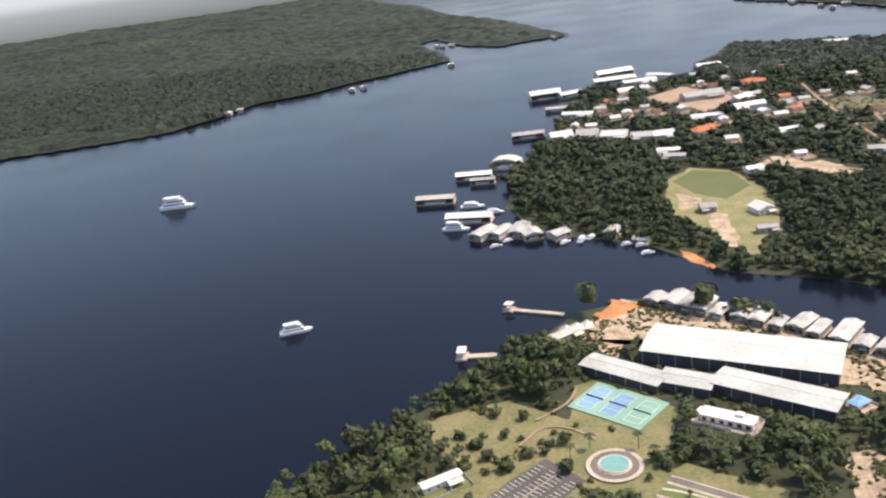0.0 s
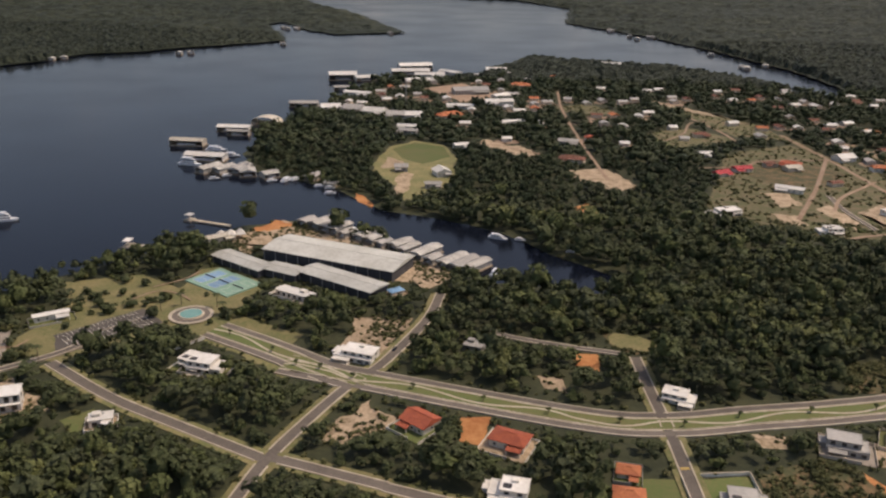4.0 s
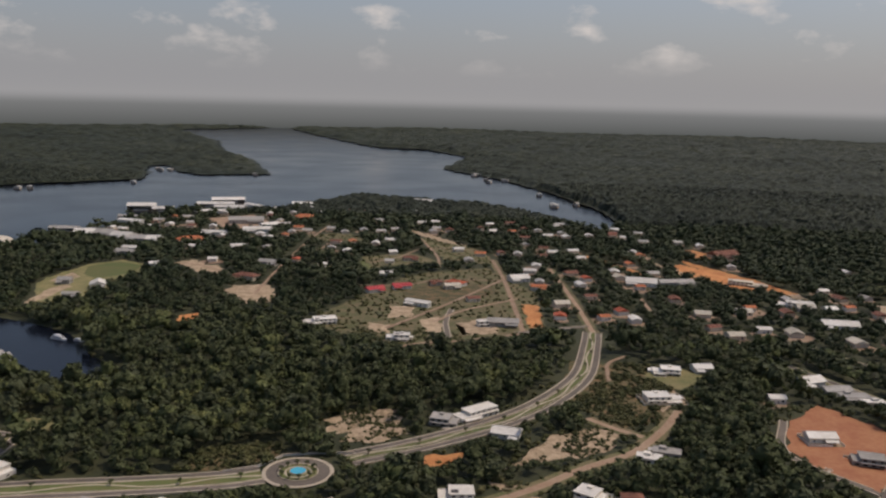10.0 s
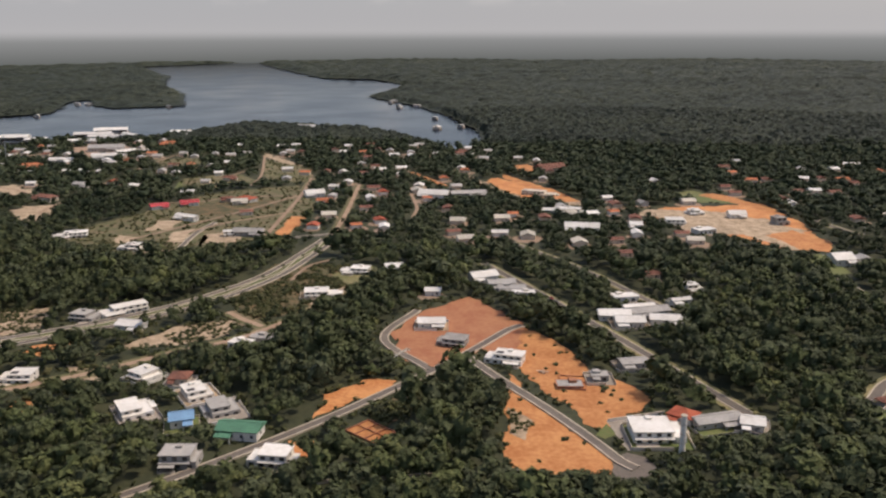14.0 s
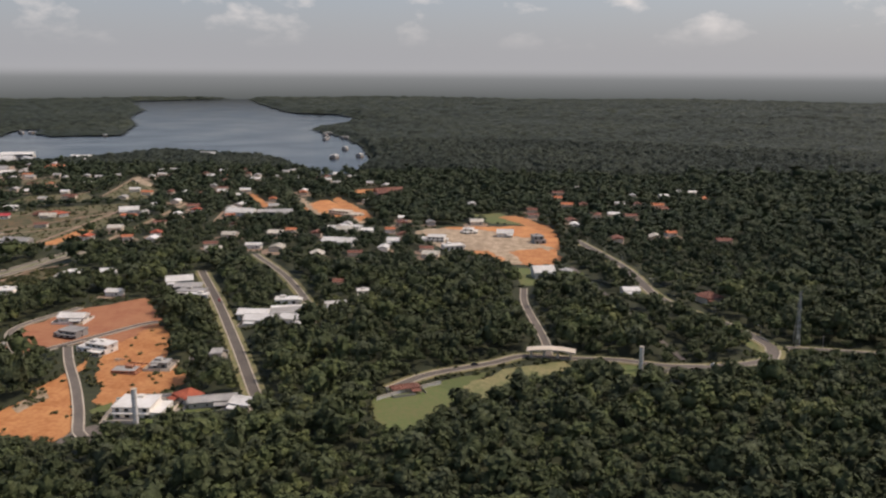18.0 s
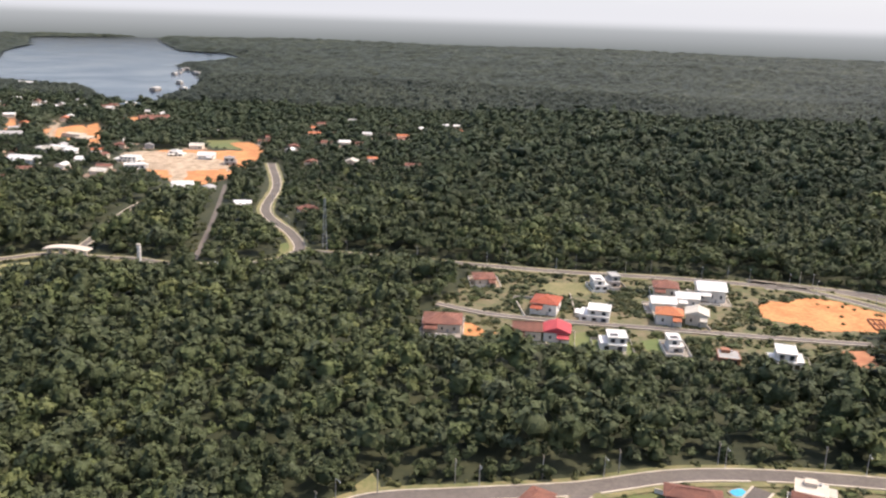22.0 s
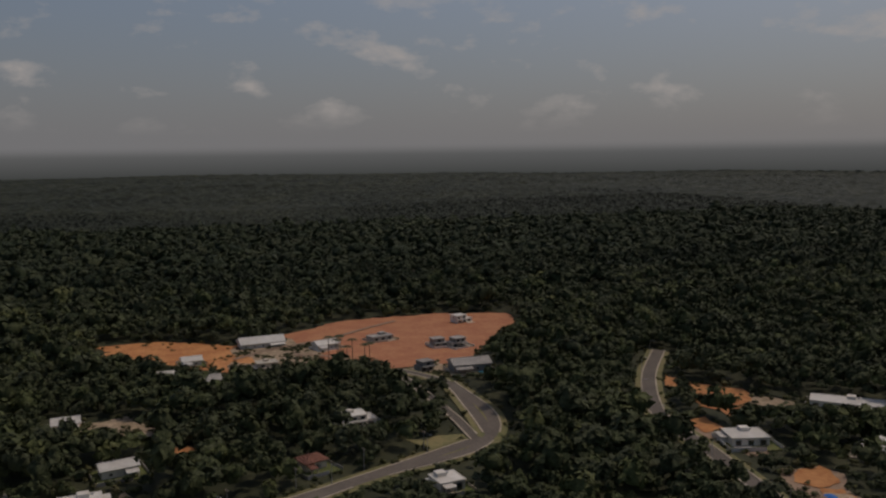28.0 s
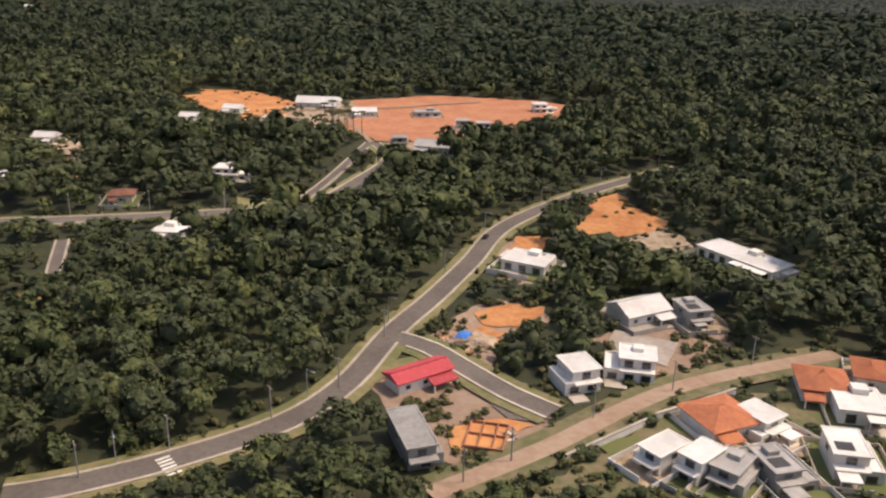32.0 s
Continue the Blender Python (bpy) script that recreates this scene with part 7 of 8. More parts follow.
# ---- floating boathouses ----
boathouse(-31.0, 503.7, -0, 20.8, 7.5, 3.4, 'gable', 'cream')
boathouse(-16.1, 547.0, 3, 20.9, 8.0, 3.2, 'gable', 'white')
boathouse(-9.3, 535.3, 1, 14.0, 5.0, 3.0, 'gable', 'grey')
boathouse(1.2, 564.9, -8, 18.7, 10.0, 3.2, 'arch', 'cream')
boathouse(7.8, 640.6, 8, 21.5, 9.0, 3.0, 'gable', 'grey')
boathouse(-7.0, 469.2, -2, 23.1, 9.0, 3.4, 'gable', 'white')
boathouse(10.1, 774.7, 15, 25.0, 14.0, 5.0, 'gable', 'white')
boathouse(22.9, 720.4, 8, 16.9, 7.0, 2.4, 'gable', 'grey')
boathouse(31.0, 774.1, 27, 19.5, 10.0, 3.0, 'gable', 'white')
boathouse(66.6, 817.3, 14, 35.8, 12.0, 3.6, 'gable', 'white')
boathouse(66.2, 854.5, 22, 32.8, 14.0, 3.6, 'gable', 'white')
boathouse(81.6, 769.4, 21, 27.1, 9.0, 3.0, 'gable', 'white')
boathouse(147.0, 844.1, 7, 19.7, 10.0, 3.6, 'gable', 'white')
boathouse(3.3, 445.3, -26, 6.7, 14.4, 3.0, 'gable', 'white')
boathouse(11.8, 445.4, -26, 6.0, 12.8, 3.0, 'gable', 'white')
boathouse(20.6, 446.4, -10, 7.6, 14.4, 3.0, 'gable', 'grey')
boathouse(26.7, 440.2, 21, 8.2, 9.6, 3.0, 'gable', 'white')
boathouse(39.4, 438.2, 42, 8.5, 7.2, 2.7, 'gable', 'white')
boathouse(64.0, 437.4, -22, 5.8, 8.8, 2.7, 'gable', 'grey')
boathouse(76.1, 426.3, -19, 6.1, 5.6, 2.1, 'gable', 'white')
boathouse(79.2, 361.9, -33, 5.8, 7.2, 2.7, 'gable', 'grey')
boathouse(86.1, 360.6, -33, 5.7, 11.2, 3.0, 'gable', 'white')
boathouse(91.4, 356.9, -33, 5.6, 11.2, 3.0, 'gable', 'grey')
boathouse(96.0, 354.5, -29, 4.7, 11.2, 3.0, 'gable', 'white')
boathouse(100.1, 348.3, -33, 4.2, 7.2, 2.7, 'gable', 'white')
boathouse(107.6, 347.2, -26, 4.9, 9.6, 2.7, 'gable', 'grey')
boathouse(113.1, 343.7, -29, 5.5, 10.4, 2.7, 'gable', 'white')
boathouse(117.8, 338.0, -31, 4.1, 7.2, 2.7, 'gable', 'grey')
boathouse(125.4, 337.9, -39, 5.3, 10.4, 2.7, 'gable', 'white')
boathouse(129.5, 333.0, -34, 3.8, 10.4, 2.7, 'gable', 'white')
boathouse(137.0, 330.1, -32, 5.7, 14.4, 2.7, 'gable', 'white')
boathouse(140.7, 322.0, -33, 4.6, 7.2, 2.7, 'gable', 'white')
boathouse(148.7, 321.8, -35, 5.1, 14.4, 2.7, 'gable', 'white')
boathouse(153.2, 319.5, -33, 4.4, 14.4, 2.7, 'gable', 'grey')
boathouse(158.2, 316.8, -35, 4.9, 14.4, 2.7, 'gable', 'white')

# ---- walls and small works ----
wall_run([(154.3, 129.9), (156.8, 152.1)], 1.1)
wall_run([(166.6, 162.3), (163.5, 129), (154.3, 129.9)], 1.1)
wall_run([(189.9, 91.9), (188.5, 117.6)], 1)
wall_run([(216.2, 98.3), (225.6, 99.5)], 0.9)
wall_run([(287.5, 124), (291.1, 113.2), (282.3, 112.1), (278.4, 126.4)], 1.3)
wall_run([(221.5, 184.6), (233.8, 186.7), (235, 169.9)], 1)
wall_run([(67.2, 233), (74.5, 243.1)], 1)
wall_run([(264.6, 113.3), (256.7, 110.8), (256, 102.9)], 0.5, 'low raw brick foundation wall on sand')
wall_run([(1171.9, 116.6), (1181.5, 128.4)], 1.1)
wall_run([(1182.5, 129.9), (1193.4, 140.2)], 1.1)
wall_run([(242.2, 146.3), (241.5, 162.9), (233.2, 161.6)], 1)
wall_run([(207.7, 166.1), (217.8, 167.1), (216.6, 183.2)], 0.9)
wall_run([(803.6, 116.9), (807.2, 122.9), (810.5, 127.8), (817.7, 140.3)], 0.9)
wall_run([(849.9, 128.9), (858.9, 122.6)], 0.9)
wall_run([(872.1, 121), (880.1, 134.1)], 0.9)
wall_run([(836.3, 146.8), (848.2, 141)], 0.9, 'dark grey wall round a fenced house')
wall_run([(811.7, 240.1), (808.2, 257.5), (818.5, 258), (820.7, 243.6)], 0.8)
wall_run([(826.7, 242.4), (825.9, 263.5)], 0.8)
wall_run([(849.5, 239.2), (849.9, 252.6)], 0.8)
wall_run([(783.9, 225.8), (793.2, 233.1)], 0.7)
wall_run([(864.2, 276.3), (863.6, 243.9), (864.2, 237.8)], 0.8)
wall_run([(605.7, 227.8), (613.3, 236.1), (621.9, 243.8)], 1.2, 'long cream wall beside the estate road')
speed_bump(221.1, 139.3, 224.2, 139.6)
speed_bump(225.9, 104.8, 228.7, 105.2)
speed_bump(211.5, 121.5, 211.9, 119.5)
speed_bump(170, 166, 170.5, 163.2)
speed_bump(299.8, 139.5, 300, 136.9)
speed_bump(302.7, 186.7, 302.8, 183.4)
speed_bump(216.9, 187, 219.2, 187.4)
foundation(469.5, 203.2, -36, 10.5, 8.3)
wall_run([(532.1, 215.9), (547.8, 222.8)], 0.9)
wall_run([(462.1, 175.6), (486.6, 181.6), (509.1, 185.9)], 0.9, 'long grey wall along the forest edge')
wall_run([(286.1, 232.9), (295.1, 238.1), (300.4, 247.3), (311.6, 251.2), (322.1, 252.2)], 0.7)
wall_run([(465.7, 255.1), (470.1, 262.7)], 0.8)
foundation(1161.5, 119.2, 2, 5.1, 6.2)
foundation(260.6, 104.8, 9, 9.1, 4.8)
foundation(523.5, 241.2, -1, 7.7, 9.8)
foundation(915.5, 252.2, -5, 4.2, 9.6)
heap(1152.1, 146.6, 2.6, True)
heap(1155.2, 145.2, 1.8, False)
heap(1150.2, 144.9, 1.5, False)
heap(1164.1, 120.9, 1.3, False)
heap(479.8, 275.5, 1.6, False)
heap(469.9, 263.7, 1.4, False)
heap(1066.9, 301.2, 1.8, False)
heap(514.5, 248.9, 1.5, False)
utility_pole(1160.8, 108.8, 141)
utility_pole(1165.5, 114.7, 144)
utility_pole(1174.4, 127.6, 141)
utility_pole(1184.7, 138.5, 136)
utility_pole(1196.4, 150.0, 135)
utility_pole(1139.9, 143.1, -4)
utility_pole(1138.8, 125.7, -14)
utility_pole(1133.2, 115.5, -35)
utility_pole(1124.3, 105.3, -41)
utility_pole(1117.3, 97.2, -41)
utility_pole(777.2, 129.5, 133)
utility_pole(786.3, 138.1, 123)
utility_pole(799.7, 144.3, 109)
utility_pole(815.8, 148.2, 105)
utility_pole(830.3, 152.5, 107)
utility_pole(850.1, 158.9, 101)
utility_pole(870.7, 160.2, 91)
utility_pole(891.0, 159.5, 88)
utility_pole(1039.3, 175.3, 118)
utility_pole(1053.0, 182.5, 117)
utility_pole(1068.4, 190.1, 116)
utility_pole(1083.6, 197.2, 115)
utility_pole(804.9, 296.6, 86)
utility_pole(829.1, 294.9, 87)
utility_pole(855.0, 294.4, 87)
utility_pole(880.6, 292.3, 85)
utility_pole(903.8, 289.9, 84)
crescent_pool(0.0, 217.0, 5.7)
TALL_PALMS.append((1076.3, 277.6))
TALL_PALMS.append((1077.5, 282.1))
TALL_PALMS.append((1079.8, 280.4))
TALL_PALMS.append((1075.0, 287.3))
TALL_PALMS.append((1079.1, 288.7))
TALL_PALMS.append((1085.4, 279.0))
TALL_PALMS.append((1087.4, 281.3))
TALL_PALMS.append((1082.0, 282.8))


# ---- far woods: one rolling canopy sheet round the bays ----
def canopy(x0, x1, y0, y1, step, height, name):
    nx, ny = int((x1 - x0) / step) + 1, int((y1 - y0) / step) + 1
    gx, gy = np.meshgrid(x0 + step * np.arange(nx), y0 + step * np.arange(ny))
    rng = np.random.default_rng(7)
    gx = gx + rng.uniform(-0.35, 0.35, gx.shape) * step
    gy = gy + rng.uniform(-0.35, 0.35, gy.shape) * step
    wet = inside(gx.ravel(), gy.ravel(), shore).reshape(gx.shape)
    near = wet.copy()
    near[1:] |= wet[:-1]
    near[:-1] |= wet[1:]
    near[:, 1:] |= wet[:, :-1]
    near[:, :-1] |= wet[:, 1:]
    gz = height * (0.25 + 0.75 * rng.random(gx.shape)) + 4 * np.sin(gx * 0.006 + 1.3) * np.sin(gy * 0.0045)
    gz = np.where(near, height * 0.2, np.maximum(gz, 1.0))
    gz[0] *= 0.3
    v = np.stack([gx, gy, gz], -1).reshape(-1, 3)
    idx = np.arange(nx * ny).reshape(ny, nx)
    f = np.stack([idx[:-1, :-1], idx[:-1, 1:], idx[1:, 1:], idx[1:, :-1]], -1).reshape(-1, 4)
    keep = ~(wet.ravel()[f].all(1))
    f = f[keep]
    me = bpy.data.meshes.new(name)
    me.from_pydata(v.tolist(), [], f.tolist())
    tinted(me, rng.random(len(me.vertices)))
    # Same foliage, with the haze tint painted into its colour.
    me.materials.append(FAR_HAZE_LEAVES)
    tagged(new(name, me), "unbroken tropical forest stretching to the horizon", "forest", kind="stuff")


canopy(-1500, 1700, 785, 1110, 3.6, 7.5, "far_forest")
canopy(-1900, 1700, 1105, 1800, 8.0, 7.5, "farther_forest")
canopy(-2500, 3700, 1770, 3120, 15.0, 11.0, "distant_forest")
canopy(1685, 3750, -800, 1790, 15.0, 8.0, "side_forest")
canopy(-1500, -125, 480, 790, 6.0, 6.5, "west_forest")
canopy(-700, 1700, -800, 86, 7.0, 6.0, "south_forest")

# ---- backdrop: the painted haze of the distance ----
# Glowing ring: haze is painted as an emission ramp that thins into the sky.
haze = bpy.data.materials.new("painted_haze")
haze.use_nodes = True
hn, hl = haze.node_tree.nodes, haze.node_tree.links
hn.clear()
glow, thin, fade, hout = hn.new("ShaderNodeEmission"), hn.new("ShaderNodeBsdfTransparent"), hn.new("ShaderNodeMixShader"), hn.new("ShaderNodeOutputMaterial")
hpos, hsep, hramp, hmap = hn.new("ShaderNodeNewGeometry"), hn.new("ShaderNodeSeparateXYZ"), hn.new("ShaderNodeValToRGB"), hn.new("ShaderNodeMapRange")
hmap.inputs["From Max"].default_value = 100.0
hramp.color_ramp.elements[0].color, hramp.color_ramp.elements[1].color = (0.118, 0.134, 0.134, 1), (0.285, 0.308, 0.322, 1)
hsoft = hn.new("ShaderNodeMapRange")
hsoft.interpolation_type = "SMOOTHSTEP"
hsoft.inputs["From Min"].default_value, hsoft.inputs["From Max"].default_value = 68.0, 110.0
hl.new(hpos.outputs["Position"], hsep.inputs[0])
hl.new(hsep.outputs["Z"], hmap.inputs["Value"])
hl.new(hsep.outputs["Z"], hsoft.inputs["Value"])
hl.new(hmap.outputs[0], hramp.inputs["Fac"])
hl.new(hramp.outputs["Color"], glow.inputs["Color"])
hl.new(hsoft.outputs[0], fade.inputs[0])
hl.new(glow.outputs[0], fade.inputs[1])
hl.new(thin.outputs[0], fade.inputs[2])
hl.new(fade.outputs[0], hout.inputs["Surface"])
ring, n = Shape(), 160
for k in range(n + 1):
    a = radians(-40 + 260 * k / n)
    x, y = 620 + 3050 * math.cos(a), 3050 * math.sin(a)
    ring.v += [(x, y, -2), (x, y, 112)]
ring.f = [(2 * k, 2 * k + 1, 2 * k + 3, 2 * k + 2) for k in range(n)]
tagged(part("backdrop", ring, haze), "glowing backdrop with painted blue-grey haze over the wooded horizon", "backdrop", kind="structure")

CROSSINGS = ((1034.6, 151.6, -70, 6), (1038.6, 153.4, -56, 6), (1065.7, 106.0, -61, 6), (1069.3, 108.2, -63, 6), (1126.2, 102.0, -128, 6), (222.9, 139.6, -82, 5))

# ---- boats, piers and the club ----
boat(-56.8, 347.6, 22, 13, "white two-deck river ferry under way on dark water", 2)
boat(-198.5, 529, 10, 22, "red and white passenger boat on the open river", 2)
boat(-11.5, 456.5, -4, 14, "long white motor yacht moored beside a boathouse", 2)
for bx, by, br, bl in ((166, 355, -20, 9), (175.5, 354.5, -15, 5), (166.3, 314, 70, 8), (-8.6, 491.8, 4, 13), (4.6, 480.4, 8, 10), (11.4, 430.5, 25, 6), (50.4, 433.0, 70, 9), (54.7, 435.6, 55, 7), (43.0, 431.1, 40, 6), (70.3, 424.2, 20, 6), (76.3, 422.0, 15, 6), (78.6, 412.6, 15, 6), (16.3, 437.4, 35, 6), (101.4, 355.8, 50, 8), (129.6, 323.5, 60, 7), (154.5, 309.2, 75, 6), (196.8, 342.1, 10, 4)):
    boat(bx, by, br, bl, "white motor boat moored on dark water")


def pier(x0, y0, x1, y1, w):
    a = math.degrees(math.atan2(y1 - y0, x1 - x0))
    l = math.hypot(x1 - x0, y1 - y0)
    ob = thing("pier", x0, y0, a, "pale concrete floating pier with a roofed landing", "pier")
    for k in range(int(l / 2.5)):
        part("deck_panel", Shape().box(k * 2.5, k * 2.5 + 2.4, -w / 2, w / 2, 0.05, 0.75, 0.06), KERB, ob)
    part("landing", Shape().box(-4, 0, -w, w, 0.05, 0.8, 0.08), KERB, ob)
    part("landing_roof", Shape().box(-3.6, -0.4, -w * 0.8, w * 0.8, 3.0, 3.2), ROOF_WHITE, ob)
    for p in (-3.4, -0.6):
        for q in (-w * 0.7, w * 0.7):
            part("roof_post", Shape().tube(p, q, 0.8, 3.0, 0.07, n=6), STEEL, ob)


pier(26.8, 359.6, 46.5, 353.9, 2.2)
pier(14.5, 323.2, 26, 323.5, 3.0)

tent = thing("tent_roof", 51.2, 339.2, 25, "white stretched fabric tent roof by the shore", "tent")
for k in (-1, 0, 1):
    part("canopy", Shape().add([(k * 4 - 2, -2.5, 2.2), (k * 4 + 2, -2.5, 2.2), (k * 4 + 2, 2.5, 2.2), (k * 4 - 2, 2.5, 2.2), (k * 4, 0, 4.4), (k * 4 - 2, -2.5, 2.1), (k * 4 + 2, -2.5, 2.1), (k * 4 + 2, 2.5, 2.1), (k * 4 - 2, 2.5, 2.1)],
                               [(0, 1, 4), (1, 2, 4), (2, 3, 4), (3, 0, 4), (8, 7, 6, 5), (0, 5, 6, 1), (1, 6, 7, 2), (2, 7, 8, 3), (3, 8, 5, 0)]), WHITE, tent)
    part("pole", Shape().tube(k * 4, 0, 0, 4.2, 0.08, n=6), STEEL, tent)

court = thing("tennis_court", 64.7, 290.3, -32.5, "green and blue hard courts with white lines and low nets", "sports court")
stamp([(64.7 + 0.843 * a + 0.537 * b, 290.3 - 0.537 * a + 0.843 * b) for a, b in ((-13, -10), (13, -10), (13, 9), (-13, 9))], 1)
part("slab", Shape().box(-12.4, 12.4, -8.4, 8.4, 0.1, 0.42), COURT_GREEN, court)
for k in (-1, 0, 1):
    part("playing_field", Shape().box(k * 8.1 - 2.7, k * 8.1 + 2.7, -6.2, 6.2, 0.42, 0.45), COURT_BLUE if k < 1 else COURT_GREEN, court)
    for y0, y1, x0, x1 in ((-6.2, -6.08, -2.7, 2.7), (6.08, 6.2, -2.7, 2.7), (-6.2, 6.2, -2.7, -2.58), (-6.2, 6.2, 2.58, 2.7), (-3.2, -3.1, -2.7, 2.7), (3.1, 3.2, -2.7, 2.7)):
        part("line", Shape().box(k * 8.1 + x0, k * 8.1 + x1, y0, y1, 0.45, 0.465), MARK, court)
    part("net", Shape().box(k * 8.1 - 3.0, k * 8.1 + 3.0, -0.03, 0.03, 0.45, 0.95), FRAME, court)

bays = tagged(thing("parking_bays", 40.1, 245.4, 50.7, "white painted parking bays on dark asphalt", "markings"), kind="structure")
bay_line = part("bay_line", Shape().box(-0.07, 0.07, -1.3, 1.3, 0.36, 0.372), MARK, bays)
for row in (-5.6, -1.4, 1.4, 5.6):
    for k in range(19):
        if (row, k) == (-5.6, 0):
            bay_line.location = (-13.5, -5.6, 0)
            continue
        o = new("bay_line", bay_line.data)
        o.parent, o.location = bays, (-13.5 + 1.5 * k, row, 0)
part("divider", Shape().box(-14, 14, -0.12, 0.12, 0.36, 0.5), KERB, bays)

pool(1121.5, 259.8, 10, 5.5, 3.2)
pool(5.5, 206, 30, 5, 2.6)
pool(31, 197.6, 20, 5, 4)
for px_, py_, pr, pw, pd in ((162.6, 145.6, -30, 3.2, 2.2), (285.4, 117.7, 10, 4, 2.6), (237.2, 142.1, 5, 3, 2), (255.5, 146.4, 5, 3.6, 3), (230.2, 145.3, 5, 4, 1.8), (1122, 261, 10, 8, 5), (851.8, 148.7, 30, 3, 2.2)):
    pool(px_, py_, pr, pw, pd)
pool(183.3, 96.1, 10, 5, 3.4, True)

water_tower(992.2, 194.0, 1.25, 13.6)
water_tower(928.2, 247.7, 1.2, 8.0, False)
water_tower(548.4, 196.5, 0.75, 11.8, False)
water_tower(683.1, 267.1, 0.7, 7.6, False)
tank = thing("water_tank", 997.5, 194.4, 0, "low round white water tank beside the tall tower", "water tank")
part("tank_wall", Shape().tube(0, 0, 0, 2.2, 1.5, 1.5, 20), WHITE, tank)
part("tank_lid", Shape().tube(0, 0, 2.2, 2.5, 1.55, 0.3, 20), KERB, tank)
lattice_mast(86.2, 642.2, 24)
lattice_mast(738.4, 299.8, 20, 1.6)

gate = thing("entrance_gate", 654.4, 273.5, 0, "pale curved concrete gatehouse roof over the estate entrance", "gatehouse")
arch, m = [], 14
for k in range(m + 1):
    t = k / m * 2 - 1
    arch.append((t * 8, 3.0 + 0.8 * (1 - t * t)))
ring_a = arch + [(x, z - 0.45) for x, z in reversed(arch)]
part("roof", Shape().rings([[(x, -2.2, z) for x, z in ring_a], [(x, 2.2, z) for x, z in ring_a]]), CREAM, gate)
for k in (-6.5, -2.2, 2.2, 6.5):
    part("pier", Shape().box(k - 0.4, k + 0.4, -0.8, 0.8, 0, 2.85), CREAM, gate)

# ---- scattered village houses ----
rng = random.Random(11)


def village_house(w, d, h, style):
    """A small house seen from afar: walls, gabled roof, door, one window."""
    roof, wall, words = ROOFS[style]
    ob = thing("village_house", 0, 0, 0, f"small village house with {words} roof among trees", "house", "village houses")
    part("wall", Shape().box(-w / 2, w / 2, -d / 2, d / 2, 0, h), wall, ob)
    x, y, r = w / 2 + 0.4, d / 2 + 0.4, min(w, d) * 0.2
    part("roof", Shape().add([(-x, -y, h), (x, -y, h), (x, y, h), (-x, y, h), (-x, 0, h + r), (x, 0, h + r)], [(3, 2, 1, 0), (0, 1, 5, 4), (2, 3, 4, 5), (1, 2, 5), (3, 0, 4)]), roof, ob)
    part("door", Shape().box(-0.3, 0.3, -d / 2 - 0.05, -d / 2, 0, 1.2), FRAME, ob)
    part("window", Shape().box(w * 0.2, w * 0.2 + 1, -d / 2 - 0.05, -d / 2, 0.8, 1.6), GLASS, ob)
    return ob


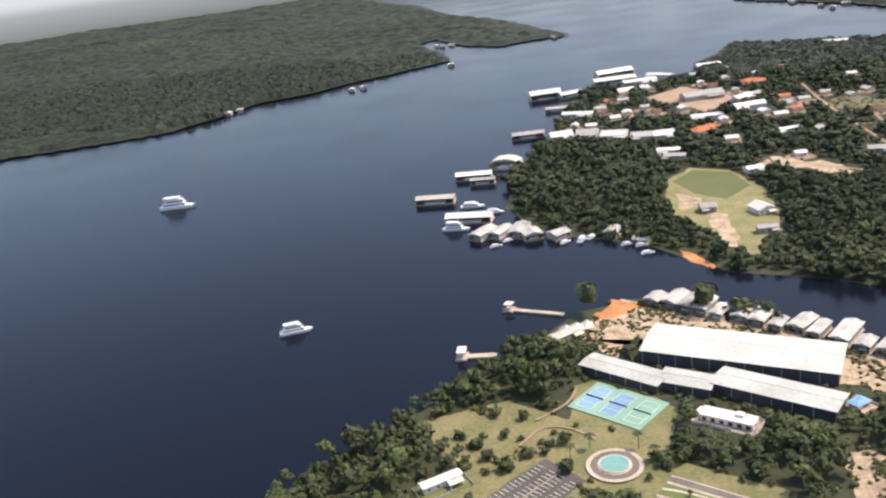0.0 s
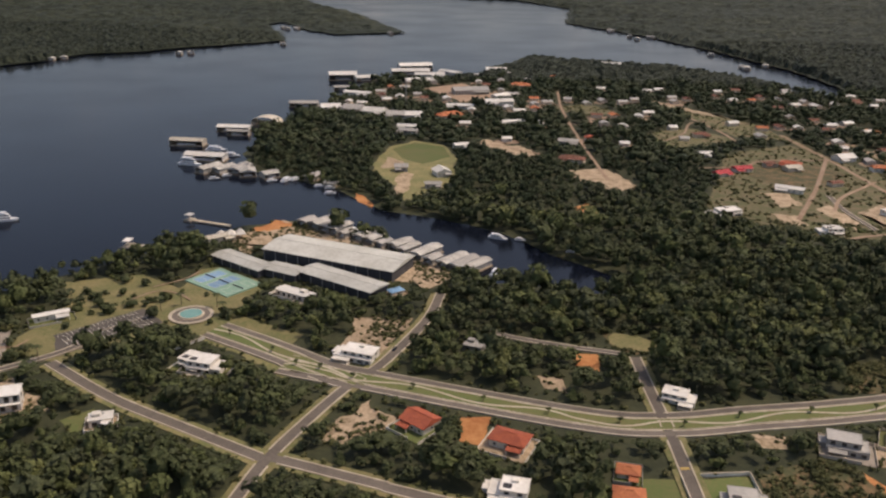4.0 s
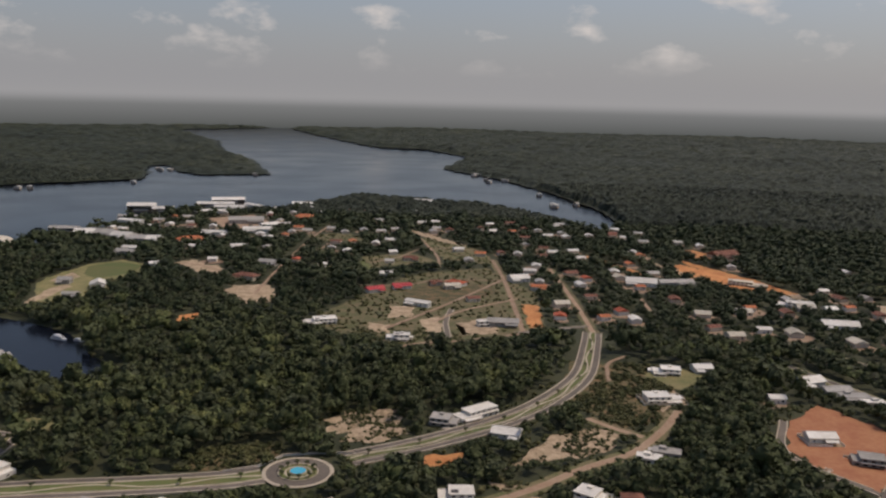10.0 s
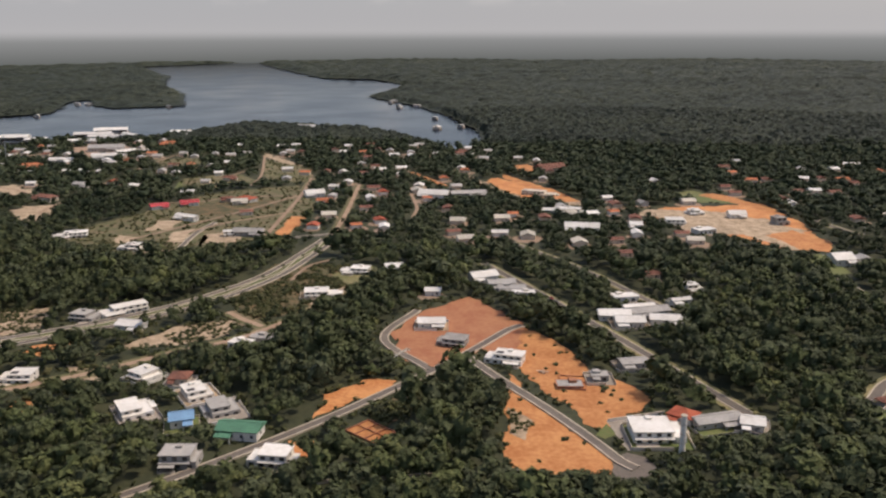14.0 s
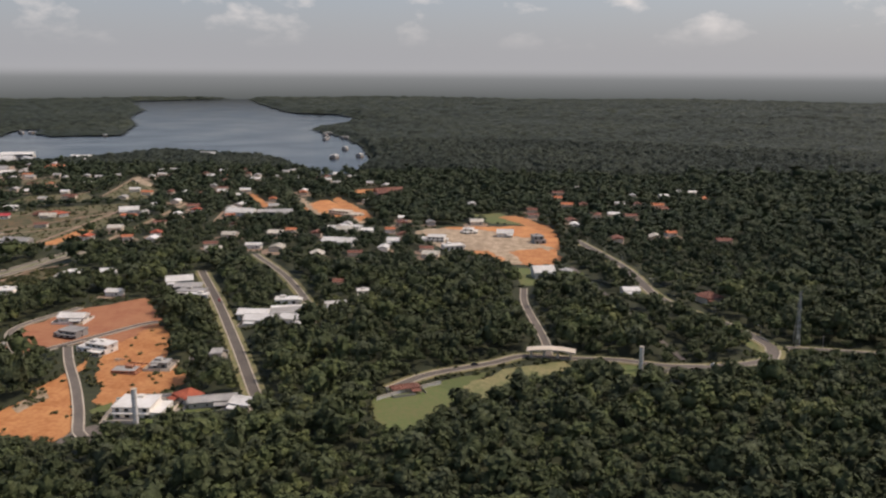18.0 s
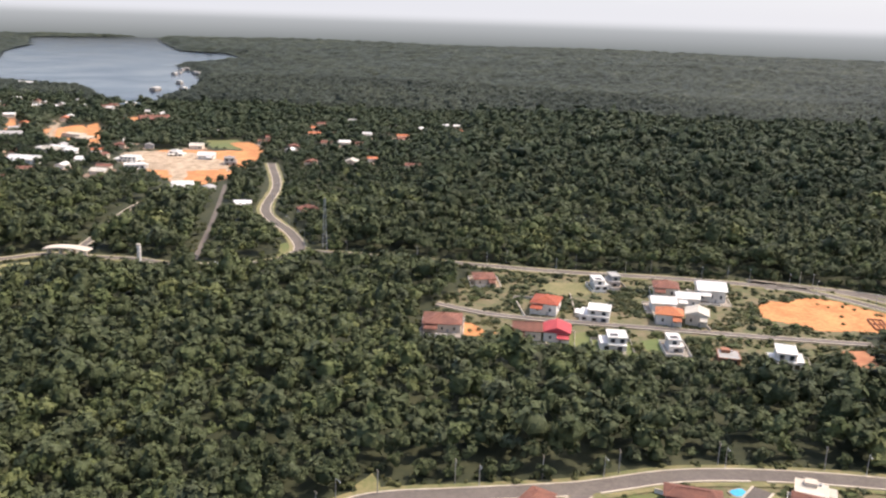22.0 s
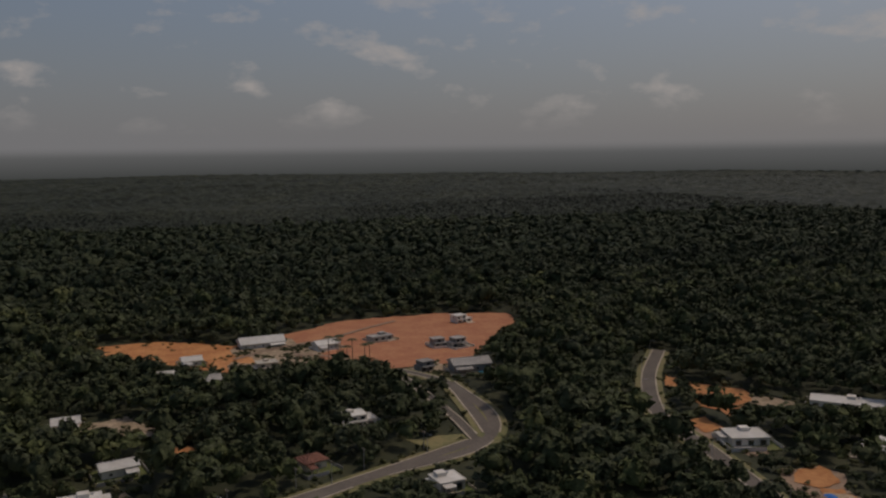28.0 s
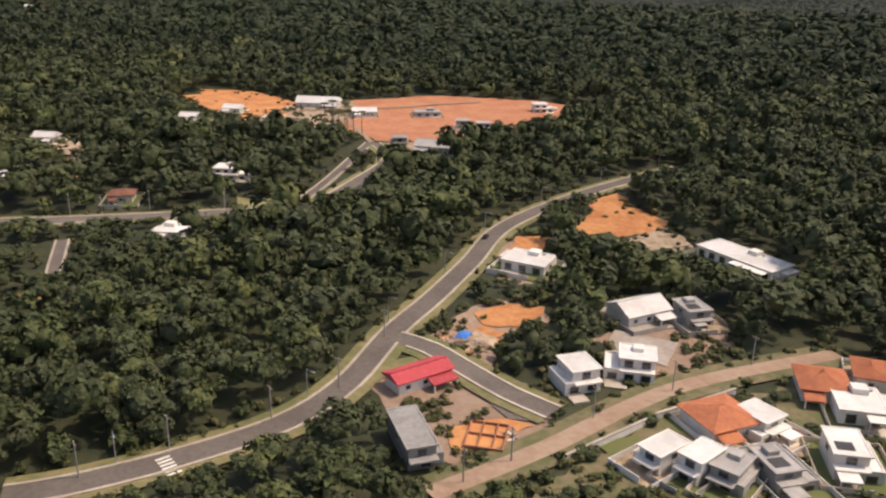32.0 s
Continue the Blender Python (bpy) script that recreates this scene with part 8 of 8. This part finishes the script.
KINDS = ((7, 5, "rust"), (8, 5, "sheet"), (6, 6, "red"), (7, 5, "tin"), (6, 5, "white"), (8, 7, "straw"), (5.5, 5, "orange"), (8, 6, "rust"))
seeds = [village_house(w, d, 2.2, "sheet" if s == "white" else s) for w, d, s in KINDS]
far_walls, far_roofs = Shape(), {k: Shape() for k in ("rust", "sheet", "tin", "orange")}
placed = 0
far_yards = Shape()
for x0, x1, y0, y1, count in ((330, 470, 430, 560, 50), (470, 640, 390, 560, 45), (560, 760, 480, 560, 14), (470, 560, 285, 400, 6), (100, 330, 540, 880, 85), (330, 470, 560, 780, 60), (30, 200, 640, 830, 60), (470, 760, 560, 700, 30), (180, 420, 800, 880, 30)):
    for _ in range(count):
        x, y = rng.uniform(x0, x1), rng.uniform(y0, y1)
        i, j = int((x - GX0) / CELL), int((y - GY0) / CELL)
        if j >= GH - 8 or (cover_map[j - 3:j + 4, i - 3:i + 4] % 2).any():
            continue
        turn = rng.choice((10, 100, 190, 280)) + rng.uniform(-12, 12)
        if y < 560 and placed < 90:
            copy_thing(rng.choice(seeds), pose(x, y, 0, 0, 0, turn))
            placed += 1
        else:
            c, s, w, d, h = math.cos(radians(turn)), math.sin(radians(turn)), rng.uniform(2.8, 4.2), rng.uniform(2.4, 3.2), rng.uniform(1.9, 2.6)
            at = lambda a, b, z: (x + c * a - s * b, y + s * a + c * b, z)
            far_walls.add([at(a * w, b * d, z) for z in (0, h) for a, b in ((-1, -1), (1, -1), (1, 1), (-1, 1))], [(0, 1, 5, 4), (1, 2, 6, 5), (2, 3, 7, 6), (3, 0, 4, 7)])
            e, g = w + 0.4, d + 0.4
            far_roofs[rng.choice(("rust", "sheet", "tin", "sheet", "tin", "sheet", "rust", "tin", "orange"))].add([at(-e, -g, h), at(e, -g, h), at(e, g, h), at(-e, g, h), at(-e, 0, h + 1.2), at(e, 0, h + 1.2)], [(3, 2, 1, 0), (0, 1, 5, 4), (2, 3, 4, 5), (1, 2, 5), (3, 0, 4)])
        k0, reach = len(far_yards.v) * 0.0001, rng.uniform(4.5, 8.5)
        rim = [(x + reach * (1 + 0.35 * noise.noise((x, y, a * 1.3))) * math.cos(a), y - 3 + reach * (1 + 0.35 * noise.noise((x, y, a * 1.3 + 9))) * math.sin(a)) for a in (math.pi * k / 6 for k in range(12))]
        far_yards.add([(a, b, 0.06 + k0) for a, b in rim], [tuple(range(12))])
        stamp(rim, 5)
        stamp([(x - 5, y - rng.uniform(7, 14)), (x + 5, y - 9), (x + 5, y + 4), (x - 5, y + 4)], 5 if rng.random() < 0.5 else 4)
        stamp([(x - 4.5, y - 5), (x + 4.5, y - 5), (x + 4.5, y + 4), (x - 4.5, y + 4)], 1)
for s in seeds:
    for o in (*s.children_recursive, s):
        bpy.data.objects.remove(o)
tagged(part("yard_ground", far_yards, DIRT_ROAD), "trodden tan earth yards round village houses", "yards", kind="stuff")
far_town = tagged(part("far_village", far_walls, CREAM), "far village of small houses with clay and metal roofs", "houses", kind="stuff")
for k, sh in far_roofs.items():
    part("roofs", sh, ROOFS[k][0], far_town)

# ---- floating houses in the far bay ----
float_seed = boathouse(3000, -600, 0, 6, 7, 2.4, tone="white")
for _ in range(20):
    u = rng.random()
    x, y = 470 - 150 * u + rng.uniform(-60, 12), 830 + 520 * u + rng.uniform(-40, 40)
    if inside(np.array([x]), np.array([y]), shore)[0]:
        copy_thing(float_seed, pose(x, y, 0, 0, 0, rng.uniform(-20, 20)))
for x, y, r in ((-195, 905, 10), (-185, 912, 30), (-110, 1010, 20), (-150, 1180, 15), (-160, 1195, 40), (-140, 1190, 70), (-5, 1160, 30), (-300, 835, 10), (-292, 845, 25)):
    copy_thing(float_seed, pose(x, y, 0, 0, 0, r))
for o in (*float_seed.children_recursive, float_seed):
    bpy.data.objects.remove(o)

# ---- cars ----
for k, (line, w, kind, kerbs, label) in enumerate(ROADS):
    if kind == "asphalt" and len(line) > 14 and w > 2.7 and k % 2:
        for _ in range(1):
            i = rng.randrange(3, len(line) - 3)
            s = rng.choice((-1, 1))
            x, y = offsets(line, s * w * 0.26)[i]
            car(x, y, math.degrees(math.atan2(line[i + 1][1] - line[i][1], line[i + 1][0] - line[i][0])), rng.randrange(4))

# ---- street trees ----
for line, half in MEDIANS:
    for i in range(2, len(line) - 1, 6 if half > 1 else 2):
        x, y = line[i]
        TREE_SPOTS.append((x + rng.uniform(-1, 1), y + rng.uniform(-1, 1), rng.uniform(1.6, 2.8), rng.uniform(0.6, 1.2)))
models = []
for k in range(6):
    street_tree(0, 0, 2.2, 0.9, rng)
    models.append([o for o in bpy.data.objects if o.name.startswith("tree") and o.parent is None][-1])
for k, (x, y, h, r) in enumerate(TREE_SPOTS[:150]):
    m = models[k % 6]
    copy_thing(m, pose(x, y, 0.4, 0, 0, rng.uniform(0, 360)))
for m in models:
    for o in (*m.children_recursive, m):
        bpy.data.objects.remove(o)

# ---- street lamps along the main roads ----
lamp = thing("street_lamp", 0, 0, 0, "slim grey steel street lamp with a single arm", "street lamp", "street lamps")
part("pole", Shape().tube(0, 0, 0, 4.6, 0.09, 0.05, 6), STEEL, lamp)
part("arm", Shape().box(0, 1.1, -0.03, 0.03, 4.5, 4.57), STEEL, lamp)
part("lamp_head", Shape().box(0.9, 1.5, -0.1, 0.1, 4.45, 4.55, 0.03), STEEL, lamp)
for line, w, kind, kerbs, label in ROADS:
    if w < 3.2 or len(line) < 20 or kind != "asphalt":
        continue
    side = offsets(line, w / 2 + 0.5)
    for i in range(4, len(line) - 2, 8):
        x, y = side[i]
        a = math.degrees(math.atan2(line[i][1] - y, line[i][0] - x))
        copy_thing(lamp, pose(x, y, 0.3, 0, 0, a))
for o in (*lamp.children_recursive, lamp):
    bpy.data.objects.remove(o)


def crossing(x, y, rot, n):
    """White stripes across a street."""
    ob = tagged(thing("crossing", x, y, rot, "white painted zebra crossing on asphalt", "crossing"), kind="structure")
    for k in range(n):
        part("stripe", Shape().box(-0.9, 0.9, (k - n / 2) * 0.75, (k - n / 2) * 0.75 + 0.4, 0.44, 0.452), MARK, ob)


for cx, cy, cr, cn in CROSSINGS:
    crossing(cx, cy, cr, cn)

WILD_PALMS = []

# ---- palms in the grove and by the shore ----
for _ in range(26):
    palm(rng.uniform(20, 75), rng.uniform(445, 560), rng.uniform(6, 9), rng)
for x, y in ((70, 268), (57, 268), (74, 262), (52, 262), (30, 222), (8, 222), (1163, 268), (1158, 266), (1170, 262)):
    palm(x, y, rng.uniform(4, 6.5), rng)
for _ in range(60):
    x, y = rng.uniform(470, 860), rng.uniform(66, 120)
    i, j = int((x - GX0) / CELL), int((y - GY0) / CELL)
    if not cover_map[j - 2:j + 3, i - 2:i + 3].any() and len(WILD_PALMS) < 20:
        WILD_PALMS.append((x, y))
for x, y in WILD_PALMS:
    palm(x, y, rng.uniform(5.5, 7.5), rng)
for x, y in TALL_PALMS:
    palm(x, y, rng.uniform(7.5, 11), rng)

# ---- woods ----
frng = np.random.default_rng(3)
prng = random.Random(4)
NEAR_CROWNS = [crown_shape(prng, 104, 1, 0.195) for _ in range(14)]
EDGE_CROWNS = [crown_shape(prng, 58, 1, 0.235) for _ in range(10)]
MID_CROWNS = [crown_shape(prng, 36, 1, 0.27) for _ in range(8)]
FAR_CROWNS = [crown_shape(prng, 9, 1, 0.34) for _ in range(8)]
SHRUBS = [crown_shape(prng, 20, 1, 0.30) for _ in range(6)]


def scatter(x0, x1, y0, y1, step, accept):
    nx, ny = int((x1 - x0) / step), int((y1 - y0) / step)
    gx, gy = np.meshgrid(x0 + step * np.arange(nx), y0 + step * np.arange(ny))
    gx = gx.ravel() + frng.uniform(-0.45, 0.45, gx.size) * step
    gy = gy.ravel() + frng.uniform(-0.45, 0.45, gy.size) * step
    i, j = ((gx - GX0) / CELL).astype(int), ((gy - GY0) / CELL).astype(int)
    ok = (i >= 1) & (i < GW - 1) & (j >= 1) & (j < GH - 1)
    gx, gy, i, j = gx[ok], gy[ok], i[ok], j[ok]
    keep = accept(i, j)
    return gx[keep], gy[keep]


def clear_of(i, j, reach):
    k = np.ones(len(i), bool)
    for a in (-reach, 0, reach):
        for b in (-reach, 0, reach):
            ii, jj = np.clip(i + a, 0, GW - 1), np.clip(j + b, 0, GH - 1)
            k &= cover_map[jj, ii] == 0
    return k


def clumps(i, j):
    return np.array([min(1.0, max(0.0, 0.35 + 1.5 * noise.noise((a * 0.16, b * 0.16, 7.0)))) for a, b in zip(i, j)])


def spots(gx, gy, r0, r1, h0, h1, z0, count, most=1.8):
    """Place, lift, size, turn and kind of each crown: stands of tall and low trees, a few giants, lower ones in front of open ground."""
    n = len(gx)
    stand = np.array([noise.noise((x * 0.03, y * 0.03, 3.0)) for x, y in zip(gx, gy)]) * 0.5 + 0.5
    giant = frng.random(n) < 0.13
    r = (r0 + (r1 - r0) * frng.random(n) ** 1.6) * (0.75 + 0.5 * stand)
    r = np.where(giant, r * 1.3, r) * 1.15
    z = z0 * (0.35 + 0.9 * stand + 0.6 * frng.random(n) ** 2 + 0.9 * giant)
    i, j = ((gx - GX0) / CELL).astype(int), ((gy - GY0) / CELL).astype(int)
    village = (gx > 30) & (gx < 760) & (gy > 390)
    z, r = np.where(village, z * 0.5, z), np.where(village, r * 0.8, r)
    open_to = np.full(n, 99.0)
    for a in range(11, 0, -1):
        open_to = np.where(np.isin(cover_map[np.clip(j + a, 0, GH - 1), i], (1, 4, 5, 7)), a * CELL, open_to)
    fit = np.clip((0.7 + 0.36 * open_to) / (z + 1.3 * r), 0.16, 1.0)
    z, r = z * fit, np.where(open_to < 6.5, np.minimum(np.maximum(r * np.maximum(fit, 0.75), 0.75), most), r * np.maximum(fit, 0.9))
    low = np.clip(1.15 * fit, 0.5, 1.0)
    front = np.zeros(n, bool)
    for a in (1, 2, 3):
        front |= cover_map[np.clip(j - a, 0, GH - 1), i] != 0
    z = np.where(front, z * 0.12, z)
    for reach in (2, 1):
        beside = np.zeros(n, bool)
        for p, q in ((-1, 0), (1, 0), (0, -1), (0, 1), (1, 1), (1, -1), (-1, 1), (-1, -1)):
            beside |= paved[np.clip(j + q * reach, 0, GH - 1), np.clip(i + p * reach, 0, GW - 1)]
        r = np.where(beside, np.minimum(r, reach * CELL * 0.75), r)
    return np.stack([gx, gy, z, r, r * low * frng.uniform(h0, h1, n), frng.uniform(0, 6.28, n), frng.integers(0, count, n)], -1)


gx, gy = scatter(-60, 1290, 86, 150, 3.0, lambda i, j: clear_of(i, j, 1))
plant("forest", spots(gx, gy, 1.1, 2.6, 0.85, 1.35, 2.6, 14), NEAR_CROWNS, LEAVES, "dense tropical forest of rounded dark and bright green crowns")
gx, gy = scatter(-60, 1390, 150, 340, 3.8, lambda i, j: clear_of(i, j, 1))
plant("forest_edge", spots(gx, gy, 1.4, 3.3, 0.8, 1.25, 2.6, 10), EDGE_CROWNS, LEAVES, "dense tropical forest of rounded green crowns round the estate")
gx, gy = scatter(-120, 1520, 340, 500, 5.0, lambda i, j: clear_of(i, j, 1))
# More crowns take the haze-toned leaf colour the further back they stand.
back = frng.random(len(gx)) < (gy - 340) / 120
plant("forest_behind", spots(gx[~back], gy[~back], 1.8, 4.0, 0.75, 1.15, 2.1, 8), MID_CROWNS, LEAVES, "dense tropical forest and village trees behind the estate")
plant("forest_hillside", spots(gx[back], gy[back], 1.8, 4.2, 0.75, 1.15, 2.1, 8), MID_CROWNS, MID_HAZE_LEAVES, "dense darker tropical forest behind the estate, its greens toned for haze")
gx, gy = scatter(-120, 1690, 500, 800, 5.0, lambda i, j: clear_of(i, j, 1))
plant("forest_beyond", spots(gx, gy, 2.2, 5.4, 0.7, 1.1, 2.2, 8), FAR_CROWNS, MID_HAZE_LEAVES, "dense dark tropical forest towards the far shore, its greens toned for haze")
gx, gy = scatter(-60, 1400, 48, 400, 1.2, lambda i, j: ((cover_map[j, i] == 2) & (frng.random(len(i)) < 0.30 + 1.0 * clumps(i, j))) | ((cover_map[j, i] == 5) & (frng.random(len(i)) < 0.06 * clumps(i, j))) | ((cover_map[j, i] == 7) & (frng.random(len(i)) < 0.03 + 0.7 * clumps(i, j))) | ((cover_map[j, i] == 4) & (frng.random(len(i)) < 0.75 * clumps(i, j))))
plant("shrubs", spots(gx, gy, 0.3, 1.55, 0.5, 0.85, 0.08, 6), SHRUBS, SHRUB, "low shrubs and young trees on open plots", "shrubs")
gx, gy = scatter(-60, 1690, 400, 800, 3.6, lambda i, j: (cover_map[j, i] == 4) & (frng.random(len(i)) < 0.55))
plant("garden_trees", spots(gx, gy, 1.0, 2.5, 0.8, 1.2, 0.6, 6), SHRUBS, SHRUB, "garden trees between village houses", "trees")
gx, gy = scatter(-60, 1560, 60, 420, 3.6, lambda i, j: (cover_map[j, i] == 6) & (frng.random(len(i)) < 0.03 + 1.0 * clumps(i, j) ** 2))
plant("park_trees", spots(gx, gy, 1.1, 2.9, 0.8, 1.2, 0.6, 10), EDGE_CROWNS, LEAVES, "leafy trees on the club grass")
gx, gy = scatter(-60, 1560, 48, 400, 3.2, lambda i, j: (cover_map[j, i] == 4) & (frng.random(len(i)) < 0.28 + 1.0 * clumps(i, j)))
plant("yard_trees", spots(gx, gy, 0.8, 2.6, 0.8, 1.2, 0.5, 10, 2.3), EDGE_CROWNS, LEAVES, "small leafy trees in gardens and plots")
gx, gy = scatter(-60, 1390, 55, 340, 1.7, lambda i, j: (cover_map[j, i] == 0) & ~clear_of(i, j, 1) & (frng.random(len(i)) < 0.42))
plant("undergrowth", spots(gx, gy, 0.5, 1.5, 0.7, 1.1, 0.15, 8), FAR_CROWNS, SHRUB, "low undergrowth along the edge of the woods", "shrubs")
